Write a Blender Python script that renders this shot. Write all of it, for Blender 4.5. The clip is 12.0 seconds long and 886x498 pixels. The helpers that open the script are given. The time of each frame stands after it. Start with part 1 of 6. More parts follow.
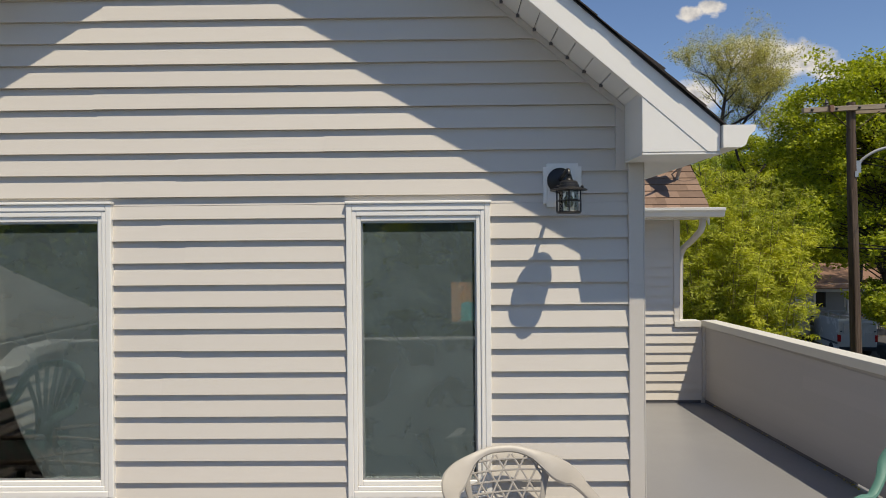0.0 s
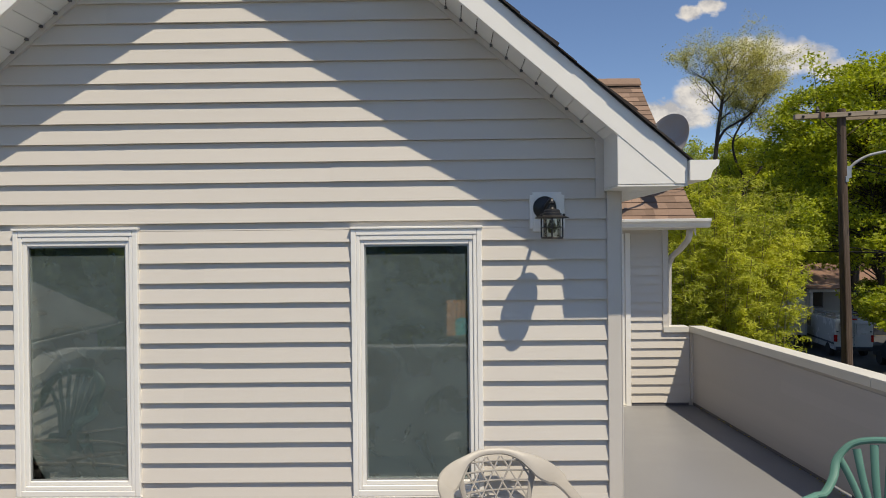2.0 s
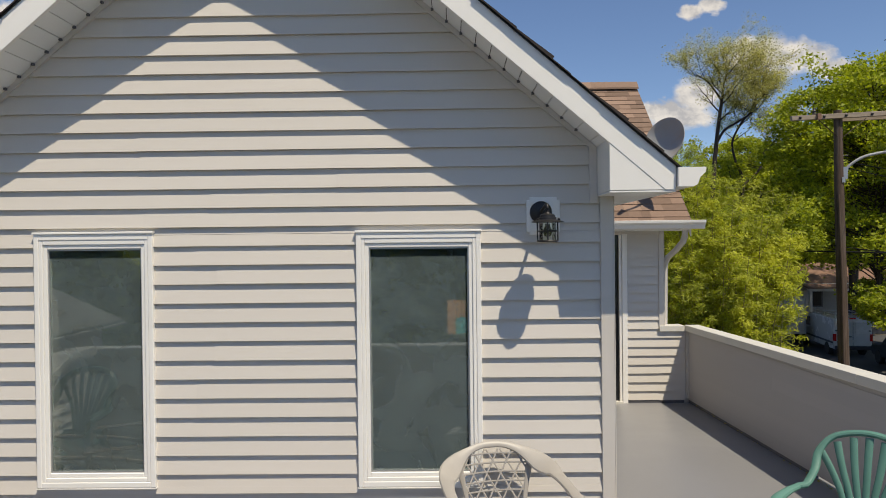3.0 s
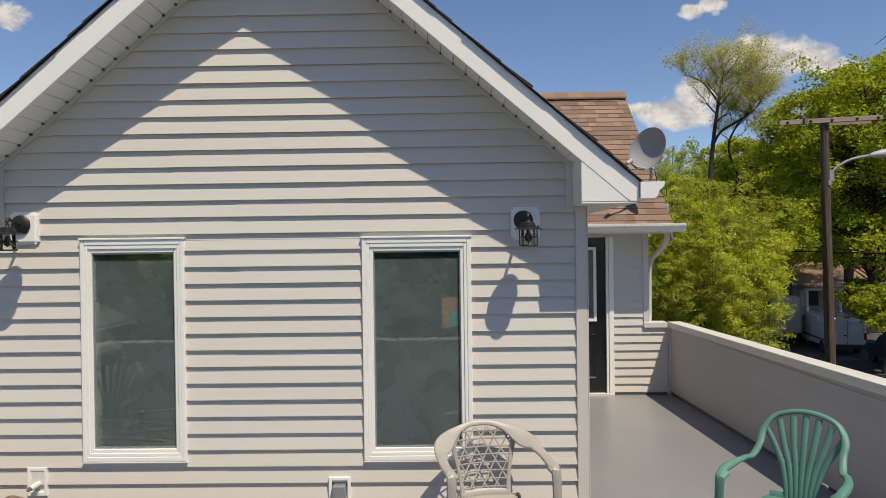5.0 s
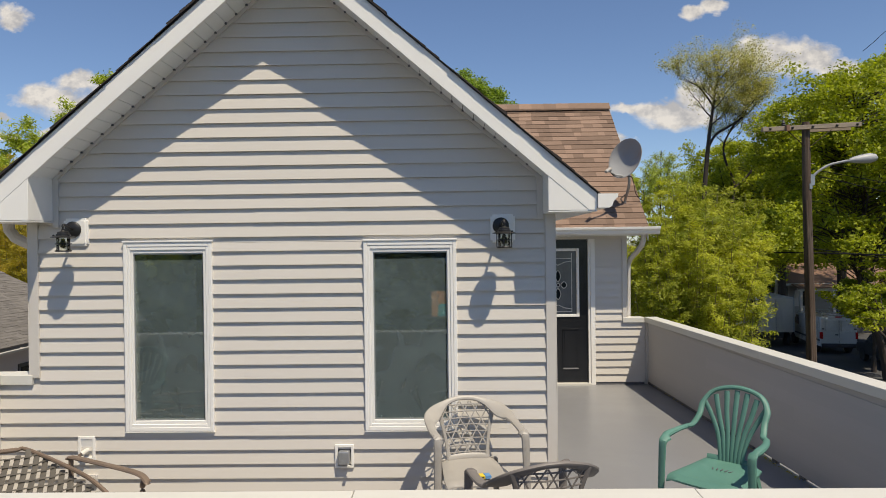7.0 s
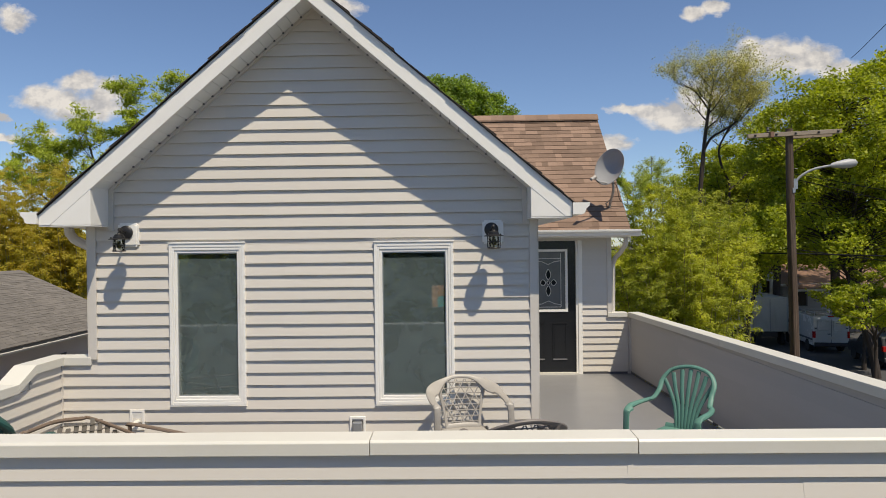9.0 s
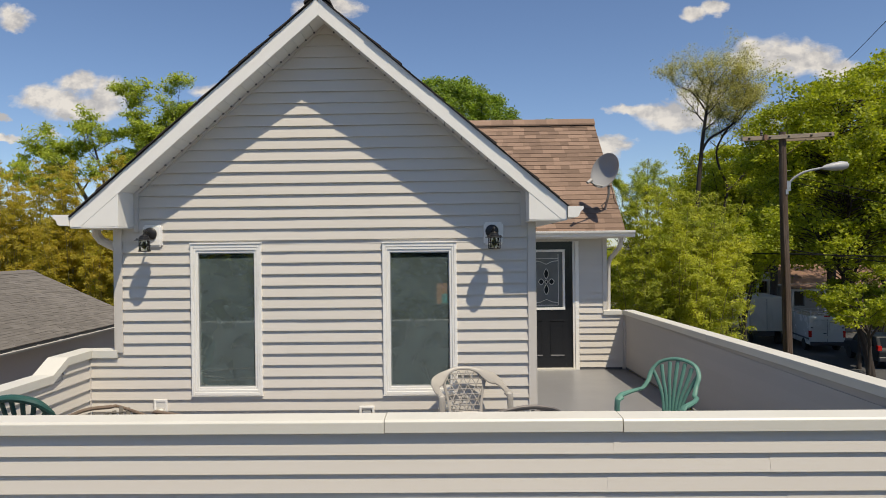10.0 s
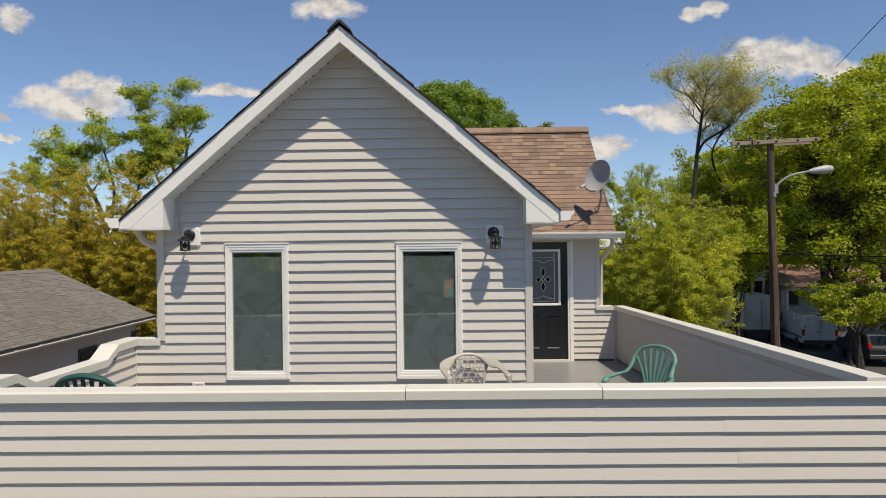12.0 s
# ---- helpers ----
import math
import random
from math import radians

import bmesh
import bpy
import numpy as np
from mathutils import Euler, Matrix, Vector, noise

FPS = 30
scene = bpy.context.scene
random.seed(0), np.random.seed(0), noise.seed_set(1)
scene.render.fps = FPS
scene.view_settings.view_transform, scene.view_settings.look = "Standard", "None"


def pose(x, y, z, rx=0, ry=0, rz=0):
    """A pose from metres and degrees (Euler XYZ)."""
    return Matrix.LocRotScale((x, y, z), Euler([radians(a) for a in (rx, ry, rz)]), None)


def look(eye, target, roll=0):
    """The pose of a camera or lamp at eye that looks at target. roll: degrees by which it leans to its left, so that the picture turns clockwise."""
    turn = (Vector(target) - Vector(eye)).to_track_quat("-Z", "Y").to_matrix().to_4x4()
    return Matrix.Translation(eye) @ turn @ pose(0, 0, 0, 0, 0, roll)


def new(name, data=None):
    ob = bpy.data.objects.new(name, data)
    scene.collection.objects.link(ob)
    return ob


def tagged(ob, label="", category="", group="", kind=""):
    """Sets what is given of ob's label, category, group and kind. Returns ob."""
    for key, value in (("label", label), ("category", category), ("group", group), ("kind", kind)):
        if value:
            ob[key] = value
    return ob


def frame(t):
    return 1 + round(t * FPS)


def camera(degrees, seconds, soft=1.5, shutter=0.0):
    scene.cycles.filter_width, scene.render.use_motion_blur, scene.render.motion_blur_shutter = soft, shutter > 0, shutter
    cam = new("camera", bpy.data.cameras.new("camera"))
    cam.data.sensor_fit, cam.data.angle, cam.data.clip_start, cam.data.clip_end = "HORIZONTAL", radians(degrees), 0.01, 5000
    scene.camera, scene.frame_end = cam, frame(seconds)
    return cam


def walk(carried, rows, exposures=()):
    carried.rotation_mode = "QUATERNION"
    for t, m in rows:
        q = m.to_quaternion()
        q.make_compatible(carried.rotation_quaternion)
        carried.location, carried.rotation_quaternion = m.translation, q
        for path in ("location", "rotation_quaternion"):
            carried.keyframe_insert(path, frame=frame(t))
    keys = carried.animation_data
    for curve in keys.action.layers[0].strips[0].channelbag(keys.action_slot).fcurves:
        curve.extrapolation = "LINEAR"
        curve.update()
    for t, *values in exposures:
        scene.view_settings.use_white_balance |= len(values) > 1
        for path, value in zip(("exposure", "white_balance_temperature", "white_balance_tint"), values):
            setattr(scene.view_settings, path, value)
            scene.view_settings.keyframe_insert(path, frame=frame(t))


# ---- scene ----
cam = camera(66.00, 12.0, 0.95)
# seconds, eye (x, y, z), yaw, pitch, roll
PATH = [
    (0, 1.1117, -3.5774, 1.9262, 0.763, -0.388, 0.472),
    (0.5, 1.1366, -3.6766, 1.9352, 0.779, -0.423, 0.457),
    (1, 1.1468, -3.7567, 1.94, 0.78, -0.444, 0.486),
    (1.5, 1.1511, -3.8449, 1.9944, 0.755, -0.445, 0.544),
    (2, 1.1427, -3.9351, 2.0502, 0.782, -0.416, 0.606),
    (2.5, 1.1395, -4.0266, 2.0727, 0.816, -0.43, 0.641),
    (3, 1.1442, -4.1249, 2.07, 0.838, -0.458, 0.646),
    (5, 1.1939, -4.7116, 2.0971, 0.904, -0.458, 0.722),
    (5.5, 1.2191, -4.9089, 2.0991, 0.917, -0.426, 0.692),
    (6, 1.2525, -5.0998, 2.101, 0.969, -0.431, 0.682),
    (6.5, 1.2822, -5.3086, 2.1033, 0.971, -0.41, 0.685),
    (7, 1.2996, -5.5254, 2.1055, 0.993, -0.389, 0.7),
    (9, 1.3368, -6.4635, 2.1048, 1.093, -0.297, 0.691),
    (9.5, 1.3274, -6.698, 2.113, 1.096, -0.314, 0.665),
    (10, 1.3038, -6.9147, 2.1107, 1.062, -0.29, 0.659),
    (10.5, 1.284, -7.1311, 2.1145, 1.045, -0.281, 0.667),
    (11, 1.2664, -7.3319, 2.1223, 1.045, -0.269, 0.667),
    (11.5, 1.246, -7.5571, 2.1281, 0.974, -0.268, 0.647),
    (12, 1.235, -7.7827, 2.1079, 1.008, -0.263, 0.647),
]
walk(cam, [(t, pose(x, y, z, 90 + pitch, roll, yaw)) for t, x, y, z, yaw, pitch, roll in PATH], [(0.0, 0.0, 7300, 10), (12.0, 0.0, 7300, 10)])

# ---- daylight ----
SUN_DIR = Vector((0.25, -0.345, 0.775)).normalized()   # towards the sun
SUN_ELEV = math.asin(SUN_DIR.z)
SUN_ROT = math.atan2(SUN_DIR.x, SUN_DIR.y)

sun_data = bpy.data.lights.new("sun", "SUN")
sun_data.energy, sun_data.angle, sun_data.color = 4.72, radians(0.53), (1.0, 0.945, 0.835)
sun = new("sun", sun_data)
sun.matrix_world = look((30, -34, 80), (30 - SUN_DIR.x * 10, -34 - SUN_DIR.y * 10, 80 - SUN_DIR.z * 10))


class Nodes:
    """Short-hand for wiring a node tree."""

    def __init__(self, tree):
        self.t = tree
        self.n, self.l = tree.nodes, tree.links

    def add(self, kind, **values):
        node = self.n.new(kind)
        for key, value in values.items():
            setattr(node, key, value)
        return node

    def put(self, socket, value):
        if isinstance(value, bpy.types.NodeSocket):
            self.l.new(value, socket)
        elif value is not None:
            socket.default_value = value

    def math(self, op, a, b=None, c=None, clamp=False):
        node = self.add("ShaderNodeMath", operation=op, use_clamp=clamp)
        for i, v in enumerate((a, b, c)):
            self.put(node.inputs[i], v)
        return node.outputs[0]

    def noise(self, vector, scale, detail=3.0, rough=0.55, distortion=0.0):
        node = self.add("ShaderNodeTexNoise")
        self.put(node.inputs["Vector"], vector)
        node.inputs["Scale"].default_value, node.inputs["Detail"].default_value = scale, detail
        node.inputs["Roughness"].default_value, node.inputs["Distortion"].default_value = rough, distortion
        return node.outputs[0]

    def ramp(self, fac, stops):
        node = self.add("ShaderNodeValToRGB")
        self.put(node.inputs[0], fac)
        e = node.color_ramp.elements
        while len(e) < len(stops):
            e.new(0.5)
        for el, (pos, col) in zip(e, stops):
            el.position = pos
            el.color = (*col, 1) if len(col) == 3 else col
        return node.outputs[0]

    def mix(self, fac, a, b, blend="MIX"):
        node = self.add("ShaderNodeMix", data_type="RGBA", blend_type=blend)
        self.put(node.inputs[0], fac)
        self.put(node.inputs[6], a if isinstance(a, bpy.types.NodeSocket) else (*a, 1))
        self.put(node.inputs[7], b if isinstance(b, bpy.types.NodeSocket) else (*b, 1))
        return node.outputs[2]


world = bpy.data.worlds.new("sky")
scene.world = world
world.use_nodes = True
N = Nodes(world.node_tree)
N.n.clear()
sky = N.add("ShaderNodeTexSky", sky_type="NISHITA", sun_disc=False, sun_elevation=SUN_ELEV, sun_rotation=SUN_ROT)
sky.air_density, sky.dust_density, sky.ozone_density = 0.85, 0.25, 2.4
coord = N.add("ShaderNodeTexCoord").outputs["Generated"]
sep = N.add("ShaderNodeSeparateXYZ")
N.put(sep.inputs[0], coord)
ahead = N.math("MAXIMUM", sep.outputs[1], 0.02)
cu = N.math("DIVIDE", sep.outputs[0], ahead)
cv = N.math("DIVIDE", sep.outputs[2], ahead)
flat = N.add("ShaderNodeCombineXYZ")
N.put(flat.inputs[0], cu), N.put(flat.inputs[1], N.math("MULTIPLY", cv, 1.35))
# billows push the outline of each cloud about
push = N.math("MULTIPLY", N.math("SUBTRACT", N.noise(flat.outputs[0], 26.0, 6.0, 0.62, 0.2), 0.5), 0.046)
rise_ = N.math("MULTIPLY", N.math("SUBTRACT", N.noise(flat.outputs[0], 19.0, 6.0, 0.60, 0.2), 0.5), 0.040)
pu, pv = N.math("ADD", cu, push), N.math("ADD", cv, rise_)
# fair-weather clouds: centre and half size on the tangent plane
CLOUDS = [(-0.600, 0.224, 0.050, 0.017), (-0.548, 0.208, 0.066, 0.018), (-0.555, 0.246, 0.034, 0.013), (-0.511, 0.233, 0.030, 0.020),
          (-0.650, 0.343, 0.026, 0.015), (-0.184, 0.351, 0.048, 0.013), (0.354, 0.333, 0.019, 0.010), (0.378, 0.340, 0.022, 0.010),
          (0.435, 0.268, 0.036, 0.024), (0.480, 0.268, 0.046, 0.028), (0.520, 0.262, 0.040, 0.020), (0.560, 0.245, 0.040, 0.013),
          (0.299, 0.192, 0.042, 0.014), (0.328, 0.180, 0.052, 0.017), (0.256, 0.193, 0.030, 0.007), (0.357, 0.208, 0.034, 0.022),
          (0.224, 0.147, 0.038, 0.010), (0.217, 0.134, 0.024, 0.011), (-0.334, 0.231, 0.052, 0.009), (-0.288, 0.229, 0.034, 0.008),
          (-0.668, 0.199, 0.012, 0.006), (-0.662, 0.170, 0.022, 0.005), (-0.600, 0.171, 0.018, 0.007)]
cover = None
for cx, cz, sx, sz in CLOUDS:
    du = N.math("DIVIDE", N.math("SUBTRACT", pu, cx), sx * 1.22)
    dv = N.math("DIVIDE", N.math("SUBTRACT", pv, cz), sz * 1.30)
    m = N.math("SUBTRACT", 1.0, N.math("ADD", N.math("MULTIPLY", du, du), N.math("MULTIPLY", dv, dv)))
    cover = m if cover is None else N.math("SMOOTH_MAX", cover, m, 0.35)
puff = N.noise(flat.outputs[0], 48.0, 5.0, 0.6, 0.1)
density = N.math("ADD", cover, N.math("MULTIPLY", N.math("SUBTRACT", puff, 0.5), 0.9))
alpha = N.ramp(density, [(0.0, (0, 0, 0)), (0.30, (0.38, 0.38, 0.38)), (0.70, (1, 1, 1))])
# relief of the billows: their sunward sides are whiter
aside = N.add("ShaderNodeVectorMath", operation="ADD")
N.put(aside.inputs[0], flat.outputs[0])
aside.inputs[1].default_value = (0.006, 0.016, 0)
relief = N.math("SUBTRACT", N.noise(flat.outputs[0], 22.0, 5.0, 0.6, 0.2), N.noise(aside.outputs[0], 22.0, 5.0, 0.6, 0.2))
shade = N.ramp(N.math("ADD", 0.5, N.math("MULTIPLY", relief, 2.2)), [(0.22, (4.0, 4.05, 4.3)), (0.72, (6.6, 6.45, 6.3))])
front = N.math("GREATER_THAN", sep.outputs[1], 0.05)
tint = N.mix(1.0, sky.outputs[0], (0.822, 0.922, 1.085), "MULTIPLY")
both = N.mix(N.math("MULTIPLY", N.math("MULTIPLY", alpha, 0.92), front), tint, shade)
bg = N.add("ShaderNodeBackground")
N.put(bg.inputs[0], both)
bg.inputs[1].default_value = 0.119
N.l.new(bg.outputs[0], N.add("ShaderNodeOutputWorld").inputs[0])
scene.view_settings.exposure = 0.0


# ---- materials ----
def material(name, base, rough=0.6, metal=0.0, vary=0.12, scale=6.0, fine=60.0, bump=0.15, stain=None, per_piece=0.0, spec=0.5, stretch=(1, 1, 1), coat=0.0):
    """A painted, plastic, wood or stone surface: broad and fine variation of base, optional stain colour, relief."""
    m = bpy.data.materials.new(name)
    m.use_nodes = True
    k = Nodes(m.node_tree)
    b = k.n["Principled BSDF"]
    tc = k.add("ShaderNodeTexCoord").outputs["Object"]
    mp = k.add("ShaderNodeMapping")
    k.put(mp.inputs[0], tc)
    mp.inputs["Scale"].default_value = stretch
    v = mp.outputs[0]
    broad, grain = k.noise(v, scale, 4.0), k.noise(v, fine, 3.0)
    f = k.math("ADD", k.math("MULTIPLY", k.math("SUBTRACT", broad, 0.5), 2 * vary), k.math("MULTIPLY", k.math("SUBTRACT", grain, 0.5), vary))
    if per_piece:
        rnd = k.add("ShaderNodeObjectInfo").outputs["Random"]
        f = k.math("ADD", f, k.math("MULTIPLY", k.math("SUBTRACT", rnd, 0.5), per_piece))
        isl = k.add("ShaderNodeNewGeometry").outputs["Random Per Island"]
        f = k.math("ADD", f, k.math("MULTIPLY", k.math("SUBTRACT", isl, 0.5), per_piece * 0.8))
    hsv = k.add("ShaderNodeHueSaturation")
    hsv.inputs["Color"].default_value = (*base, 1)
    k.put(hsv.inputs["Value"], k.math("ADD", f, 1.0))
    col = hsv.outputs[0]
    if stain:
        tone, amount = stain
        spots = k.ramp(k.noise(v, scale * 0.45, 6.0, 0.65, 0.4), [(0.48, (0, 0, 0)), (0.74, (1, 1, 1))])
        col = k.mix(k.math("MULTIPLY", spots, amount), col, tone)
    k.put(b.inputs["Base Color"], col)
    b.inputs["Metallic"].default_value = metal
    b.inputs["Specular IOR Level"].default_value = spec
    b.inputs["Coat Weight"].default_value = coat
    k.put(b.inputs["Roughness"], k.math("ADD", k.math("MULTIPLY", k.math("SUBTRACT", broad, 0.5), 0.25), rough, clamp=True))
    if bump:
        bp = k.add("ShaderNodeBump")
        bp.inputs["Strength"].default_value, bp.inputs["Distance"].default_value = bump, 0.004
        k.put(bp.inputs["Height"], k.math("ADD", grain, broad))
        k.put(b.inputs["Normal"], bp.outputs[0])
    return m


def leaf_material(name, dark, light, rough=0.55, warm=None):
    """Leaves that vary one by one and let some light through."""
    m = bpy.data.materials.new(name)
    m.use_nodes = True
    k = Nodes(m.node_tree)
    b = k.n["Principled BSDF"]
    isl = k.add("ShaderNodeNewGeometry").outputs["Random Per Island"]
    pos = k.add("ShaderNodeTexCoord").outputs["Object"]
    patch = k.noise(pos, 0.55, 3.0)
    stops = [(0.0, dark), (0.55, tuple((a + c) / 2 for a, c in zip(dark, light))), (1.0, light)]
    col = k.ramp(k.math("ADD", k.math("MULTIPLY", isl, 0.6), k.math("MULTIPLY", k.math("SUBTRACT", patch, 0.3), 0.9)), stops)
    if warm:
        col = k.mix(k.ramp(k.noise(pos, 0.9, 4.0), [(0.45, (0, 0, 0)), (0.65, (1, 1, 1))]), col, warm)
    k.put(b.inputs["Base Color"], col)
    b.inputs["Roughness"].default_value = rough
    b.inputs["Specular IOR Level"].default_value = 0.35
    tr = k.add("ShaderNodeBsdfTranslucent")
    k.put(tr.inputs[0], k.mix(1.0, col, (1.1, 1.15, 0.4), "MULTIPLY"))
    mx = k.add("ShaderNodeMixShader")
    mx.inputs[0].default_value = 0.52
    k.l.new(b.outputs[0], mx.inputs[1]), k.l.new(tr.outputs[0], mx.inputs[2])
    k.l.new(mx.outputs[0], k.n["Material Output"].inputs[0])
    return m


def glass_material(name, tint=(0.8, 0.86, 0.86), rough=0.0):
    m = bpy.data.materials.new(name)
    m.use_nodes = True
    k = Nodes(m.node_tree)
    clear, gloss, mx = k.add("ShaderNodeBsdfTransparent"), k.add("ShaderNodeBsdfGlossy"), k.add("ShaderNodeMixShader")
    clear.inputs[0].default_value = (*tint, 1)
    gloss.inputs["Roughness"].default_value = rough
    fr = k.add("ShaderNodeFresnel")
    fr.inputs[0].default_value = 1.75
    k.put(mx.inputs[0], fr.outputs[0])
    k.l.new(clear.outputs[0], mx.inputs[1]), k.l.new(gloss.outputs[0], mx.inputs[2])
    k.l.new(mx.outputs[0], k.n["Material Output"].inputs[0])
    return m


SIDING = material("vinyl_siding", (0.578, 0.541, 0.488), 0.5, vary=0.03, scale=1.6, fine=240, bump=0.10, per_piece=0.04, stretch=(0.25, 1, 1), stain=((0.50, 0.47, 0.43), 0.25))
SIDING_TRIM = material("siding_trim", (0.578, 0.541, 0.492), 0.45, vary=0.03, scale=2.0, fine=150, bump=0.05)
WHITE = material("white_vinyl", (0.81, 0.79, 0.745), 0.35, vary=0.02, scale=3.0, fine=120, bump=0.04, stain=((0.66, 0.64, 0.58), 0.18))
CAP_WHITE = material("white_cap", (0.61, 0.59, 0.53), 0.45, vary=0.04, scale=2.5, fine=90, bump=0.08, stain=((0.54, 0.54, 0.46), 0.35))
SOFFIT = material("soffit_white", (0.78, 0.78, 0.76), 0.5, vary=0.02, scale=3.0, fine=100, bump=0.05)
DECK = material("grey_deck_paint", (0.218, 0.217, 0.222), 0.33, vary=0.06, scale=1.1, fine=55, bump=0.10, stain=((0.30, 0.30, 0.30), 0.4))
FLASHING = material("dark_flashing", (0.10, 0.10, 0.11), 0.6, vary=0.1, scale=4, fine=60)
# inner parapet boards, coloured darker than the siding to stand for shade
PARAPET_IN = material("shade_grey_panel", (0.415, 0.398, 0.385), 0.6, vary=0.05, scale=1.2, fine=120, bump=0.12, per_piece=0.05, stretch=(1, 0.3, 1))
SHINGLE = material("brown_shingle", (0.215, 0.146, 0.108), 0.9, vary=0.16, scale=9, fine=190, bump=0.5, per_piece=0.56, spec=0.2)
SHINGLE_DARK = material("dark_shingle", (0.045, 0.038, 0.036), 0.9, vary=0.2, scale=9, fine=190, bump=0.5, per_piece=0.3, spec=0.2)
SHINGLE_GREY = material("grey_shingle", (0.162, 0.148, 0.133), 0.9, vary=0.18, scale=7, fine=110, bump=0.6, per_piece=0.30, spec=0.2)
BLACK_METAL = material("black_metal", (0.011, 0.0105, 0.011), 0.45, 0.0, vary=0.2, scale=20, fine=200, bump=0.1)
DOOR_BLACK = material("black_door_paint", (0.012, 0.013, 0.015), 0.22, vary=0.1, scale=5, fine=140, bump=0.03)
# paler than the door, so the ledges' highlight is in the colour
DOOR_HIGHLIGHT = material("ledge_highlight_paint", (0.16, 0.16, 0.165), 0.10, vary=0.05, scale=9, fine=90, bump=0, coat=0.8)
BEIGE_PLASTIC = material("beige_plastic", (0.335, 0.312, 0.280), 0.45, vary=0.06, scale=7, fine=220, bump=0.08, stain=((0.29, 0.26, 0.22), 0.45))
BROWN_PLASTIC = material("dark_taupe_plastic", (0.185, 0.165, 0.15), 0.5, vary=0.08, scale=7, fine=220, bump=0.08)
GREEN_PLASTIC = material("green_plastic", (0.082, 0.205, 0.162), 0.55, vary=0.14, scale=6, fine=160, bump=0.1, stain=((0.14, 0.27, 0.215), 0.6))
DARK_GREEN_PLASTIC = material("dark_green_plastic", (0.018, 0.075, 0.062), 0.45, vary=0.08, scale=6, fine=160, bump=0.08)
BRONZE = material("bronze_metal", (0.20, 0.145, 0.105), 0.48, 0.25, vary=0.14, scale=12, fine=180, bump=0.1)
SLING = material("bronze_strap", (0.100, 0.089, 0.074), 0.6, vary=0.12, scale=14, fine=220, bump=0.1)
DISH = material("dish_paint", (0.37, 0.37, 0.365), 0.55, vary=0.05, scale=5, fine=120, bump=0.05, stain=((0.50, 0.30, 0.10), 0.5))
LAMP_GREY = material("lamp_grey_paint", (0.36, 0.365, 0.375), 0.5, vary=0.08, scale=8, fine=90, bump=0.05, stain=((0.22, 0.21, 0.20), 0.4))
STEEL = material("galvanised_steel", (0.38, 0.39, 0.40), 0.42, 0.7, vary=0.1, scale=9, fine=120, bump=0.05)
POLE_WOOD = material("weathered_pole", (0.082, 0.058, 0.044), 0.9, vary=0.8, scale=5, fine=45, bump=0.9, stretch=(4, 4, 0.22), stain=((0.20, 0.165, 0.135), 0.55), spec=0.2)
ARM_WOOD = material("weathered_arm", (0.29, 0.235, 0.18), 0.85, vary=0.4, scale=5, fine=60, bump=0.4, stretch=(0.3, 3, 3))
WIRE = material("cable", (0.012, 0.012, 0.013), 0.95, vary=0.05, bump=0, spec=0.1)
BARK = material("bark", (0.085, 0.062, 0.045), 0.9, vary=0.3, scale=5, fine=40, bump=0.6, stretch=(2, 2, 0.4))
BARK_DARK = material("dark_bark", (0.045, 0.034, 0.027), 0.9, vary=0.3, scale=5, fine=40, bump=0.6, stretch=(2, 2, 0.4))
CANE = material("bamboo_cane", (0.22, 0.20, 0.06), 0.6, vary=0.2, scale=4, fine=40)
GRASS_EARTH = material("ground_earth", (0.095, 0.082, 0.055), 0.95, vary=0.4, scale=0.35, fine=9, bump=0.6, stain=((0.075, 0.085, 0.04), 0.55))
ASPHALT = material("asphalt", (0.055, 0.055, 0.057), 0.85, vary=0.15, scale=0.8, fine=90, bump=0.3, stain=((0.09, 0.088, 0.085), 0.5))
CONCRETE = material("pale_concrete", (0.40, 0.385, 0.36), 0.85, vary=0.12, scale=0.9, fine=60, bump=0.2, stain=((0.28, 0.27, 0.25), 0.5))
STUCCO = material("grey_stucco", (0.47, 0.42, 0.40), 0.85, vary=0.07, scale=1.3, fine=140, bump=0.35, stain=((0.52, 0.50, 0.49), 0.4))
# whites of the far houses are greyed in colour for the tree shade
FAR_WHITE = material("far_white_paint", (0.50, 0.475, 0.435), 0.6, vary=0.06, scale=1.0, fine=40)
FAR_WALL = material("far_boards_shaded", (0.30, 0.285, 0.26), 0.7, vary=0.12, scale=1.5, fine=40, stretch=(0.3, 1, 6))
FAR_DARK = material("far_dark_trim", (0.04, 0.04, 0.045), 0.5, vary=0.1, scale=2, fine=40)
FAR_ROOF = material("far_brown_roof", (0.20, 0.115, 0.078), 0.9, vary=0.2, scale=3, fine=50, bump=0.4)
FAR_ORANGE = material("terracotta_roof", (0.50, 0.23, 0.12), 0.8, vary=0.2, scale=3, fine=50, bump=0.4)
VAN_WHITE = material("van_white", (0.56, 0.55, 0.53), 0.25, vary=0.03, scale=1.5, fine=30, bump=0, coat=0.5)
BOX_WHITE = material("grubby_box_white", (0.52, 0.49, 0.44), 0.5, vary=0.10, scale=1.2, fine=30, bump=0.1, stain=((0.22, 0.15, 0.10), 0.7), stretch=(1, 1, 0.35))
SUV_DARK = material("suv_dark_paint", (0.030, 0.034, 0.038), 0.5, 0.0, vary=0.05, scale=2, fine=30, bump=0, spec=0.15)
TYRE = material("tyre_rubber", (0.02, 0.02, 0.02), 0.85, vary=0.15, scale=9, fine=90)
RED_LENS = material("red_lens", (0.45, 0.015, 0.012), 0.2, vary=0.05, scale=9, fine=60, bump=0)
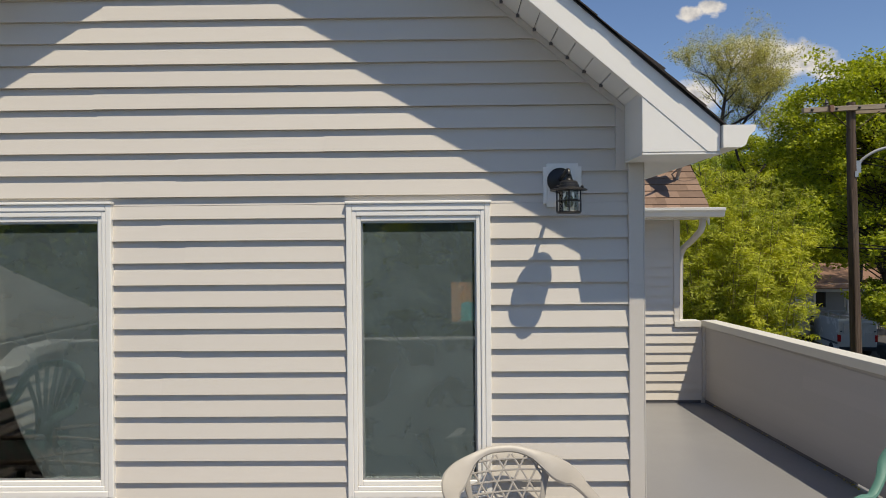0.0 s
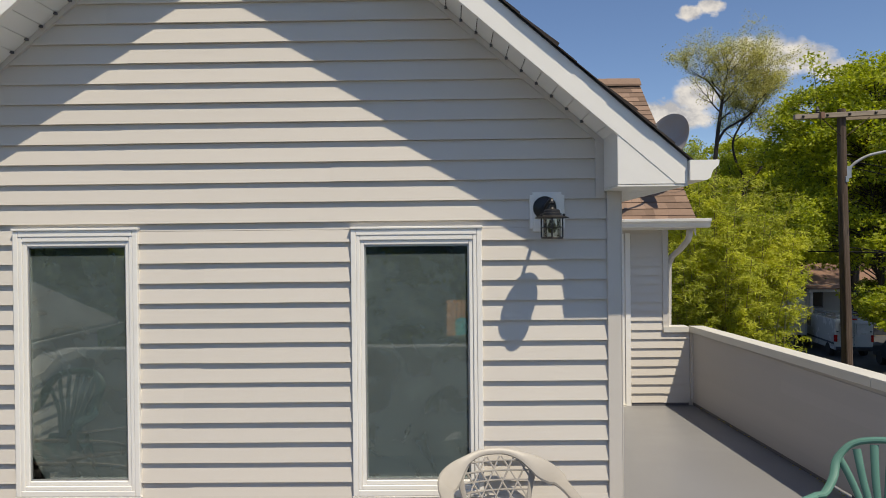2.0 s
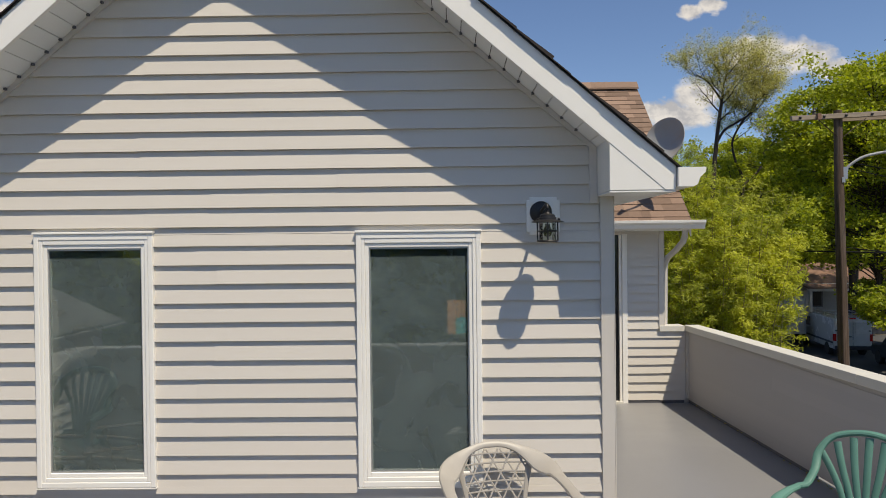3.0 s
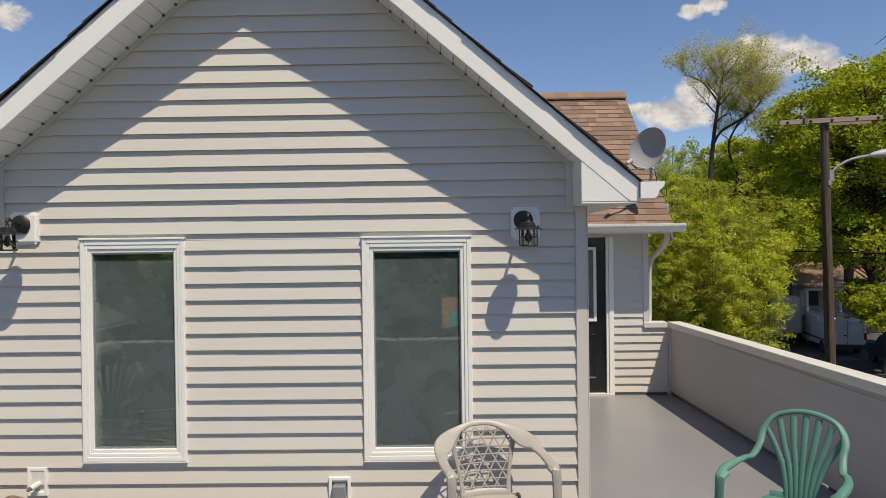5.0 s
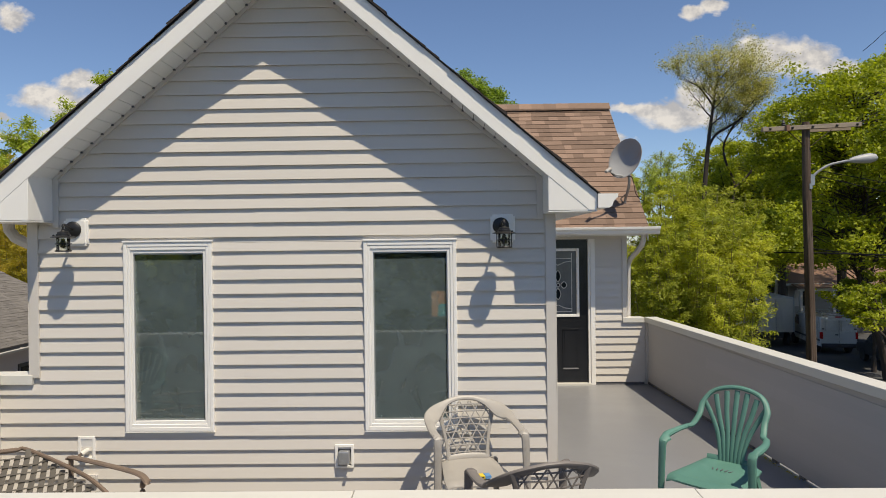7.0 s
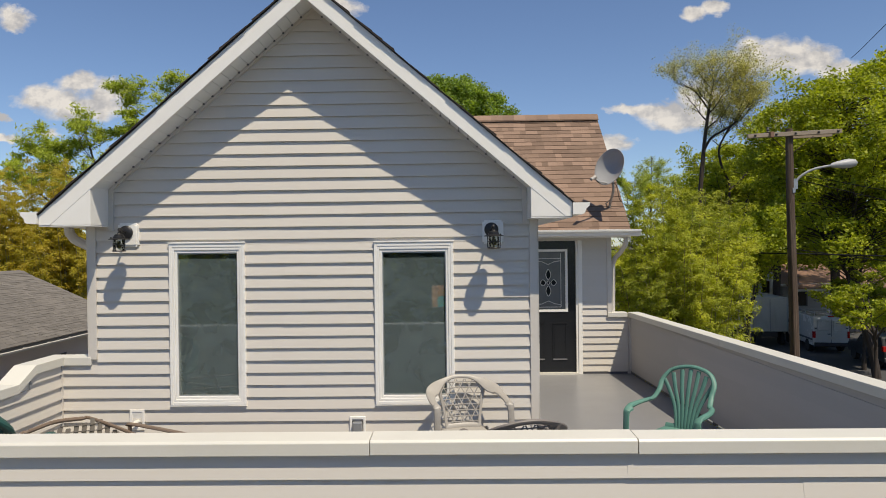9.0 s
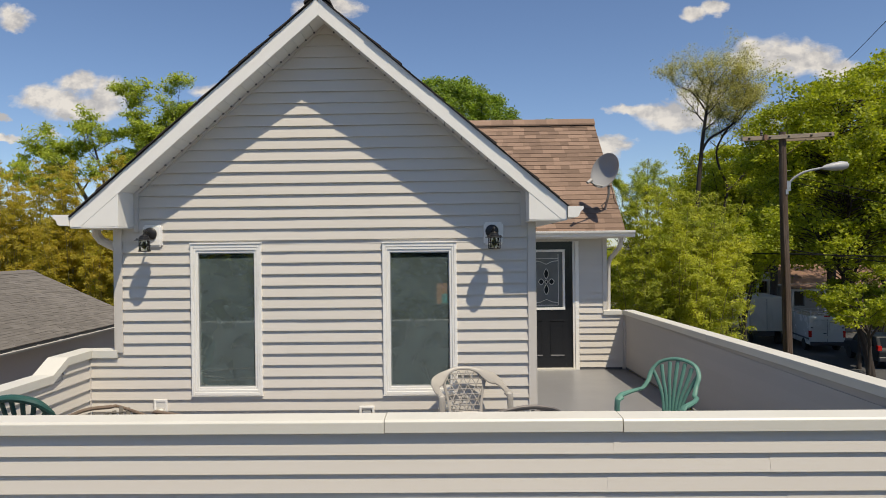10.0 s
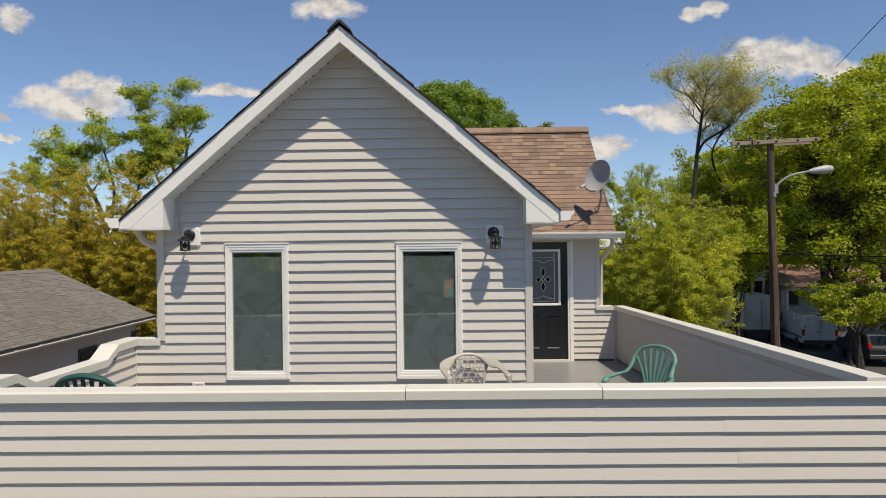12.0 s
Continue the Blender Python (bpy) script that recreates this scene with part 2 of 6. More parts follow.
# near-black in place of the dim light indoors
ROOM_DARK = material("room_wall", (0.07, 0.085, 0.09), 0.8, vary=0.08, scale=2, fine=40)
CURTAIN = material("grey_blue_shade", (0.125, 0.150, 0.165), 0.8, vary=0.12, scale=2.5, fine=80, bump=0.2, stretch=(2.5, 1, 0.35))
CARTON = material("orange_brown_carton", (0.86, 0.40, 0.20), 0.7, vary=0.12, scale=9, fine=60, stretch=(3, 1, 0.4))
TEAL = material("teal_cloth", (0.10, 0.55, 0.56), 0.7, vary=0.1, scale=9, fine=90)
YELLOW = material("yellow_tin", (0.70, 0.52, 0.03), 0.45, vary=0.08, scale=12, fine=90)
BLUE = material("blue_tin", (0.10, 0.26, 0.50), 0.45, vary=0.08, scale=12, fine=90)
LEAD = material("lead_came", (0.62, 0.61, 0.58), 0.4, 0.2, vary=0.1, scale=20, fine=120)
FROST = material("frosted_glass", (0.13, 0.14, 0.145), 0.18, vary=0.25, scale=8, fine=60, bump=0.2)
def screen_material(name, tone, cover):
    """Mesh, part open, part grey thread, whose tone and mottling imitate haze and reflections."""
    m = bpy.data.materials.new(name)
    m.use_nodes = True
    k = Nodes(m.node_tree)
    b, clear, mx = k.n["Principled BSDF"], k.add("ShaderNodeBsdfTransparent"), k.add("ShaderNodeMixShader")
    tc = k.add("ShaderNodeTexCoord").outputs["Object"]
    k.put(b.inputs["Base Color"], k.mix(k.ramp(k.noise(tc, 2.4, 5.0, 0.6, 0.8), [(0.3, (0, 0, 0)), (0.7, (1, 1, 1))]), tuple(c * 1.22 for c in tone), tuple(c * 0.66 for c in tone)))
    b.inputs["Roughness"].default_value = 0.8
    k.put(mx.inputs[0], k.math("ADD", cover - 0.13, k.math("MULTIPLY", k.noise(tc, 2.0, 5.0, 0.6, 0.9), 0.26)))
    k.l.new(clear.outputs[0], mx.inputs[1]), k.l.new(b.outputs[0], mx.inputs[2])
    k.l.new(mx.outputs[0], k.n["Material Output"].inputs[0])
    return m


SCREEN = screen_material("haze_mesh", (0.300, 0.355, 0.405), 0.50)
GLASS = glass_material("window_glass")
LAMP_GLASS = glass_material("lantern_glass", (0.9, 0.92, 0.92))
CAR_GLASS = material("car_glass", (0.012, 0.016, 0.018), 0.08, vary=0.05, bump=0, spec=0.2)
PLATE = material("dull_plate", (0.14, 0.14, 0.15), 0.6, vary=0.1, bump=0)
BAMBOO_LEAF = leaf_material("bamboo_leaf", (0.15, 0.19, 0.026), (0.61, 0.63, 0.085), warm=(0.59, 0.59, 0.075))
DRY_LEAF = leaf_material("dry_bamboo_leaf", (0.33, 0.275, 0.035), (0.62, 0.53, 0.075), warm=(0.56, 0.42, 0.06))
DEEP_LEAF = leaf_material("deep_green_leaf", (0.060, 0.120, 0.022), (0.42, 0.54, 0.095))
MAPLE_LEAF = leaf_material("maple_leaf", (0.095, 0.148, 0.016), (0.64, 0.66, 0.060))
WALNUT_LEAF = leaf_material("walnut_leaf", (0.20, 0.28, 0.04), (0.62, 0.66, 0.12))
YOUNG_LEAF = leaf_material("young_leaf", (0.26, 0.32, 0.06), (0.55, 0.60, 0.16))
BUD_LEAF = leaf_material("budding_leaf", (0.36, 0.34, 0.11), (0.66, 0.60, 0.27))

# ---- mesh helpers ----
class Shape:
    """Gathers corners and faces of one part."""

    def __init__(self):
        self.v, self.f, self.smooth = [], [], False

    def add(self, pts, faces):
        o = len(self.v)
        self.v += [tuple(p) for p in pts]
        self.f += [tuple(i + o for i in f) for f in faces]
        return self

    def box(self, x0, x1, y0, y1, z0, z1, m=None, chamfer=0.0):
        c = chamfer
        if c:
            return self.prism([(x0 + c, z0), (x1 - c, z0), (x1, z0 + c), (x1, z1 - c), (x1 - c, z1), (x0 + c, z1), (x0, z1 - c), (x0, z0 + c)], y0, y1, m)
        pts = [Vector(p) for p in ((x0, y0, z0), (x1, y0, z0), (x1, y1, z0), (x0, y1, z0), (x0, y0, z1), (x1, y0, z1), (x1, y1, z1), (x0, y1, z1))]
        if m:
            pts = [m @ p for p in pts]
        return self.add(pts, [(0, 3, 2, 1), (4, 5, 6, 7), (0, 1, 5, 4), (1, 2, 6, 5), (2, 3, 7, 6), (3, 0, 4, 7)])

    def prism(self, poly, y0, y1, m=None, axis="y"):
        """poly in (x, z) runs counter-clockwise seen from -y; extruded along y (or as (y, z) along x, (x, y) along z)."""
        n = len(poly)
        put = {"y": lambda a, b, d: (a, d, b), "x": lambda a, b, d: (d, a, b), "z": lambda a, b, d: (a, b, d)}[axis]
        pts = [Vector(put(a, b, y0)) for a, b in poly] + [Vector(put(a, b, y1)) for a, b in poly]
        if m:
            pts = [m @ p for p in pts]
        faces = [tuple(range(n)), tuple(reversed(range(n, 2 * n)))] + [(i, i + n, (i + 1) % n + n, (i + 1) % n) for i in range(n)]
        return self.add(pts, faces)

    def tube(self, path, r, n=8, flat=1.0, up=(0, 0, 1), closed=False):
        """Sweeps a round or oval section along a path; r may be a list. flat: the section's thickness across `up`."""
        path = [Vector(p) for p in path]
        k = len(path)
        rs = r if isinstance(r, (list, tuple)) else [r] * k
        pts, side = [], None
        for i, p in enumerate(path):
            a, b = path[(i - 1) % k if closed else max(i - 1, 0)], path[(i + 1) % k if closed else min(i + 1, k - 1)]
            d = (b - a).normalized()
            u = Vector(up) - d * Vector(up).dot(d)
            if u.length < 0.05:
                u = Vector((0, 1, 0)) - d * d.y if abs(d.y) < 0.95 else Vector((1, 0, 0)) - d * d.x
            u.normalize()
            s = d.cross(u)
            for j in range(n):
                t = 2 * math.pi * j / n
                pts.append(p + (s * math.cos(t) + u * math.sin(t) * flat) * rs[i])
        faces = []
        for i in range(k if closed else k - 1):
            for j in range(n):
                a, b = i * n + j, i * n + (j + 1) % n
                c, e = ((i + 1) % k) * n + (j + 1) % n, ((i + 1) % k) * n + j
                faces.append((a, b, c, e))
        if not closed:
            faces += [tuple(reversed(range(n))), tuple((k - 1) * n + j for j in range(n))]
        self.smooth = True
        return self.add(pts, faces)

    def lathe(self, prof, n=20, m=None):
        """prof: (radius, z) from bottom to top, turned about z."""
        pts = []
        for r, z in prof:
            pts += [Vector((r * math.cos(2 * math.pi * j / n), r * math.sin(2 * math.pi * j / n), z)) for j in range(n)]
        if m:
            pts = [m @ p for p in pts]
        k = len(prof)
        faces = [(i * n + j, i * n + (j + 1) % n, (i + 1) * n + (j + 1) % n, (i + 1) * n + j) for i in range(k - 1) for j in range(n)]
        faces += [tuple(reversed(range(n))), tuple((k - 1) * n + j for j in range(n))]
        self.smooth = True
        return self.add(pts, faces)

    def mesh(self, name):
        me = bpy.data.meshes.new(name)
        me.from_pydata(self.v, [], self.f)
        if self.smooth:
            me.polygons.foreach_set("use_smooth", [True] * len(me.polygons))
        me.update()
        return me


def part(name, shape, mat, parent=None, label="", edge=0.0, sharp=35):
    """One mesh object under a thing or part."""
    me = shape.mesh(name) if isinstance(shape, Shape) else shape
    if mat and not me.materials:
        me.materials.append(mat)
    ob = new(name, me)
    if parent:
        ob.parent = parent
    if label:
        tagged(ob, label)
    if isinstance(shape, Shape) and shape.smooth:
        me.set_sharp_from_angle(angle=radians(sharp))
    if edge:
        mod = ob.modifiers.new("worn_edge", "BEVEL")
        mod.width, mod.segments, mod.limit_method = edge, 2, "ANGLE"
    return ob


def root(name, m, label, category, group="", kind=""):
    ob = new(name)
    ob.empty_display_size = 0.1
    ob.matrix_basis = m
    return tagged(ob, label, category, group, kind)


def structure(name, shape, mat, label, category, edge=0.0):
    return tagged(part(name, shape, mat, None, "", edge), label, category, kind="structure")


def arc(points, n=8):
    """A smooth path through the points."""
    p = [Vector(q) for q in points]
    p = [2 * p[0] - p[1]] + p + [2 * p[-1] - p[-2]]
    out = []
    for i in range(1, len(p) - 2):
        a, b, c, d = p[i - 1:i + 3]
        for k in range(n):
            t = k / n
            out.append(0.5 * (2 * b + (c - a) * t + (2 * a - 5 * b + 4 * c - d) * t * t + (3 * b - a - 3 * c + d) * t ** 3))
    return out + [p[-2]]


# ---- measures of the house ----
COURSE = 0.1154
WALL_L, WALL_R = -2.178, 2.104          # gable wall's corners
PITCH = 0.860
RAKE_TOP, RAKE_LOW = 4.525, 4.345         # fascia at the apex
RAKE_Y = -0.35
EAVE_L, EAVE_R = -2.445, 2.377
BACK_Y = 4.76
GROUND = -4.7
WINDOWS = [(-1.394, -0.670, 0.612, 2.150), (0.560, 1.311, 0.607, 2.140)]
PAR_Y0, PAR_Y1 = -2.78, -2.67           # front parapet, outer and inner face

# gable wall with two openings through it
ws = Shape()
op = [(x0 + 0.045, x1 - 0.045, z0 + 0.045, z1 - 0.045) for x0, x1, z0, z1 in WINDOWS]
ws.box(WALL_L, op[0][0], 0.0, 0.14, GROUND, 2.36)
ws.box(op[0][1], op[1][0], 0.0, 0.14, GROUND, 2.36)
ws.box(op[1][1], WALL_R, 0.0, 0.14, GROUND, 2.36)
for x0, x1, z0, z1 in op:
    ws.box(x0, x1, 0.0, 0.14, GROUND, z0)
    ws.box(x0, x1, 0.0, 0.14, z1, 2.36)
ws.prism([(WALL_L, 2.36), (WALL_R, 2.36), (0.02, RAKE_LOW - 0.03 + 0.01), (-0.02, RAKE_LOW - 0.02)], 0.0, 0.14)
wall_south = structure("wall_south", ws, SIDING_TRIM, "gable wall clad in light grey vinyl siding", "wall")
s = Shape().box(WALL_R - 0.14, WALL_R, 0.14, BACK_Y, GROUND, 2.36)
wall_east = structure("wall_east", s, SIDING_TRIM, "side wall of the gabled wing, light grey", "wall")
s = Shape().box(WALL_L, WALL_L + 0.14, 0.14, 8.9, GROUND, 2.36)
structure("wall_west", s, SIDING_TRIM, "far side wall of the gabled wing, light grey", "wall")
# wall with the door, its low run to the parapet, and the rest of the back wing
s = Shape()
s.box(WALL_R, 2.34, BACK_Y, BACK_Y + 0.14, GROUND, 2.36)
s.box(2.34, 3.30, BACK_Y, BACK_Y + 0.14, 2.16, 2.36)
s.box(2.34, 3.30, BACK_Y, BACK_Y + 0.14, GROUND, 0.0)
s.box(3.30, 3.85, BACK_Y, BACK_Y + 0.14, GROUND, 2.36)
s.box(3.85, 4.20, BACK_Y, BACK_Y + 0.14, GROUND, 0.90)
wall_back = structure("wall_back", s, SIDING_TRIM, "wall beside the entrance door, light grey siding", "wall")
s = Shape().prism([(BACK_Y + 0.14, GROUND), (9.05, GROUND), (9.05, 2.36), (6.85, 4.30), (BACK_Y + 0.14, 2.36)], 3.71, 3.85, axis="x")
structure("wall_gable_end", s, SIDING_TRIM, "end wall of the back wing", "wall")
structure("wall_north", Shape().box(WALL_L, 3.85, 9.05, 9.19, GROUND, 2.36), SIDING_TRIM, "rear wall of the house", "wall")

# rooms behind the windows and the door; near-black colour stands for their dimness
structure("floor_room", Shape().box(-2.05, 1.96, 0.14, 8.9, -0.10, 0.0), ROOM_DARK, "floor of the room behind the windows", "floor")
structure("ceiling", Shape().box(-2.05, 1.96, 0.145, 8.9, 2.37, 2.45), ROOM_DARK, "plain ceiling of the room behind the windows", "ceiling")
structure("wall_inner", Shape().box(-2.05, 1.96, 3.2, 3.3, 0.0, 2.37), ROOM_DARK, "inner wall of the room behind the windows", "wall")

# painted roof deck
# it falls a little from the gable wall towards the entrance
FALL = 0.03
fl = Shape()
for ya, yb, za, zb in ((PAR_Y1, 0.0, 0.0, 0.0), (0.0, BACK_Y, 0.0, -FALL)):
    xa, xb = 4.66 - 0.28 * (ya - PAR_Y1) / (BACK_Y - PAR_Y1), 4.66 - 0.28 * (yb - PAR_Y1) / (BACK_Y - PAR_Y1)
    fl.add([(-2.46, ya, za), (xa, ya, za), (xb, yb, zb), (-2.46, yb, zb), (-2.46, ya, -0.22), (xa, ya, -0.22), (xb, yb, -0.22), (-2.46, yb, -0.22)],
           [(0, 1, 2, 3), (7, 6, 5, 4), (0, 4, 5, 1), (1, 5, 6, 2), (2, 6, 7, 3), (3, 7, 4, 0)])
structure("floor", fl, DECK, "roof terrace floor in smooth grey deck paint", "floor")
# the storey under the terrace
s = Shape().prism([(-2.60, PAR_Y0), (4.535, PAR_Y0), (4.25, BACK_Y), (-2.60, BACK_Y)], GROUND, -0.24, axis="z")
structure("wall_lower_storey", s, SIDING_TRIM, "lower storey under the terrace", "wall")
# dark flashing at the foot of the walls
s = Shape().box(WALL_L - 0.24, WALL_R + 0.012, -0.012, 0.0, 0.0, 0.118).box(WALL_R, WALL_R + 0.012, 0.0, BACK_Y - 0.02, -0.04, 0.06)
s.box(WALL_R + 0.02, 2.34, BACK_Y - 0.014, BACK_Y, -0.04, 0.012).box(3.36, 4.12, BACK_Y - 0.014, BACK_Y, -0.04, 0.012)
structure("flashing", s, FLASHING, "dark grey flashing at the foot of the walls", "flashing")

# corner boards of the gable wall
s = Shape().box(2.027, 2.104, -0.030, 0.0, 0.0, 2.345).box(2.104, 2.112, -0.030, 0.075, 0.0, 2.345)
structure("trim_corner_east", s, SIDING_TRIM, "light grey vinyl corner board", "trim", 0.004)
s = Shape().box(-2.178, -2.098, -0.030, 0.0, 1.055, 2.325).box(-2.186, -2.178, -0.030, 0.075, 1.055, 2.325)
structure("trim_corner_west", s, SIDING_TRIM, "light grey vinyl corner board", "trim", 0.004)
s = Shape().box(3.800, 3.864, BACK_Y - 0.03, BACK_Y, 0.955, 2.20).box(3.864, 3.874, BACK_Y - 0.03, BACK_Y + 0.08, 0.955, 2.20)
structure("trim_corner_back", s, SIDING_TRIM, "light grey vinyl corner board", "trim", 0.004)

# ---- gabled roof ----

roof = root("roof_main", pose(0, 0, 0), "steep gabled roof with dark shingles and white rake boards", "roof", kind="structure")
for sgn, ex in ((1, EAVE_R), (-1, EAVE_L)):
    a = abs(ex)
    deck = [(0, RAKE_TOP - 0.03), (sgn * a, RAKE_TOP - 0.03 - PITCH * a), (sgn * a, RAKE_TOP - PITCH * a), (0, RAKE_TOP)]
    part("roof_deck", Shape().prism(deck if sgn < 0 else deck[::-1], RAKE_Y + 0.03, 6.85), SHINGLE_DARK, roof)
    # rake fascia, cut plumb at the apex and at the eave
    f = [(0, RAKE_LOW), (sgn * a, RAKE_LOW + 0.07 - PITCH * a + 0.0), (sgn * a, RAKE_TOP - PITCH * a), (0, RAKE_TOP)]
    f[1] = (sgn * a, max(RAKE_LOW - PITCH * a, 2.352 if sgn > 0 else 2.33))
    k = (RAKE_LOW - f[1][1]) / PITCH
    f.insert(1, (sgn * k, f[1][1]))
    part("rake_board", Shape().prism(f if sgn > 0 else f[::-1], RAKE_Y, RAKE_Y + 0.028), WHITE, roof, "white aluminium rake board", 0.003)
    # thin drip edge under the shingles
    d = [(0, RAKE_TOP), (sgn * (a + 0.02), RAKE_TOP - PITCH * (a + 0.02)), (sgn * (a + 0.02), RAKE_TOP + 0.005 - PITCH * (a + 0.02)), (0, RAKE_TOP + 0.005)]
    part("drip_edge", Shape().prism(d if sgn > 0 else d[::-1], RAKE_Y - 0.008, RAKE_Y + 0.03), BLACK_METAL, roof)
    # sloping soffit under the overhang, made of short boards
    a_in = (2.010 if sgn > 0 else 1.968) - 0.012
    for i in range(24):
        x0, x1 = sgn * (0.0175 + i * 0.085 if i else 0.001), sgn * min(0.0175 + (i + 1) * 0.085 - 0.005, a_in + 0.012)
        if abs(x0) > a_in:
            continue
        z0, z1 = RAKE_LOW + 0.022 - PITCH * abs(x0), RAKE_LOW + 0.022 - PITCH * abs(x1)
        q = [(x0, z0), (x1, z1), (x1, z1 + 0.012), (x0, z0 + 0.012)]
        part("soffit_board", Shape().prism(q if sgn > 0 else q[::-1], RAKE_Y + 0.028, -0.014), SOFFIT, roof)
    # channel where the soffit meets the wall, with its row of dark slots
    ae = a_in + 0.013
    e = [(0, RAKE_LOW - 0.018), (sgn * ae, RAKE_LOW - 0.018 - PITCH * ae), (sgn * ae, RAKE_LOW + 0.02 - PITCH * ae), (0, RAKE_LOW + 0.02)]
    part("soffit_channel", Shape().prism(e if sgn > 0 else e[::-1], -0.030, -0.001), SIDING_TRIM, roof)
    holes = Shape()
    for i in range(22):
        x = sgn * (0.10 + i * 0.085)
        z = RAKE_LOW + 0.017 - PITCH * abs(x)
        holes.box(x - 0.008, x + 0.008, -0.052, -0.034, z - 0.009, z + 0.005)
    part("soffit_slots", holes, FLASHING, roof, "row of small dark vent slots")
    # boxed return at the eave
    xi = 2.012 if sgn > 0 else -1.970
    zb = 2.352 if sgn > 0 else 2.33
    tri = [(xi, zb), (sgn * (RAKE_LOW - zb + 0.030) / PITCH, zb), (xi, RAKE_LOW + 0.030 - PITCH * abs(xi))]
    part("eave_return", Shape().prism(tri if sgn > 0 else tri[::-1], RAKE_Y + 0.003, -0.001), WHITE, roof, "white boxed eave return", 0.003)
    part("eave_soffit", Shape().box(min(xi, ex), max(xi, ex), RAKE_Y + 0.005, 4.30, zb - 0.010, zb - 0.002), SOFFIT, roof)
    part("eave_fascia", Shape().box(min(ex, ex - sgn * 0.02), max(ex, ex - sgn * 0.02), RAKE_Y + 0.028, 4.30, zb, zb + 0.13), WHITE, roof)
    xo, xn = xi - sgn * 0.001, xi - sgn * 0.048
    tq = [(xo, zb - 0.05), (xo, RAKE_LOW - 0.019 - PITCH * abs(xo)), (xn, RAKE_LOW - 0.019 - PITCH * abs(xn)), (xn, zb - 0.05)]
    part("return_trim", Shape().prism(tq[::-1] if sgn < 0 else tq, -0.0295, -0.001), SIDING_TRIM, roof)
part("ridge_cap", Shape().prism([(-0.13, RAKE_TOP - 0.075), (0, RAKE_TOP + 0.032), (0.13, RAKE_TOP - 0.075), (0.13, RAKE_TOP - 0.055), (0.02, RAKE_TOP + 0.055), (-0.02, RAKE_TOP + 0.055), (-0.13, RAKE_TOP - 0.055)][::-1], RAKE_Y - 0.03, 6.6), SHINGLE_DARK, roof, "dark ridge cap shingles")

# gutters along both eaves of the gabled wing
def gutter_profile(s):
    return [(0, 0.0), (s * 0.085, 0.0), (s * 0.105, 0.012), (s * 0.118, 0.050), (s * 0.148, 0.078), (s * 0.152, 0.105), (s * 0.140, 0.108), (s * 0.134, 0.088), (s * 0.104, 0.058), (s * 0.094, 0.022), (s * 0.012, 0.012), (s * 0.008, 0.105), (0, 0.105)]


for sgn, ex, zb in ((1, EAVE_R + 0.004, 2.368), (-1, EAVE_L - 0.004, 2.345)):
    g = root("gutter", pose(ex, 0, zb), "white aluminium gutter along the eave", "gutter", kind="structure")
    prof = gutter_profile(sgn)
    part("trough", Shape().prism(prof if sgn > 0 else prof[::-1], RAKE_Y - 0.02, 4.25), WHITE, g)
    end = [(0, 0.0), (sgn * 0.085, 0.0), (sgn * 0.105, 0.012), (sgn * 0.118, 0.050), (sgn * 0.148, 0.078), (sgn * 0.152, 0.105), (0, 0.105)]
    part("end_cap", Shape().prism(end if sgn > 0 else end[::-1], RAKE_Y - 0.026, RAKE_Y - 0.021), WHITE, g)
# downspout under the west gutter
g = root("downspout", pose(-2.44, 0.16, 0), "light grey downspout elbow under the gutter", "downspout", kind="structure")
part("pipe", Shape().tube([(-0.02, 0, 2.335), (-0.018, 0.01, 2.27), (0.02, 0.03, 2.205), (0.09, 0.05, 2.165), (0.15, 0.06, 2.135), (0.185, 0.07, 2.08), (0.19, 0.07, 1.95), (0.19, 0.07, 1.1)], 0.046, 10), SIDING_TRIM, g)

# ---- back wing: roof, gutter, downspout ----
BR_Y0, BR_Z0, BR_Y1, BR_Z1, BR_X = 4.34, 2.285, 6.85, 4.535, 4.085
back_roof = root("roof_back", pose(0, 0, 0), "brown asphalt shingle roof with a ridge cap", "roof", kind="structure")
dd = [(BR_Y0, BR_Z0 - 0.05), (BR_Y0, BR_Z0), (BR_Y1, BR_Z1), (9.36, BR_Z0), (9.36, BR_Z0 - 0.05), (BR_Y1, BR_Z1 - 0.05)]
part("roof_deck", Shape().prism(dd[::-1], -2.4, BR_X - 0.012, axis="x"), SHINGLE, back_roof)
rb = [(BR_Y0, BR_Z0 - 0.16), (BR_Y0, BR_Z0 - 0.005), (BR_Y1, BR_Z1 - 0.005), (9.36, BR_Z0 - 0.005), (9.36, BR_Z0 - 0.16), (BR_Y1, BR_Z1 - 0.16)]
part("rake_board", Shape().prism(rb[::-1], BR_X - 0.010, BR_X + 0.002, axis="x"), WHITE, back_roof)
part("eave_fascia", Shape().box(WALL_R + 0.3, BR_X, BR_Y0 + 0.02, BR_Y0 + 0.04, BR_Z0 - 0.072, BR_Z0 - 0.03), WHITE, back_roof)
part("eave_soffit", Shape().box(WALL_R + 0.002, BR_X, BR_Y0 + 0.042, BACK_Y, BR_Z0 - 0.085, BR_Z0 - 0.070), SOFFIT, back_roof)
part("frieze_board", Shape().box(2.14, 3.85, BACK_Y - 0.022, BACK_Y - 0.001, 2.155, 2.20), SIDING_TRIM, back_roof)
g = root("gutter", pose(0, BR_Y0 + 0.018, 2.215), "white aluminium gutter above the entrance", "gutter", kind="structure")
pr = [(-a, b) for a, b in gutter_profile(1)]
part("trough", Shape().prism(pr, 2.30, 4.225, axis="x"), WHITE, g)
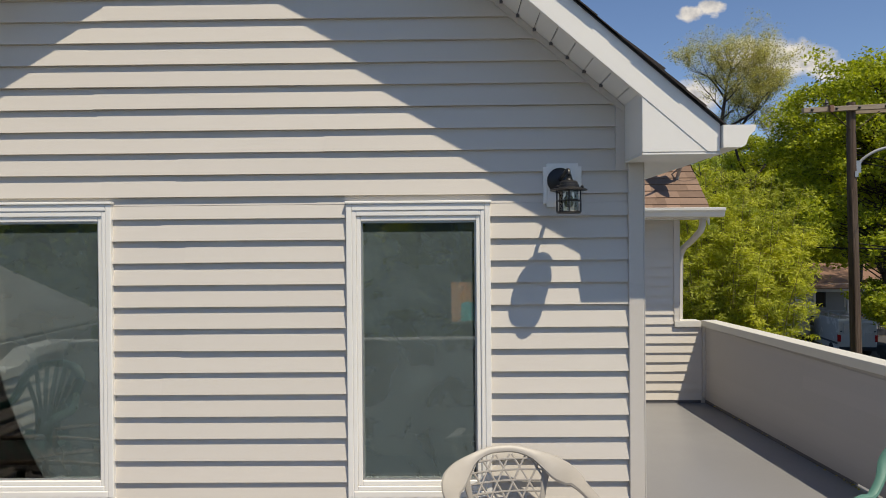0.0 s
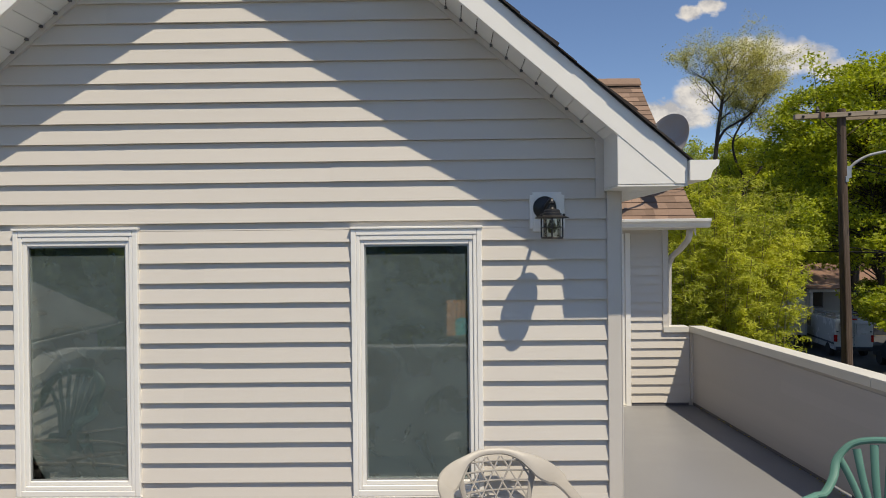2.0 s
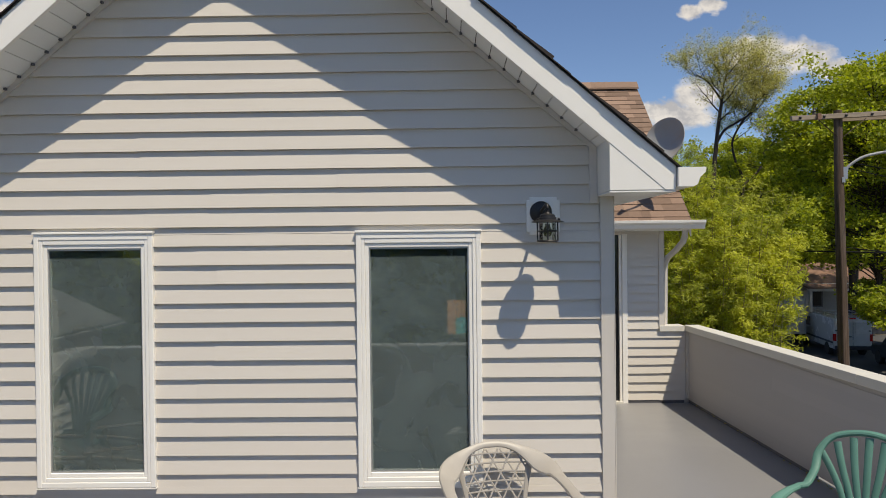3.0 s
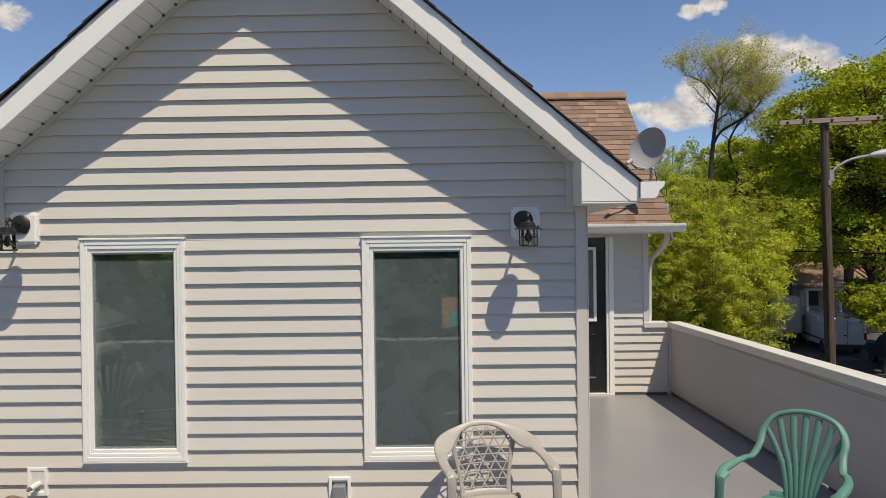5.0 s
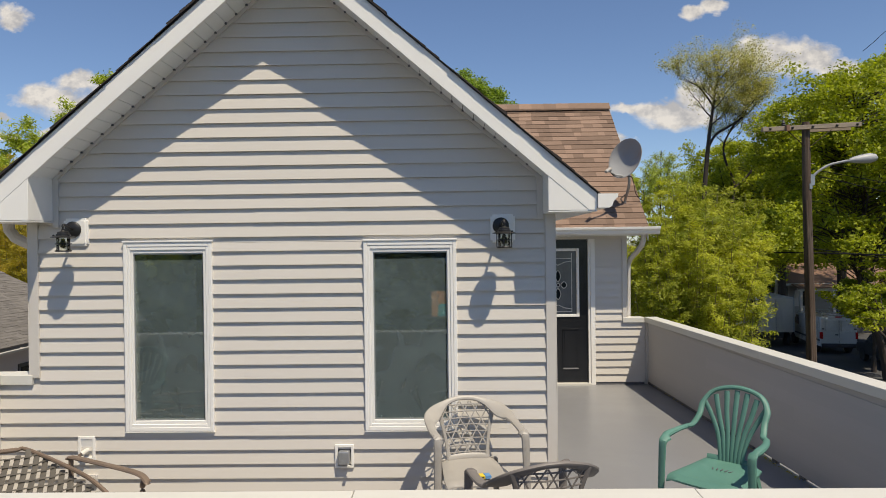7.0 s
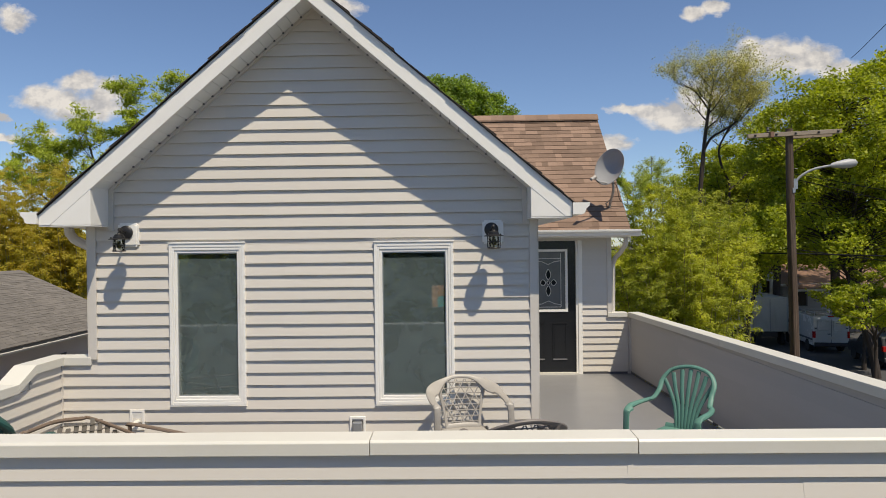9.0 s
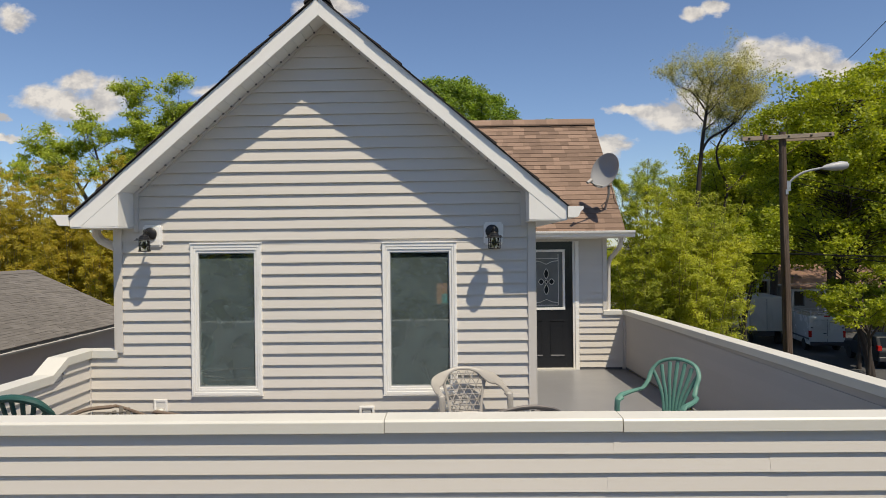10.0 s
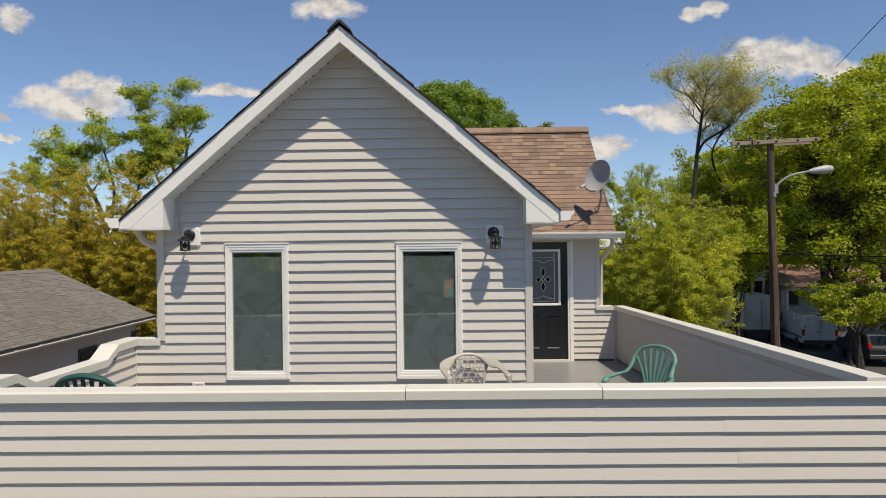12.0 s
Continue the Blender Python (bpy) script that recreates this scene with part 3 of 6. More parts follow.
g = root("downspout", pose(4.02, 4.42, 0), "white downspout elbow at the corner", "downspout", kind="structure")
part("pipe", Shape().tube([(0.015, 0.0, 2.20), (0.015, 0.0, 2.13), (0.005, 0.04, 2.06), (-0.030, 0.22, 1.95), (-0.066, 0.42, 1.86), (-0.082, 0.50, 1.76), (-0.085, 0.53, 0.9), (-0.085, 0.53, -1.0)], 0.038, 10), SIDING_TRIM, g)

# ---- parapets ----
front = root("parapet_south", pose(0, 0, 0), "low terrace wall in light grey siding with a cream white cap", "wall", kind="structure")
part("core", Shape().box(-2.60, 4.535, PAR_Y0 + 0.0, PAR_Y1, -0.24, 0.985), SIDING_TRIM, front)
for x0, x1, dz in ((-2.66, 0.859, 0.0), (0.863, 2.291, 0.002), (2.296, 4.605, -0.001)):
    part("cap_board", Shape().prism([(PAR_Y0 - 0.046, 0.983 + dz), (PAR_Y1 + 0.035, 0.983 + dz), (PAR_Y1 + 0.035, 1.055 + dz), (PAR_Y1 + 0.02, 1.067 + dz), (PAR_Y0 - 0.034, 1.063 + dz), (PAR_Y0 - 0.046, 1.050 + dz)], x0, x1, axis="x"), CAP_WHITE, front, "cream white cap board", 0.003)
part("corner_board", Shape().box(4.470, 4.550, PAR_Y0 - 0.026, PAR_Y0 - 0.001, GROUND + 0.05, 0.98), SIDING_TRIM, front, "light grey corner board", 0.004)
part("corner_board", Shape().box(-2.635, -2.555, PAR_Y0 - 0.026, PAR_Y0 - 0.001, GROUND + 0.05, 0.98), SIDING_TRIM, front, "light grey corner board", 0.004)

# the east parapet runs out a little towards the street end
E0, E1 = Vector((4.165, BACK_Y - 0.002, 0)), Vector((4.425, PAR_Y1 + 0.02, 0))
E_DIR = (E1 - E0).normalized()
E_LEN = (E1 - E0).length
E_M = Matrix.Translation(E0) @ Matrix(((E_DIR.x, -E_DIR.y, 0, 0), (E_DIR.y, E_DIR.x, 0, 0), (0, 0, 1, 0), (0, 0, 0, 1)))
east = root("parapet_east", E_M, "low terrace wall in panels coloured darker for shade, with a white cap", "wall", kind="structure")
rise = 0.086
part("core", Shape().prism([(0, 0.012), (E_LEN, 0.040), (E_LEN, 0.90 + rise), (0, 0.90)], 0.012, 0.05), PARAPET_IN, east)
for a, b in ((0.0, 2.9), (3.25, 3.33), (3.72, 3.80), (4.20, 4.27), (4.75, E_LEN)):
    part("sole", Shape().box(a, b, 0.014, 0.05, -0.04, 0.040), FLASHING, east)
for a, b in ((0.0, 3.55), (3.556, E_LEN - 0.16)):
    za, zb = 0.902 + rise * a / E_LEN, 0.902 + rise * b / E_LEN
    part("cap_board", Shape().prism([(a, za), (b, zb), (b, zb + 0.078), (a, za + 0.078)], -0.032, 0.150), CAP_WHITE, east, "cream white cap board", 0.004)
part("corner_post", Shape().box(-0.0, 0.035, -0.022, 0.012, 0.040, 0.90), SIDING_TRIM, east)
s = Shape().box(3.80, 4.12, BACK_Y - 0.05, BACK_Y + 0.15, 0.902, 0.975)
part("cap_board", s, CAP_WHITE, wall_back, "cream white cap board", 0.004)

# the west parapet dips between two raised ends
west = root("parapet_west", pose(0, 0, 0), "low terrace wall in light grey siding, its white cap stepping down", "wall", kind="structure")
WX = -2.445
top = [(0.14, 1.0), (-0.46, 1.0), (-0.70, 0.875), (-1.93, 0.885), (-2.17, 1.0), (PAR_Y1 + 0.03, 1.0)]
part("core", Shape().prism([(0.14, -0.24)] + top + [(PAR_Y1 + 0.03, -0.24)], WX - 0.13, WX - 0.012, axis="x"), SIDING_TRIM, west)
for i in range(len(top) - 1):
    (ya, za), (yb, zb) = top[i], top[i + 1]
    part("cap_board", Shape().prism([(ya, za + 0.002), (ya, za + 0.082), (yb, zb + 0.082), (yb, zb + 0.002)], WX - 0.17, WX + 0.03, axis="x"), CAP_WHITE, west, "cream white cap board", 0.003)
part("cap_board", Shape().box(WX + 0.031, -2.155, -0.040, 0.16, 1.002, 1.080), CAP_WHITE, west, "cream white cap board", 0.003)
part("infill", Shape().box(WX - 0.012, WALL_L, 0.0, 0.13, -0.2, 1.0), SIDING_TRIM, west)
part("corner_channel", Shape().box(WX - 0.012, WX + 0.012, -0.034, -0.001, 0.118, 1.0), SIDING_TRIM, west)

# ---- windows ----
def window(i, x0, x1, z0, z1):
    w = root(f"window_{i}", pose((x0 + x1) / 2, 0, z0), "tall white vinyl window with dark reflecting glass", "window", "windows of the gable wall", "structure")
    hw, h = (x1 - x0) / 2, z1 - z0
    # a stepped section: at the sides, at the head and at the foot, each from outside in, and its depth
    steps = (("casing", (0.0, 0.030), (0.0, 0.036), (0.0, 0.034), -0.038, 0.0), ("frame", (0.030, 0.052), (0.036, 0.064), (0.034, 0.060), -0.034, 0.034),
             ("sash", (0.052, 0.075), (0.064, 0.090), (0.060, 0.086), -0.026, 0.034))
    for name, (a, b), (ta, tb), (fa, fb), y0, y1 in steps:
        q = Shape()
        q.box(-hw + a, -hw + b, y0, y1, fa, h - ta)
        q.box(hw - b, hw - a, y0, y1, fa, h - ta)
        q.box(-hw + b, hw - b, y0, y1, h - tb, h - ta)
        q.box(-hw + b, hw - b, y0, y1, fa, fb)
        part(name, q, WHITE, w, "white vinyl " + name, 0.004)
    part("head_cap", Shape().box(-hw - 0.005, hw + 0.005, -0.046, 0.0, h + 0.0, h + 0.014), WHITE, w, "", 0.003)
    part("sill", Shape().prism([(-0.040, -0.007), (0.0, -0.007), (0.0, -0.001), (-0.040, -0.002)], -hw - 0.004, hw + 0.004, axis="x"), WHITE, w, "white sloping sill")
    pane = part("pane", Shape().box(-hw + 0.075, hw - 0.075, -0.008, -0.004, 0.086, h - 0.090), GLASS, w, "dark clear glass pane")
    pane.visible_shadow = False
    # bead round the glass
    q = Shape()
    x, z0_, z1_ = hw - 0.075, 0.086, h - 0.090
    for r in ((-x, -x + 0.008, z0_, z1_), (x - 0.008, x, z0_, z1_), (-x + 0.008, x - 0.008, z1_ - 0.010, z1_), (-x + 0.008, x - 0.008, z0_, z0_ + 0.010)):
        q.box(r[0], r[1], -0.014, -0.0085, r[2], r[3])
    part("glazing_bead", q, STEEL, w, "grey glazing bead")
    q = Shape()
    for r in ((-x, -x + 0.012, z0_, z1_), (x - 0.012, x, z0_, z1_), (-x + 0.012, x - 0.012, z1_ - 0.012, z1_), (-x + 0.012, x - 0.012, z0_, z0_ + 0.012)):
        q.box(r[0], r[1], 0.0015, 0.008, r[2], r[3])
    part("screen_frame", q, WHITE, w)
    # this mesh puts the panes' haze and reflections into a mottled grey
    mesh = Shape().add([(-x, 0.001, z0_), (x, 0.001, z0_), (x, 0.001, z1_), (-x, 0.001, z1_)], [(0, 1, 2, 3)])
    part("insect_screen", mesh, SCREEN, w, "grey mesh behind the glass, toned to imitate haze and reflections")
    return w


for i, spec in enumerate(WINDOWS, 1):
    window(i, *spec)

# ---- entrance door ----
door = root("door_1", pose(2.848, BACK_Y, -FALL), "black entrance door with a leaded glass light", "door", kind="structure")
q = Shape()
q.box(-0.442, 0.442, 0.02, 0.065, 0.03, 1.02).box(-0.442, 0.442, 0.02, 0.065, 2.052, 2.190)
q.box(-0.442, -0.315, 0.02, 0.065, 1.02, 2.052).box(0.315, 0.442, 0.02, 0.065, 1.02, 2.052)
slab = part("leaf", q, DOOR_BLACK, door, "black painted door leaf")
for x0, x1 in ((-0.310, -0.075), (0.060, 0.295)):
    pn = part("lower_panel", Shape().box(x0 + 0.028, x1 - 0.028, 0.012, 0.021, 0.258, 0.812, None, 0.012), DOOR_BLACK, slab)
    # the ledge's sky highlight comes from its paler paint
    ledge = Shape().prism([(0.0195, 0.228), (0.004, 0.234), (0.004, 0.240), (0.0195, 0.256)], x0, x1, axis="x")
    part("panel_ledge", ledge, DOOR_HIGHLIGHT, pn, "glossy lower edge of the panel moulding, its highlight in a paler colour")
    part("panel_moulding", Shape().prism([(0.0195, 0.816), (0.004, 0.830), (0.004, 0.838), (0.0195, 0.844)], x0, x1, axis="x"), DOOR_BLACK, pn)
    for xs in (x0, x1 - 0.022):
        part("panel_moulding", Shape().box(xs, xs + 0.022, 0.005, 0.0195, 0.257, 0.815, None, 0.004), DOOR_BLACK, pn)
q = Shape()
for r in ((-0.315, -0.275, 1.02, 2.052), (0.275, 0.315, 1.02, 2.052), (-0.275, 0.275, 2.012, 2.052), (-0.275, 0.275, 1.02, 1.060)):
    q.box(r[0], r[1], 0.002, 0.06, r[2], r[3])
part("light_frame", q, WHITE, slab, "white frame round the glass light", 0.006)
part("glass_light", Shape().box(-0.275, 0.275, 0.03, 0.036, 1.060, 2.012), FROST, slab, "obscured leaded glass")
q = Shape()
cz = 1.50
petals = []
for a, rx_, rz_, oz in ((0, 0.042, 0.085, 0.135), (0, 0.042, 0.085, -0.135), (1, 0.046, 0.050, 0), (-1, 0.046, 0.050, 0), (0, 0.026, 0.030, 0)):
    ring = [(a * 0.088 + rx_ * math.cos(t * math.pi / 8) * (1 - 0.35 * abs(math.sin(t * math.pi / 8))), 0.027, cz + oz + rz_ * math.sin(t * math.pi / 8)) for t in range(16)]
    q.tube(ring, 0.0055, 6, closed=True, up=(0, 1, 0))
    petals.append([(x, 0.0285, z) for x, _, z in ring])
for sgz in (-1, 1):
    q.tube([(-0.2, 0.027, cz + sgz * 0.36), (-0.1, 0.027, cz + sgz * 0.345), (0, 0.027, cz + sgz * 0.30), (0.1, 0.027, cz + sgz * 0.345), (0.2, 0.027, cz + sgz * 0.36)], 0.0055, 6, up=(0, 1, 0))
    q.tube([(-0.205, 0.027, cz + sgz * 0.40), (0.205, 0.027, cz + sgz * 0.40)], 0.0055, 6, up=(0, 1, 0))
    q.tube([(sgz * 0.205, 0.027, 1.10), (sgz * 0.205, 0.027, 1.98)], 0.0055, 6, up=(0, 1, 0))
for ring in petals:
    part("glass_petal", Shape().add(ring, [tuple(range(16))]), CAR_GLASS, slab)
part("leading", q, LEAD, slab, "grey lead scroll pattern")
part("jamb", Shape().box(0.444, 0.475, -0.02, 0.10, 0.0, 2.192), WHITE, door)
part("casing", Shape().box(0.478, 0.545, -0.034, -0.001, 0.0, 2.192), WHITE, door, "white door casing", 0.004)
part("jamb", Shape().box(-0.475, -0.444, -0.02, 0.10, 0.0, 2.192), WHITE, door)
part("casing", Shape().box(-0.545, -0.478, -0.034, -0.001, 0.0, 2.192), WHITE, door, "white door casing", 0.004)
part("threshold", Shape().box(-0.475, 0.475, -0.06, 0.10, 0.0, 0.028), CAP_WHITE, door, "pale threshold")

# ---- fixtures on the walls ----
def lantern(x, z, out):
    block = root("mounting_block", pose(x, 0, z), "white vinyl mounting block with notched corners", "mounting block", "lantern blocks")
    w, h, c = 0.099, 0.113, 0.017
    poly = [(-w + c, -h), (w - c, -h), (w - c, -h + c), (w, -h + c), (w, h - c), (w - c, h - c), (w - c, h), (-w + c, h), (-w + c, h - c), (-w, h - c), (-w, -h + c), (-w + c, -h + c)]
    part("plate", Shape().prism(poly, -0.034, -0.001), WHITE, block, "", 0.003)
    part("raised_face", Shape().box(-0.078, 0.078, -0.042, -0.033, -0.092, 0.092, None, 0.008), WHITE, block)
    lamp = root("wall_lantern", pose(x - 0.004, -0.043, z), "black metal wall lantern with a wide hood and caged glass", "wall lamp", "wall lanterns")
    turn = Matrix.Rotation(radians(90), 4, "X")
    part("backplate", Shape().lathe([(0.066, 0.0), (0.066, 0.010), (0.054, 0.020), (0.020, 0.026)], 24, Matrix.Translation((-0.012, 0, 0.022)) @ turn), BLACK_METAL, lamp)
    ay = -out
    part("arm", Shape().tube(arc([(-0.012, -0.012, 0.022), (-0.011, -0.055, 0.032), (-0.006, ay + 0.050, 0.050), (-0.001, ay + 0.016, 0.056), (0, ay, 0.044), (0, ay, 0.004)], 4), 0.0105, 10), BLACK_METAL, lamp)
    at = Matrix.Translation((0, ay, 0))
    part("hood", Shape().lathe([(0.089, -0.045), (0.092, -0.042), (0.089, -0.039), (0.064, -0.032), (0.052, -0.029), (0.051, -0.017), (0.044, -0.015), (0.043, -0.004), (0.036, 0.002), (0.018, 0.006), (0.012, 0.014)], 28, at), BLACK_METAL, lamp, "wide black hood")
    for sx in (-1, 1):
        part("knob", Shape().lathe([(0.003, 0), (0.008, 0.004), (0.008, 0.010), (0.003, 0.014)], 10, Matrix.Translation((sx * 0.060, ay - 0.03, -0.035))), BLACK_METAL, lamp)
    cage = Shape()
    for k in range(4):
        a = k * math.pi / 2 - 0.12
        px, py = 0.057 * math.cos(a), ay + 0.057 * math.sin(a)
        cage.tube([(px, py, -0.040), (px, py, -0.148)], 0.0042, 6)
    for zz in (-0.094, -0.148):
        cage.tube([(0.057 * math.cos(t * math.pi / 10), ay + 0.057 * math.sin(t * math.pi / 10), zz) for t in range(20)], 0.0042, 6, closed=True)
    cage.lathe([(0.052, -0.157), (0.060, -0.153), (0.055, -0.148)], 20, at)
    part("cage", cage, BLACK_METAL, lamp)
    g = part("glass", Shape().lathe([(0.047, -0.146), (0.047, -0.044)], 20, at), LAMP_GLASS, lamp, "clear glass cylinder")
    g.visible_shadow = False
    part("bulb", Shape().lathe([(0.004, -0.128), (0.020, -0.120), (0.028, -0.100), (0.024, -0.082), (0.014, -0.066), (0.014, -0.052)], 16, at), BLACK_METAL, lamp, "dark unlit bulb")
    return lamp


lantern(1.686, 2.228, 0.200)
lantern(-1.778, 2.240, 0.165)
# porch lamp by the entrance, half hidden by the wing
pl = root("porch_lamp", pose(2.30, BACK_Y - 0.002, 2.02), "small black porch lamp beside the door", "wall lamp")
part("backplate", Shape().box(-0.04, 0.04, -0.02, 0.0, -0.08, 0.10, None, 0.01), BLACK_METAL, pl)
part("body", Shape().lathe([(0.03, -0.10), (0.055, -0.09), (0.06, 0.03), (0.075, 0.04), (0.02, 0.10), (0.01, 0.12)], 12, Matrix.Translation((0.03, -0.09, 0))), BLACK_METAL, pl)

# hose connection in a white frame
hb = root("hose_bib", pose(-1.722, 0, 0.476), "white wall box with a hose tap in it", "wall box")
q = Shape()
for r in ((-0.070, -0.048, -0.098, 0.098), (0.048, 0.070, -0.098, 0.098), (-0.048, 0.048, 0.076, 0.098), (-0.048, 0.048, -0.098, -0.070)):
    q.box(r[0], r[1], -0.030, -0.001, r[2], r[3])
part("frame", q, WHITE, hb, "", 0.003)
part("recess", Shape().prism([(-0.006, -0.070), (-0.002, -0.070), (-0.002, 0.076), (-0.026, 0.076)], -0.048, 0.048, axis="x"), WHITE, hb)
part("tap", Shape().tube([(0.008, -0.005, -0.015), (0.002, -0.050, -0.018), (-0.014, -0.082, -0.030)], [0.018, 0.022, 0.019], 10), CAP_WHITE, hb, "cream coloured tap")
part("spout", Shape().lathe([(0.010, 0), (0.013, 0.003), (0.013, 0.012)], 12, Matrix.Translation((-0.017, -0.090, -0.034)) @ Matrix.Rotation(radians(75), 4, "X")), BRONZE, hb, "dull brass spout")
jb = root("junction_box", pose(-1.68, 0, 0.225), "small grey junction box low on the wall", "junction box")
part("body", Shape().box(-0.045, 0.045, -0.045, -0.012, -0.04, 0.04, None, 0.006), SIDING_TRIM, jb)
part("lid", Shape().box(-0.036, 0.036, -0.050, -0.046, -0.03, 0.03), SIDING_TRIM, jb)
# power outlet with a flip cover
po = root("power_outlet", pose(0.386, 0, 0.400), "outdoor power outlet in a white frame with a grey cover", "power outlet")
q = Shape()
for r in ((-0.076, -0.054, -0.094, 0.094), (0.054, 0.076, -0.094, 0.094), (-0.054, 0.054, 0.072, 0.094), (-0.054, 0.054, -0.094, -0.078)):
    q.box(r[0], r[1], -0.034, -0.001, r[2], r[3])
part("frame", q, WHITE, po, "", 0.003)
part("socket_plate", Shape().box(-0.054, 0.054, -0.010, -0.002, -0.078, 0.072), FLASHING, po)
part("cover", Shape().prism([(-0.045, -0.060), (0.045, -0.060), (0.045, 0.050), (-0.045, 0.050)], -0.080, -0.012), STEEL, po, "grey translucent bubble cover", 0.01)
part("latch", Shape().box(0.030, 0.052, -0.095, -0.070, -0.072, -0.058), CAP_WHITE, po)

# added stand-ins for an unidentified orange and teal patch in the chair-side window
cb = root("orange_stand_in", pose(1.166, 0.0100, 1.520), "orange-brown strips behind the window glass, a stand-in for an unidentified patch", "box")
for k in range(4):
    part("slat", Shape().box(-0.060 + k * 0.029, -0.033 + k * 0.029, 0, 0.017, 0.0, 0.205), CARTON, cb)
tc = root("teal_stand_in", pose(1.186, 0.0088, 1.520), "teal pad behind the window glass, a stand-in for an unidentified patch", "cushion")
part("cover", Shape().prism([(-0.030, 0.0), (0.038, 0.005), (0.038, 0.100), (0.0, 0.105), (-0.030, 0.093)], 0.0, 0.0008), TEAL, tc)
# shelf added only to carry the stand-ins
sh = root("stand_in_shelf", pose(1.100, 0.0088, 1.512), "narrow grey shelf added under the stand-ins", "shelf")
part("board", Shape().box(0.004, 0.115, 0.0, 0.019, 0, 0.0075), CURTAIN, sh)


# ---- terrace chairs ----
def seat_shell(w0, w1, y0, y1, z, th, mat, parent, holes=True, label=""):
    """A dished plastic seat: wide at the front (y0), narrow at the back (y1), with a rolled front edge."""
    nx, ny = 12, 12
    top = []
    for j in range(ny + 1):
        v = j / ny
        y = y0 + (y1 - y0) * v
        w = w0 + (w1 - w0) * v
        if v < 0.12:
            w *= 0.93 + 0.07 * v / 0.12
        for i in range(nx + 1):
            u = 2 * i / nx - 1
            dish = -0.022 * (1 - u * u) * math.sin(math.pi * min(1, v * 1.1 + 0.05)) + 0.012 * v * v
            roll = -0.026 * max(0, 1 - v / 0.14) ** 2 - 0.018 * max(0, abs(u) - 0.86) / 0.14
            top.append((u * w, y - 0.02 * (1 - u * u) * (1 - v), z + dish + roll))
    n = len(top)
    pts = top + [(x, y, zz - th) for x, y, zz in top]
    faces = []
    for j in range(ny):
        for i in range(nx):
            a = j * (nx + 1) + i
            b, c, d = a + 1, a + nx + 2, a + nx + 1
            faces += [(a, b, c, d), (a + n, d + n, c + n, b + n)]
    ring = list(range(nx + 1)) + [j * (nx + 1) + nx for j in range(1, ny + 1)] + [ny * (nx + 1) + i for i in range(nx - 1, -1, -1)] + [j * (nx + 1) for j in range(ny - 1, 0, -1)]
    faces += [(ring[i], ring[i] + n, ring[(i + 1) % len(ring)] + n, ring[(i + 1) % len(ring)]) for i in range(len(ring))]
    s = Shape().add(pts, faces)
    s.smooth = True
    return part("seat", s, mat, parent, label, sharp=60)


def leg(parent, mat, x, y, top_z, dx, dy, w=0.032):
    """A splayed channel-section leg."""
    s = Shape()
    pts, rows = [], 5
    for k in range(rows):
        t = k / (rows - 1)
        cx, cy, cz = x + dx * (1 - t), y + dy * (1 - t), top_z * t
        h = w * (0.62 + 0.5 * t)
        sx, sy = math.copysign(1, dx), math.copysign(1, dy)
        ring = [(0, 0), (-sx * h * 1.5, 0), (-sx * h * 1.5, -sy * 0.008), (-sx * 0.008, -sy * 0.008), (-sx * 0.008, -sy * h * 1.5), (0, -sy * h * 1.5)]
        pts += [(cx + a, cy + b, cz) for a, b in ring]
    faces = [(r * 6 + i, r * 6 + (i + 1) % 6, (r + 1) * 6 + (i + 1) % 6, (r + 1) * 6 + i) for r in range(rows - 1) for i in range(6)]
    faces += [tuple(range(6)), tuple((rows - 1) * 6 + i for i in range(6))]
    part("leg", s.add(pts, faces), mat, parent, "", 0.003)


def front_leg(parent, mat, sx, x, y, z, w):
    """A broad front leg that grows out of the arm's end and tapers to the foot."""
    path = arc([(sx * (x - 0.004), y + 0.045, z + 0.002), (sx * x, y + 0.010, z - 0.012), (sx * (x + 0.003), y - 0.004, z - 0.055), (sx * (x + 0.010), y - 0.016, z * 0.45), (sx * (x + 0.018), y - 0.030, 0.0)], 4)
    n = len(path)
    part("leg", Shape().tube(path, [w * (1.0 - 0.45 * k / (n - 1)) for k in range(n)], 10, 0.55, up=(0, 1, 0)), mat, parent)


def back_point(u, v):
    """On the curved backrest: u across (-1 to 1 over 0.25 m), v the height."""
    y = 0.20 + 0.27 * (v - 0.42) + 0.03 * (v - 0.42) ** 2 - 0.055 * u * u
    return Vector((0.25 * u, y, v))


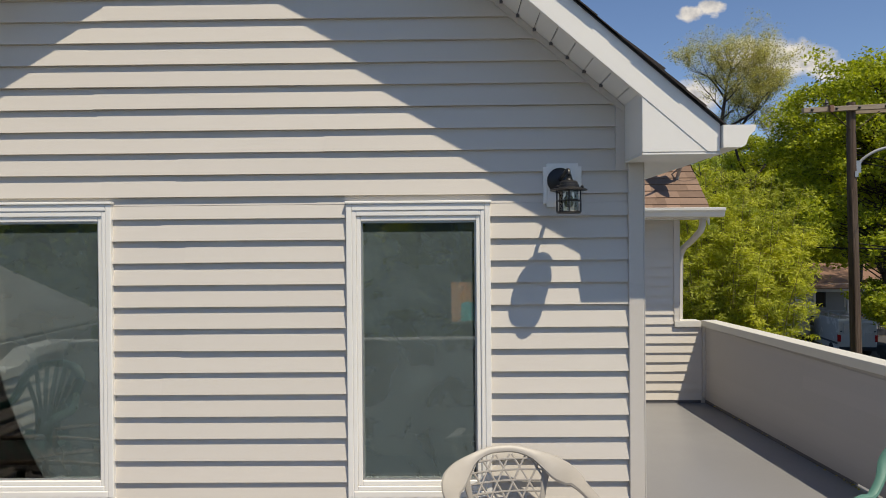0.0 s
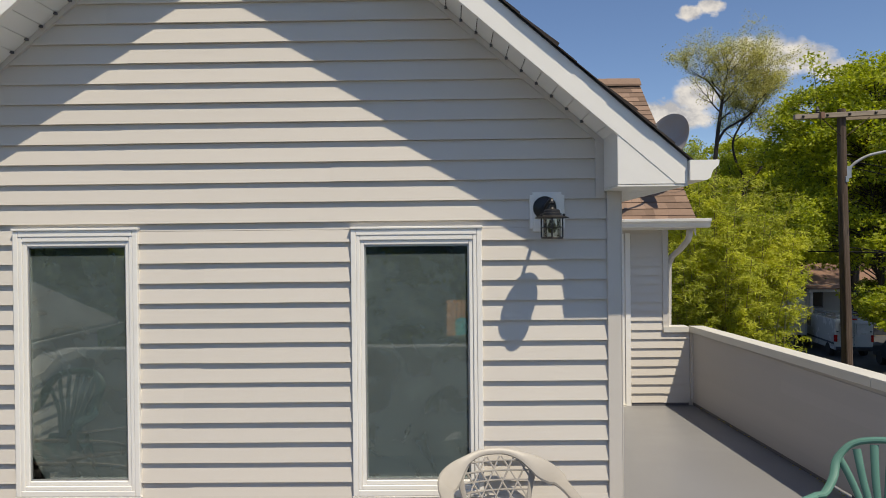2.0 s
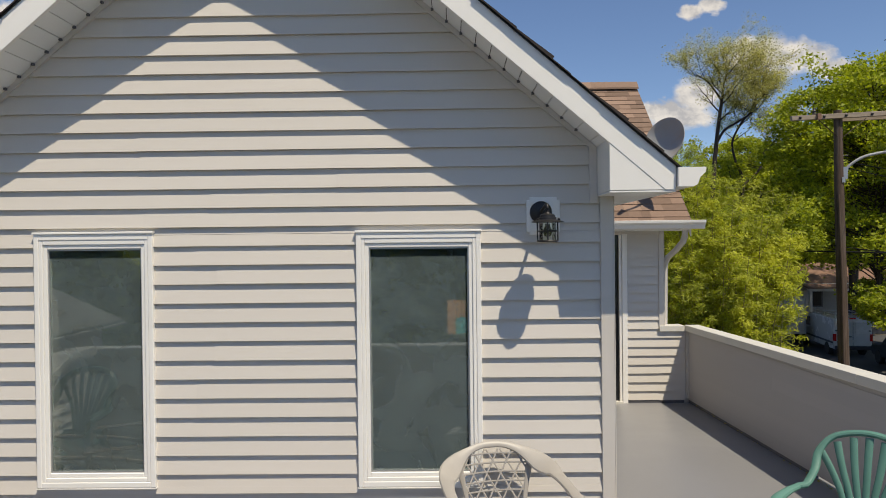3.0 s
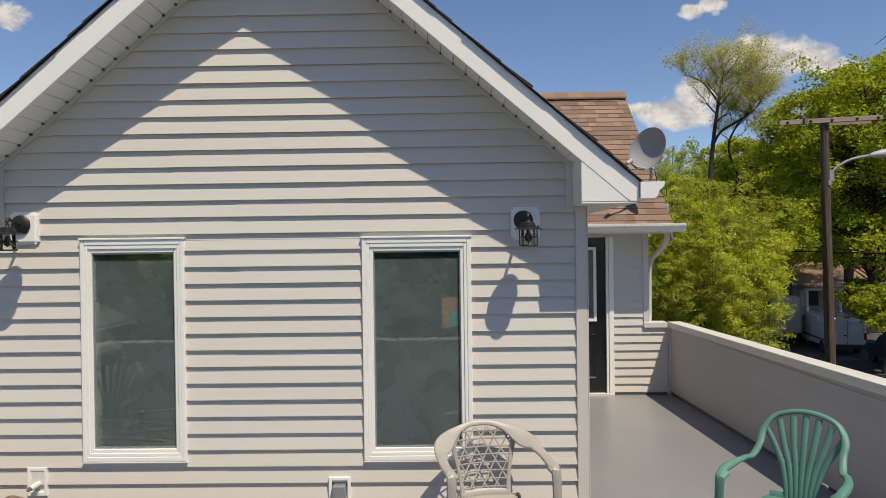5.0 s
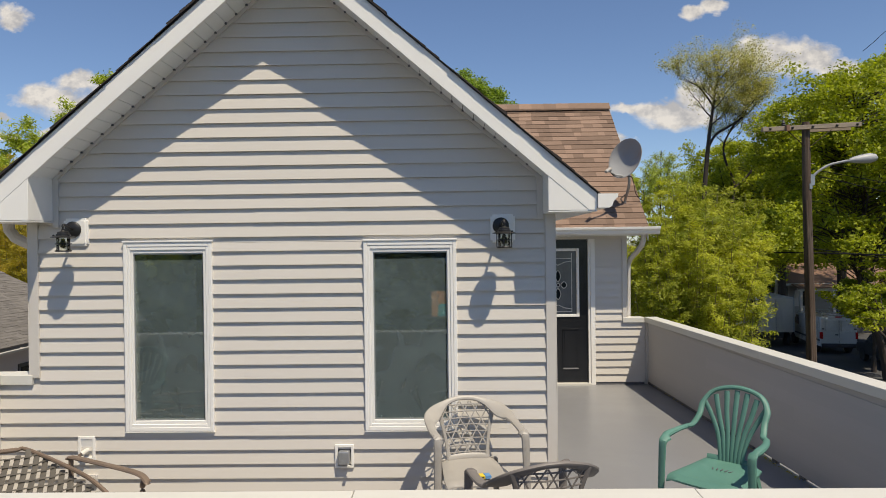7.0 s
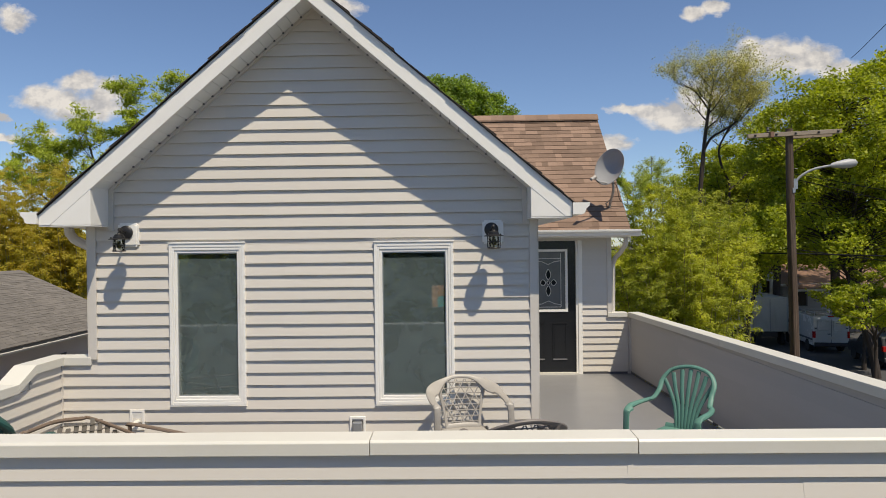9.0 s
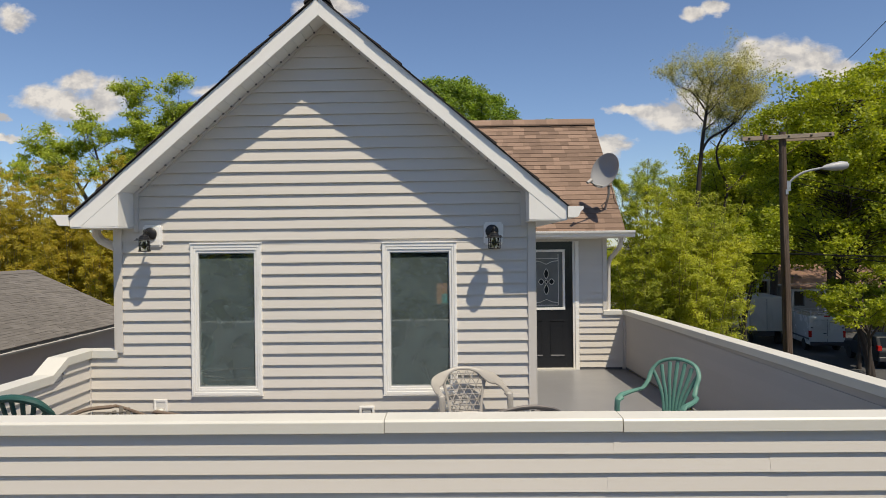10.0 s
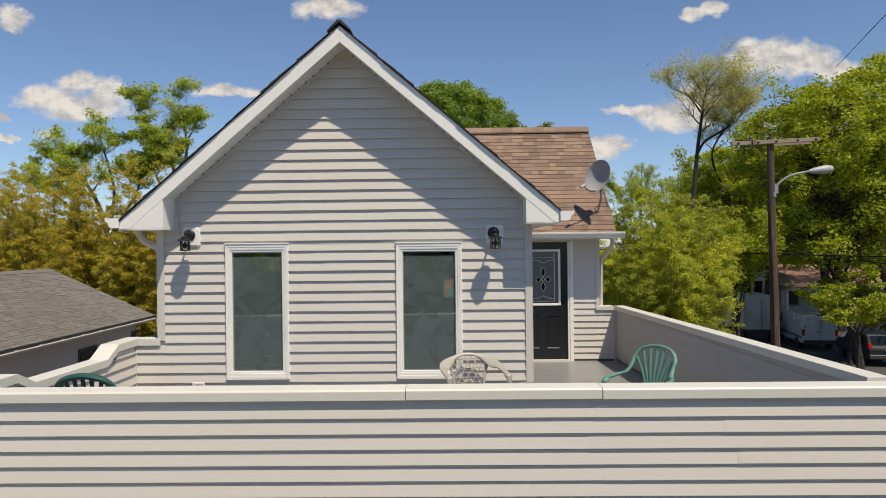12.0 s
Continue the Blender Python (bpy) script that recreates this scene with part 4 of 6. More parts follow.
def lattice_chair(name, m, mat, label, group, up=0.0):
    c = root(name, m, label, "chair", group)
    seat_shell(0.265, 0.205, -0.27, 0.21, 0.435, 0.012, mat, c)
    # broad hoop: arms and back rim in one sweep
    hoop = arc([(-0.312, -0.26, 0.695 + up), (-0.322, -0.10, 0.700 + up), (-0.314, 0.06, 0.716 + up), (-0.275, 0.19, 0.772 + up * 0.4), (-0.185, 0.285, 0.845), (-0.09, 0.325, 0.880), (0, 0.335, 0.888),
                (0.09, 0.325, 0.880), (0.185, 0.285, 0.845), (0.275, 0.19, 0.772 + up * 0.4), (0.314, 0.06, 0.716 + up), (0.322, -0.10, 0.700 + up), (0.312, -0.26, 0.695 + up)], 5)
    s = Shape()
    n = len(hoop)
    pts, k = [], 10
    for i, p in enumerate(hoop):
        d = (hoop[min(i + 1, n - 1)] - hoop[max(i - 1, 0)]).normalized()
        f = abs(2 * i / (n - 1) - 1)
        face = Vector((0, 0, 1)) if f > 0.62 else Vector((0, -0.85, 0.52))
        side = d.cross(face).normalized()
        nn = side.cross(d).normalized()
        w = 0.019 + 0.012 * min(1.0, max(0.0, f - 0.3) / 0.3) + 0.034 * math.exp(-((f - 0.48) / 0.16) ** 2)
        for j in range(k):
            a = 2 * math.pi * j / k
            ca, sa = math.cos(a), math.sin(a)
            pts.append(p + side * w * math.copysign(abs(ca) ** 0.6, ca) + nn * 0.013 * math.copysign(abs(sa) ** 0.8, sa))
    faces = [(i * k + j, i * k + (j + 1) % k, (i + 1) * k + (j + 1) % k, (i + 1) * k + j) for i in range(n - 1) for j in range(k)]
    faces += [tuple(reversed(range(k))), tuple((n - 1) * k + j for j in range(k))]
    s.add(pts, faces)
    s.smooth = True
    part("back_and_arm_hoop", s, mat, c)
    # two uprights that frame the lattice
    for sg in (-1, 1):
        path = [back_point(sg * (0.60 + 0.30 * (max(v - 0.43, 0.0) / 0.42) ** 1.5), v) for v in np.linspace(0.425, 0.845, 9)]
        part("back_upright", Shape().tube(path, [0.020, 0.017, 0.014, 0.013, 0.013, 0.014, 0.018, 0.022, 0.028], 8, 0.45, up=(0, -1, 0.2)), mat, c)
    part("back_skirt", Shape().tube([back_point(u, 0.455 - 0.015 * u * u) for u in np.linspace(-0.62, 0.62, 9)], 0.032, 8, 0.3, up=(0, -1, 0.2)), mat, c)
    lat = Shape()

    def half(v):
        return 0.58 + 0.30 * max(0.0, (v - 0.43) / 0.42) ** 1.5

    for v in np.linspace(0.495, 0.84, 8):
        lat.tube([back_point(u, v) for u in np.linspace(-half(v), half(v), 7)], 0.0056, 5, 0.7, up=(0, -1, 0))
    for sg in (-1, 1):
        for u0 in np.arange(-1.65, 1.66, 0.33):
            run = []
            for v in np.linspace(0.465, 0.862, 24):
                u = u0 + sg * (v - 0.66) * 2.35
                if abs(u) < half(v) + 0.03:
                    run.append(back_point(u, v))
            if len(run) > 3:
                lat.tube(run, 0.0056, 5, 0.7, up=(0, -1, 0))
    part("back_lattice", lat, mat, c, "open triangular lattice")
    for sx in (-1, 1):
        front_leg(c, mat, sx, 0.314, -0.285, 0.695 + up, 0.038)
        leg(c, mat, sx * 0.225, 0.20, 0.45, sx * 0.045, 0.085)
    return c


def fan_chair(name, m, mat, label, group, rim=1.0):
    c = root(name, m, label, "chair", group)
    seat_shell(0.255, 0.20, -0.27, 0.20, 0.425, 0.012, mat, c)
    hoop = arc([(-0.290, -0.180, 0.625), (-0.300, -0.12, 0.640), (-0.292, 0.02, 0.648), (-0.262, 0.12, 0.665), (-0.240, 0.20, 0.730), (-0.236, 0.262, 0.815), (-0.165, 0.312, 0.893), (0, 0.330, 0.926),
                (0.165, 0.312, 0.893), (0.236, 0.262, 0.815), (0.240, 0.20, 0.730), (0.262, 0.12, 0.665), (0.292, 0.02, 0.648), (0.300, -0.12, 0.640), (0.290, -0.180, 0.625)], 5)
    hoop = [Vector((p.x * (0.92 if p.z > 0.66 else 1.0), p.y, p.z)) for p in hoop]
    n = len(hoop)
    rs = [rim * 0.021 + 0.007 * math.exp(-((abs(2 * i / (n - 1) - 1) - 0.85) / 0.12) ** 2) for i in range(n)]
    part("back_and_arm_hoop", Shape().tube(hoop, rs, 10, 0.75), mat, c)
    for k in range(7):
        a = (k - 3) / 3
        path = [Vector((0.074 * a, 0.190, 0.415)), Vector((0.080 * a, 0.205, 0.50)), Vector((0.108 * a, 0.235, 0.62)), Vector((0.166 * a, 0.270 - 0.01 * a * a, 0.75 - 0.01 * a * a)),
                Vector((0.212 * a, 0.320 - 0.055 * a * a, 0.908 - 0.090 * a * a))]
        part("back_slat", Shape().tube(arc(path, 4), [0.013 + 0.006 * u / 16 for u in range(17)], 8, 0.38, up=(0, -1, 0.25)), mat, c)
    part("back_skirt", Shape().tube([(x, 0.200 - 0.30 * x * x, 0.438) for x in np.linspace(-0.165, 0.165, 9)], 0.030, 8, 0.25, up=(0, -1, 0.25)), mat, c)
    slots = Shape()
    for k in range(5):
        a = (k - 2) * 0.036
        slots.box(-0.0035, 0.0035, -0.045, 0.045, -0.004, 0.0006, pose(a, 0.07, 0.4215, 0, 0, -12 * (k - 2)))
    part("drain_slots", slots, FLASHING, c, "dark drain slots in the seat")
    for sx in (-1, 1):
        front_leg(c, mat, sx, 0.290, -0.203, 0.628, 0.035)
        leg(c, mat, sx * 0.195, 0.17, 0.405, sx * 0.045, 0.085)
    return c


S = Matrix.Scale(1.08, 4)
lattice_chair("plastic_chair", pose(1.42, -0.45, 0.0, 0, 0, 11), BEIGE_PLASTIC, "beige plastic armchair with a lattice back, beside the wall", "terrace chairs", 0.055)
lattice_chair("plastic_chair", pose(1.75, -1.46, 0.0, 0, 0, 195), BROWN_PLASTIC, "dark taupe plastic armchair with a lattice back", "terrace chairs")
fan_chair("plastic_chair", pose(3.17, -0.62, 0.0, 0, 0, -44) @ S, GREEN_PLASTIC, "sun-faded green plastic armchair with a fan back", "terrace chairs")
fan_chair("plastic_chair", pose(-2.08, -1.50, 0.0, 0, 0, 184) @ S, DARK_GREEN_PLASTIC, "dark green plastic armchair by the low wall", "terrace chairs", 1.7)

# small tin on the beige chair
tin = root("flat_tin", pose(1.49, -0.655, 0.4345, 0, 0, 14), "small flat tin in yellow and blue on the chair", "tin")
part("body", Shape().box(-0.05, 0.0, -0.03, 0.03, 0, 0.022, None, 0.003), YELLOW, tin)
part("label_band", Shape().box(0.0005, 0.045, -0.03, 0.03, 0, 0.0215, None, 0.003), BLUE, tin)
part("dark_band", Shape().box(-0.030, -0.008, -0.0308, -0.030, 0.006, 0.015), FAR_DARK, tin)


def chaise(m):
    c = root("chaise_longue", m, "bronze metal chaise longue with woven straps", "chaise longue")
    zs, hw = 0.36, 0.31
    kx, tx, tz = 0.24, -0.76, 0.62
    for sy in (-1, 1):
        part("side_rail", Shape().tube([(1.15, sy * hw, zs - 0.03), (1.05, sy * hw, zs), (kx, sy * hw, zs)], 0.016, 8), BRONZE, c)
        part("back_rail", Shape().tube(arc([(kx, sy * hw, zs + 0.01), (kx - 0.36, sy * hw, zs + 0.16), (tx, sy * hw * 0.97, tz), (tx - 0.05, sy * hw * 0.75, tz + 0.015)], 6), 0.015, 8), BRONZE, c)
        part("armrest", Shape().tube(arc([(-0.36, sy * (hw + 0.035), 0.595), (-0.33, sy * (hw + 0.04), 0.612), (0.05, sy * (hw + 0.045), 0.608), (0.36, sy * (hw + 0.04), 0.600), (0.46, sy * (hw + 0.03), 0.570), (0.475, sy * (hw + 0.03), 0.545)], 6), 0.026, 8, 0.5), BRONZE, c, "curved bronze armrest")
        part("arm_post", Shape().tube([(-0.34, sy * (hw + 0.035), 0.60), (-0.34, sy * (hw + 0.03), 0.36), (-0.36, sy * (hw + 0.03), 0.0)], 0.017, 8), BRONZE, c)
        part("arm_post", Shape().tube(arc([(0.44, sy * (hw + 0.03), 0.585), (0.42, sy * (hw + 0.03), 0.50), (0.46, sy * (hw + 0.03), 0.36), (0.52, sy * (hw + 0.03), 0.0)], 5), 0.018, 8), BRONZE, c)
        part("foot_leg", Shape().tube([(1.05, sy * hw, zs), (1.08, sy * hw, 0.0)], 0.017, 8), BRONZE, c)
    part("head_rail", Shape().tube(arc([(tx - 0.05, -hw * 0.75, tz + 0.015), (tx - 0.075, 0, tz + 0.035), (tx - 0.05, hw * 0.75, tz + 0.015)], 8), 0.018, 8), BRONZE, c)
    part("foot_rail", Shape().tube([(1.15, -hw, zs - 0.03), (1.15, hw, zs - 0.03)], 0.018, 8), BRONZE, c)

    def bed(s, t):
        """s along from the head (0) to the foot (1.99), t across."""
        if s < 1.03:
            f = s / 1.03
            return Vector((tx + (kx - tx) * f, t * hw, tz + (zs - tz) * f - 0.035 * math.sin(math.pi * f)))
        return Vector((kx + (s - 1.03), t * hw, zs - 0.012 * math.sin(math.pi * (s - 1.03) / 0.9)))

    # diagonal straps cross over each other
    for sg in (-1, 1):
        for k in range(-4, 22):
            s0 = k * 0.100
            run = []
            for t in np.linspace(-1.07, 1.07, 17):
                sv = s0 + (0.10 if sg > 0 else -0.42) * t
                if 0.0 <= sv <= 1.80:
                    run.append(bed(sv, t) + Vector((0, 0, 0.003 * sg + 0.024 * max(0.0, 1 - abs(abs(t) - 1.0) / 0.22))))
            if len(run) > 2:
                part("strap", Shape().tube(run, 0.019, 6, 0.16), SLING, c)
    return c


chaise(pose(-1.32, -1.16, 0.0, 0, 0, -27))

# ---- satellite dish on the back roof ----
sd = root("satellite_dish", pose(3.865, 4.80, 2.700), "weathered grey satellite dish on a roof mount", "satellite dish")
part("foot_plate", Shape().box(-0.08, 0.08, -0.10, 0.10, -0.006, 0.008, Matrix.Rotation(math.atan2(BR_Z1 - BR_Z0, BR_Y1 - BR_Y0), 4, "X")), STEEL, sd)
part("mast", Shape().tube(arc([(0, -0.01, 0.0), (0.005, -0.035, 0.06), (0.02, -0.16, 0.22), (0.02, -0.20, 0.32), (0.0, -0.215, 0.44)], 5), 0.021, 10), STEEL, sd)
part("strut", Shape().tube([(-0.05, 0.06, 0.06), (0.012, -0.10, 0.14)], 0.009, 8), STEEL, sd)
normal = Vector((-0.80, -0.56, 0.26)).normalized()
centre = Vector((-0.060, -0.36, 0.615))
dm = Matrix.Translation(centre) @ normal.to_track_quat("Z", "Y").to_matrix().to_4x4()
prof = [(0.297 * k / 9, 0.092 * (k / 9) ** 2 - 0.06) for k in range(10)]
bowl = Shape()
inner = [(max(r, 0.002), z) for r, z in prof]
outer = [(max(r, 0.002), z - 0.006) for r, z in prof]
bowl.lathe(outer[:1] + outer[1:] + [(0.302, 0.026), (0.302, 0.032)] + inner[::-1], 36, dm)
part("reflector", bowl, DISH, sd, "concave grey reflector with rust stains")
part("back_bracket", Shape().box(-0.05, 0.05, -0.09, 0.05, -0.17, -0.069, dm), STEEL, sd)
tip = dm @ Vector((0.05, -0.20, 0.34)) + Vector((-0.04, 0, -0.085))
root_pt = dm @ Vector((0.0, -0.262, 0.02))
arm = part("feed_arm", Shape().tube([root_pt, (root_pt + tip) / 2 + Vector((0, 0, -0.03)), tip], 0.013, 8), DISH, sd)
part("receiver", Shape().lathe([(0.022, -0.06), (0.026, -0.02), (0.026, 0.02), (0.034, 0.045)], 14, Matrix.Translation(tip) @ (centre - tip).to_track_quat("Z", "Y").to_matrix().to_4x4()), DISH, arm, "grey receiver head")
part("cable", Shape().tube(arc([tip, (tip + root_pt) / 2 + Vector((0, 0, -0.05)), root_pt + Vector((0, 0, -0.02)), (0.06, -0.20, 0.36), (0.14, -0.12, 0.12), (0.30, 0.05, 0.03), (0.34, 0.2, 0.2)], 6), 0.005, 6), WIRE, sd)

# litter of dry leaves along the foot of the east parapet
rng = random.Random(31)
lit = Shape()
for k in range(420):
    d = rng.choice((rng.uniform(0.3, E_LEN - 0.3), rng.uniform(2.8, 4.8)))
    p = E0 + E_DIR * d
    a = rng.uniform(0, 6.28)
    r = rng.uniform(0.006, 0.016)
    off = rng.choice((rng.uniform(0.0, 0.035), -rng.uniform(0.055, 0.10), -rng.uniform(0.06, 0.19)))
    cx, cy = p.x - off, p.y
    lit.add([(cx + r * math.cos(a), cy + r * math.sin(a), 0.004), (cx - r * 0.4 * math.sin(a), cy + r * 0.4 * math.cos(a), 0.010), (cx - r * math.cos(a), cy - r * math.sin(a), 0.005), (cx + r * 0.4 * math.sin(a), cy - r * 0.4 * math.cos(a), 0.003)], [(0, 1, 2, 3)])
tagged(part("leaf_litter", lit, DRY_LEAF), "dry yellow leaf litter along the low wall", "leaf litter", kind="stuff")

# ---- surroundings ----
structure("ground", Shape().box(-900, 900, -500, 1500, GROUND - 0.5, GROUND), GRASS_EARTH, "bare earth and grass round the houses", "ground")
structure("road", Shape().box(8.5, 200, 24.0, 44.0, GROUND - 0.2, GROUND + 0.02), ASPHALT, "asphalt street in tree shade", "road")
# unseen drive, made pale so its bounce brightens the neighbouring wall
structure("driveway", Shape().box(-7.0, -2.7, -30, 14, GROUND - 0.2, GROUND + 0.015), CONCRETE, "unseen pale drive between the houses, added to bounce light", "driveway")

def leaves(name, centres, sizes, mat, parent, label="", slim=0.5, droop=0.0, seed=1):
    """Many four-cornered leaves, one mesh. centres: (n, 3)."""
    rs = np.random.RandomState(seed)
    n = len(centres)
    d = rs.normal(size=(n, 3))
    d[:, 2] = d[:, 2] * 0.6 - droop
    d /= np.linalg.norm(d, axis=1)[:, None]
    face = rs.normal(size=(n, 3)) * 0.75 + np.array([0.25, -0.5, 0.85])
    s = np.cross(d, face)
    s /= np.linalg.norm(s, axis=1)[:, None] + 1e-9
    L = np.asarray(sizes)[:, None]
    v = np.empty((n, 4, 3))
    v[:, 0], v[:, 2] = centres - d * L, centres + d * L
    nrm = np.cross(d, s)
    v[:, 1], v[:, 3] = centres + s * L * slim + nrm * L * 0.18, centres - s * L * slim + nrm * L * 0.18
    me = bpy.data.meshes.new(name)
    me.vertices.add(4 * n), me.loops.add(4 * n), me.polygons.add(n)
    me.vertices.foreach_set("co", v.reshape(-1))
    me.loops.foreach_set("vertex_index", np.arange(4 * n, dtype=np.int32))
    me.polygons.foreach_set("loop_start", np.arange(0, 4 * n, 4, dtype=np.int32))
    me.update()
    me.validate()
    return part(name, me, mat, parent, label)


def limbs(shape, tips, rng, p, d, length, r, level, spread=0.6, lift=0.25):
    """Grows a tapered limb and its forks; the ends go to tips."""
    steps = 4
    path, rad = [p.copy()], [r]
    for k in range(steps):
        d = (d + Vector((rng.gauss(0, 0.13), rng.gauss(0, 0.13), rng.gauss(0.04, 0.08)))).normalized()
        p = p + d * (length / steps)
        path.append(p.copy())
        rad.append(max(r * (1 - 0.5 * (k + 1) / steps), 0.008))
        if level <= 1:
            tips.append((p.copy(), level))
    shape.tube(path, rad, 7 if level > 1 else 5)
    if level == 0:
        tips.append((p.copy(), 0))
        return
    for k in range(rng.choice((3, 3, 4)) if level > 1 else 3):
        a = rng.uniform(0, 2 * math.pi)
        side = Vector((math.cos(a), math.sin(a), lift))
        nd = (d + side * spread * rng.uniform(0.7, 1.3)).normalized()
        start = path[rng.choice((2, 3, 4, 4))]
        limbs(shape, tips, rng, start, nd, length * rng.uniform(0.58, 0.78), rad[-1] * 0.85, level - 1, spread, lift)


def tree(name, x, y, height, trunk_r, crown_r, leaf_mat, bark, label, count=26000, leaf=0.13, clump=0.8, trunk_h=0.35, levels=3, seed=1, lean=(0, 0), group="", slim=0.55, spread=0.75, lift=0.25, dome=0, flat=0.7, keep=1.0, shell=0, skirt=0.8, spray=0.9):
    """A tapered trunk with forked limbs and a crown of leaf clumps round the twig ends, fitted to height and crown_r."""
    rng = random.Random(seed)
    height, count, leaf = height + 0.6, int(count * 3.1), leaf * 0.55
    t = root(name, pose(x, y, GROUND), label, "tree", group)
    wood, tips = Shape(), []
    th = height * trunk_h
    trunk = [(0, 0, -0.1), (lean[0] * 0.2, lean[1] * 0.2, th * 0.35), (lean[0] * 0.6 + rng.uniform(-.1, .1), lean[1] * 0.6, th * 0.7), (lean[0], lean[1], th)]
    wood.tube(arc(trunk, 3), [trunk_r * (1.25 - 0.5 * k / 9) for k in range(10)], 10)
    top = Vector(trunk[-1])
    n = 6
    for k in range(n):
        a = 2 * math.pi * (k + rng.uniform(-.3, .3)) / n
        tilt = rng.uniform(0.35, 1.0) if k else 0.05
        d = Vector((math.cos(a) * tilt, math.sin(a) * tilt, 1)).normalized()
        limbs(wood, tips, rng, top - Vector((0, 0, rng.uniform(0, th * 0.25))), d, (height - th) * 0.42, trunk_r * 0.55, levels - 1, spread, lift)
    # fit the twig ends to the wanted height and spread
    zmax = max(p.z for p, _ in tips)
    rmax = sorted(math.hypot(p.x - lean[0], p.y - lean[1]) for p, _ in tips)[int(len(tips) * 0.95)]
    fz, fr = (height - th * 0.8 - clump * 0.5) / (zmax - th * 0.8), crown_r / rmax

    def fit(p):
        k = min(1.0, max(0.0, (p[2] - th * 0.55) / (th * 0.45)))
        return (lean[0] * 0 + p[0] * (1 + (fr - 1) * k), p[1] * (1 + (fr - 1) * k), p[2] if p[2] < th * 0.8 else th * 0.8 + (p[2] - th * 0.8) * fz)
    wood.v = [fit(p) for p in wood.v]
    rs = np.random.RandomState(seed)
    ends = np.array([fit(p) for p, _ in tips])
    ends = ends[rs.random_sample(len(ends)) < keep] if keep < 1 else ends
    if dome:
        d = rs.normal(size=(dome, 3))
        d /= np.linalg.norm(d, axis=1)[:, None]
        d[:, 2] = np.abs(d[:, 2])
        r = crown_r - clump * 0.6
        ends = np.concatenate([ends, np.array([lean[0], lean[1], height - crown_r * 0.95]) + d * np.array([r, r, crown_r * 0.95 - clump * 0.5]) * rs.uniform(0.8, 1.0, (dome, 1))])
    sprays = []
    if shell:
        # outer sprays of leaves on thin boughs, from the skirt of the crown to its top
        z0, z1 = th * skirt, height - clump * 0.4
        for k in range(shell):
            f = 1 - 2 * (k + 0.5) / shell
            a = 2.39996 * k + rng.uniform(-0.5, 0.5)
            w = math.sqrt(1 - (0.45 if f < 0 else 1.0) * f * f) * crown_r * rng.uniform(0.55, 1.08)
            tip = Vector((lean[0] + w * math.cos(a), lean[1] + w * math.sin(a), (z0 + z1) / 2 + f * (z1 - z0) / 2 * rng.uniform(0.85, 1.05)))
            foot = Vector((lean[0], lean[1], max(th * 0.7, tip.z - rng.uniform(0.1, 0.5) * w)))
            wood.tube(arc([foot, foot.lerp(tip, 0.55) + Vector((0, 0, 0.08 * w)), tip], 3), [0.030, 0.028, 0.025, 0.021, 0.017, 0.013, 0.009], 4)
            sprays.append(tuple(tip))
    part("trunk", wood, bark, t)
    pick = ends[rs.randint(0, len(ends), count)]
    scale = rs.uniform(0.45, 1.0, (len(ends),))[rs.randint(0, len(ends), count)]
    off = rs.normal(size=(count, 3))
    off /= np.linalg.norm(off, axis=1)[:, None]
    off *= (rs.random_sample(count) ** 0.45 * clump * 0.85 * scale)[:, None] * np.array([1, 1, flat])
    if shell:
        n = int(count * 0.62)
        e = np.array(sprays)
        i = rs.randint(0, len(e), n)
        size = rs.uniform(0.55, 1.15, len(e))[i] * spray
        ang, rad = rs.uniform(0, 6.283, n), np.sqrt(rs.random_sample(n)) * size
        lobes = 1.0 + 0.35 * np.sin(3 * ang + i)
        pick[:n] = e[i]
        off[:n] = np.stack([rad * lobes * np.cos(ang), rad * lobes * np.sin(ang), rs.normal(size=n) * 0.16 - 0.30 * rad ** 2 / size], 1)
    leaves("crown", pick + off, rs.uniform(0.6, 1.25, count) * leaf, leaf_mat, t, "", slim, 0.25, seed + 7)
    return t


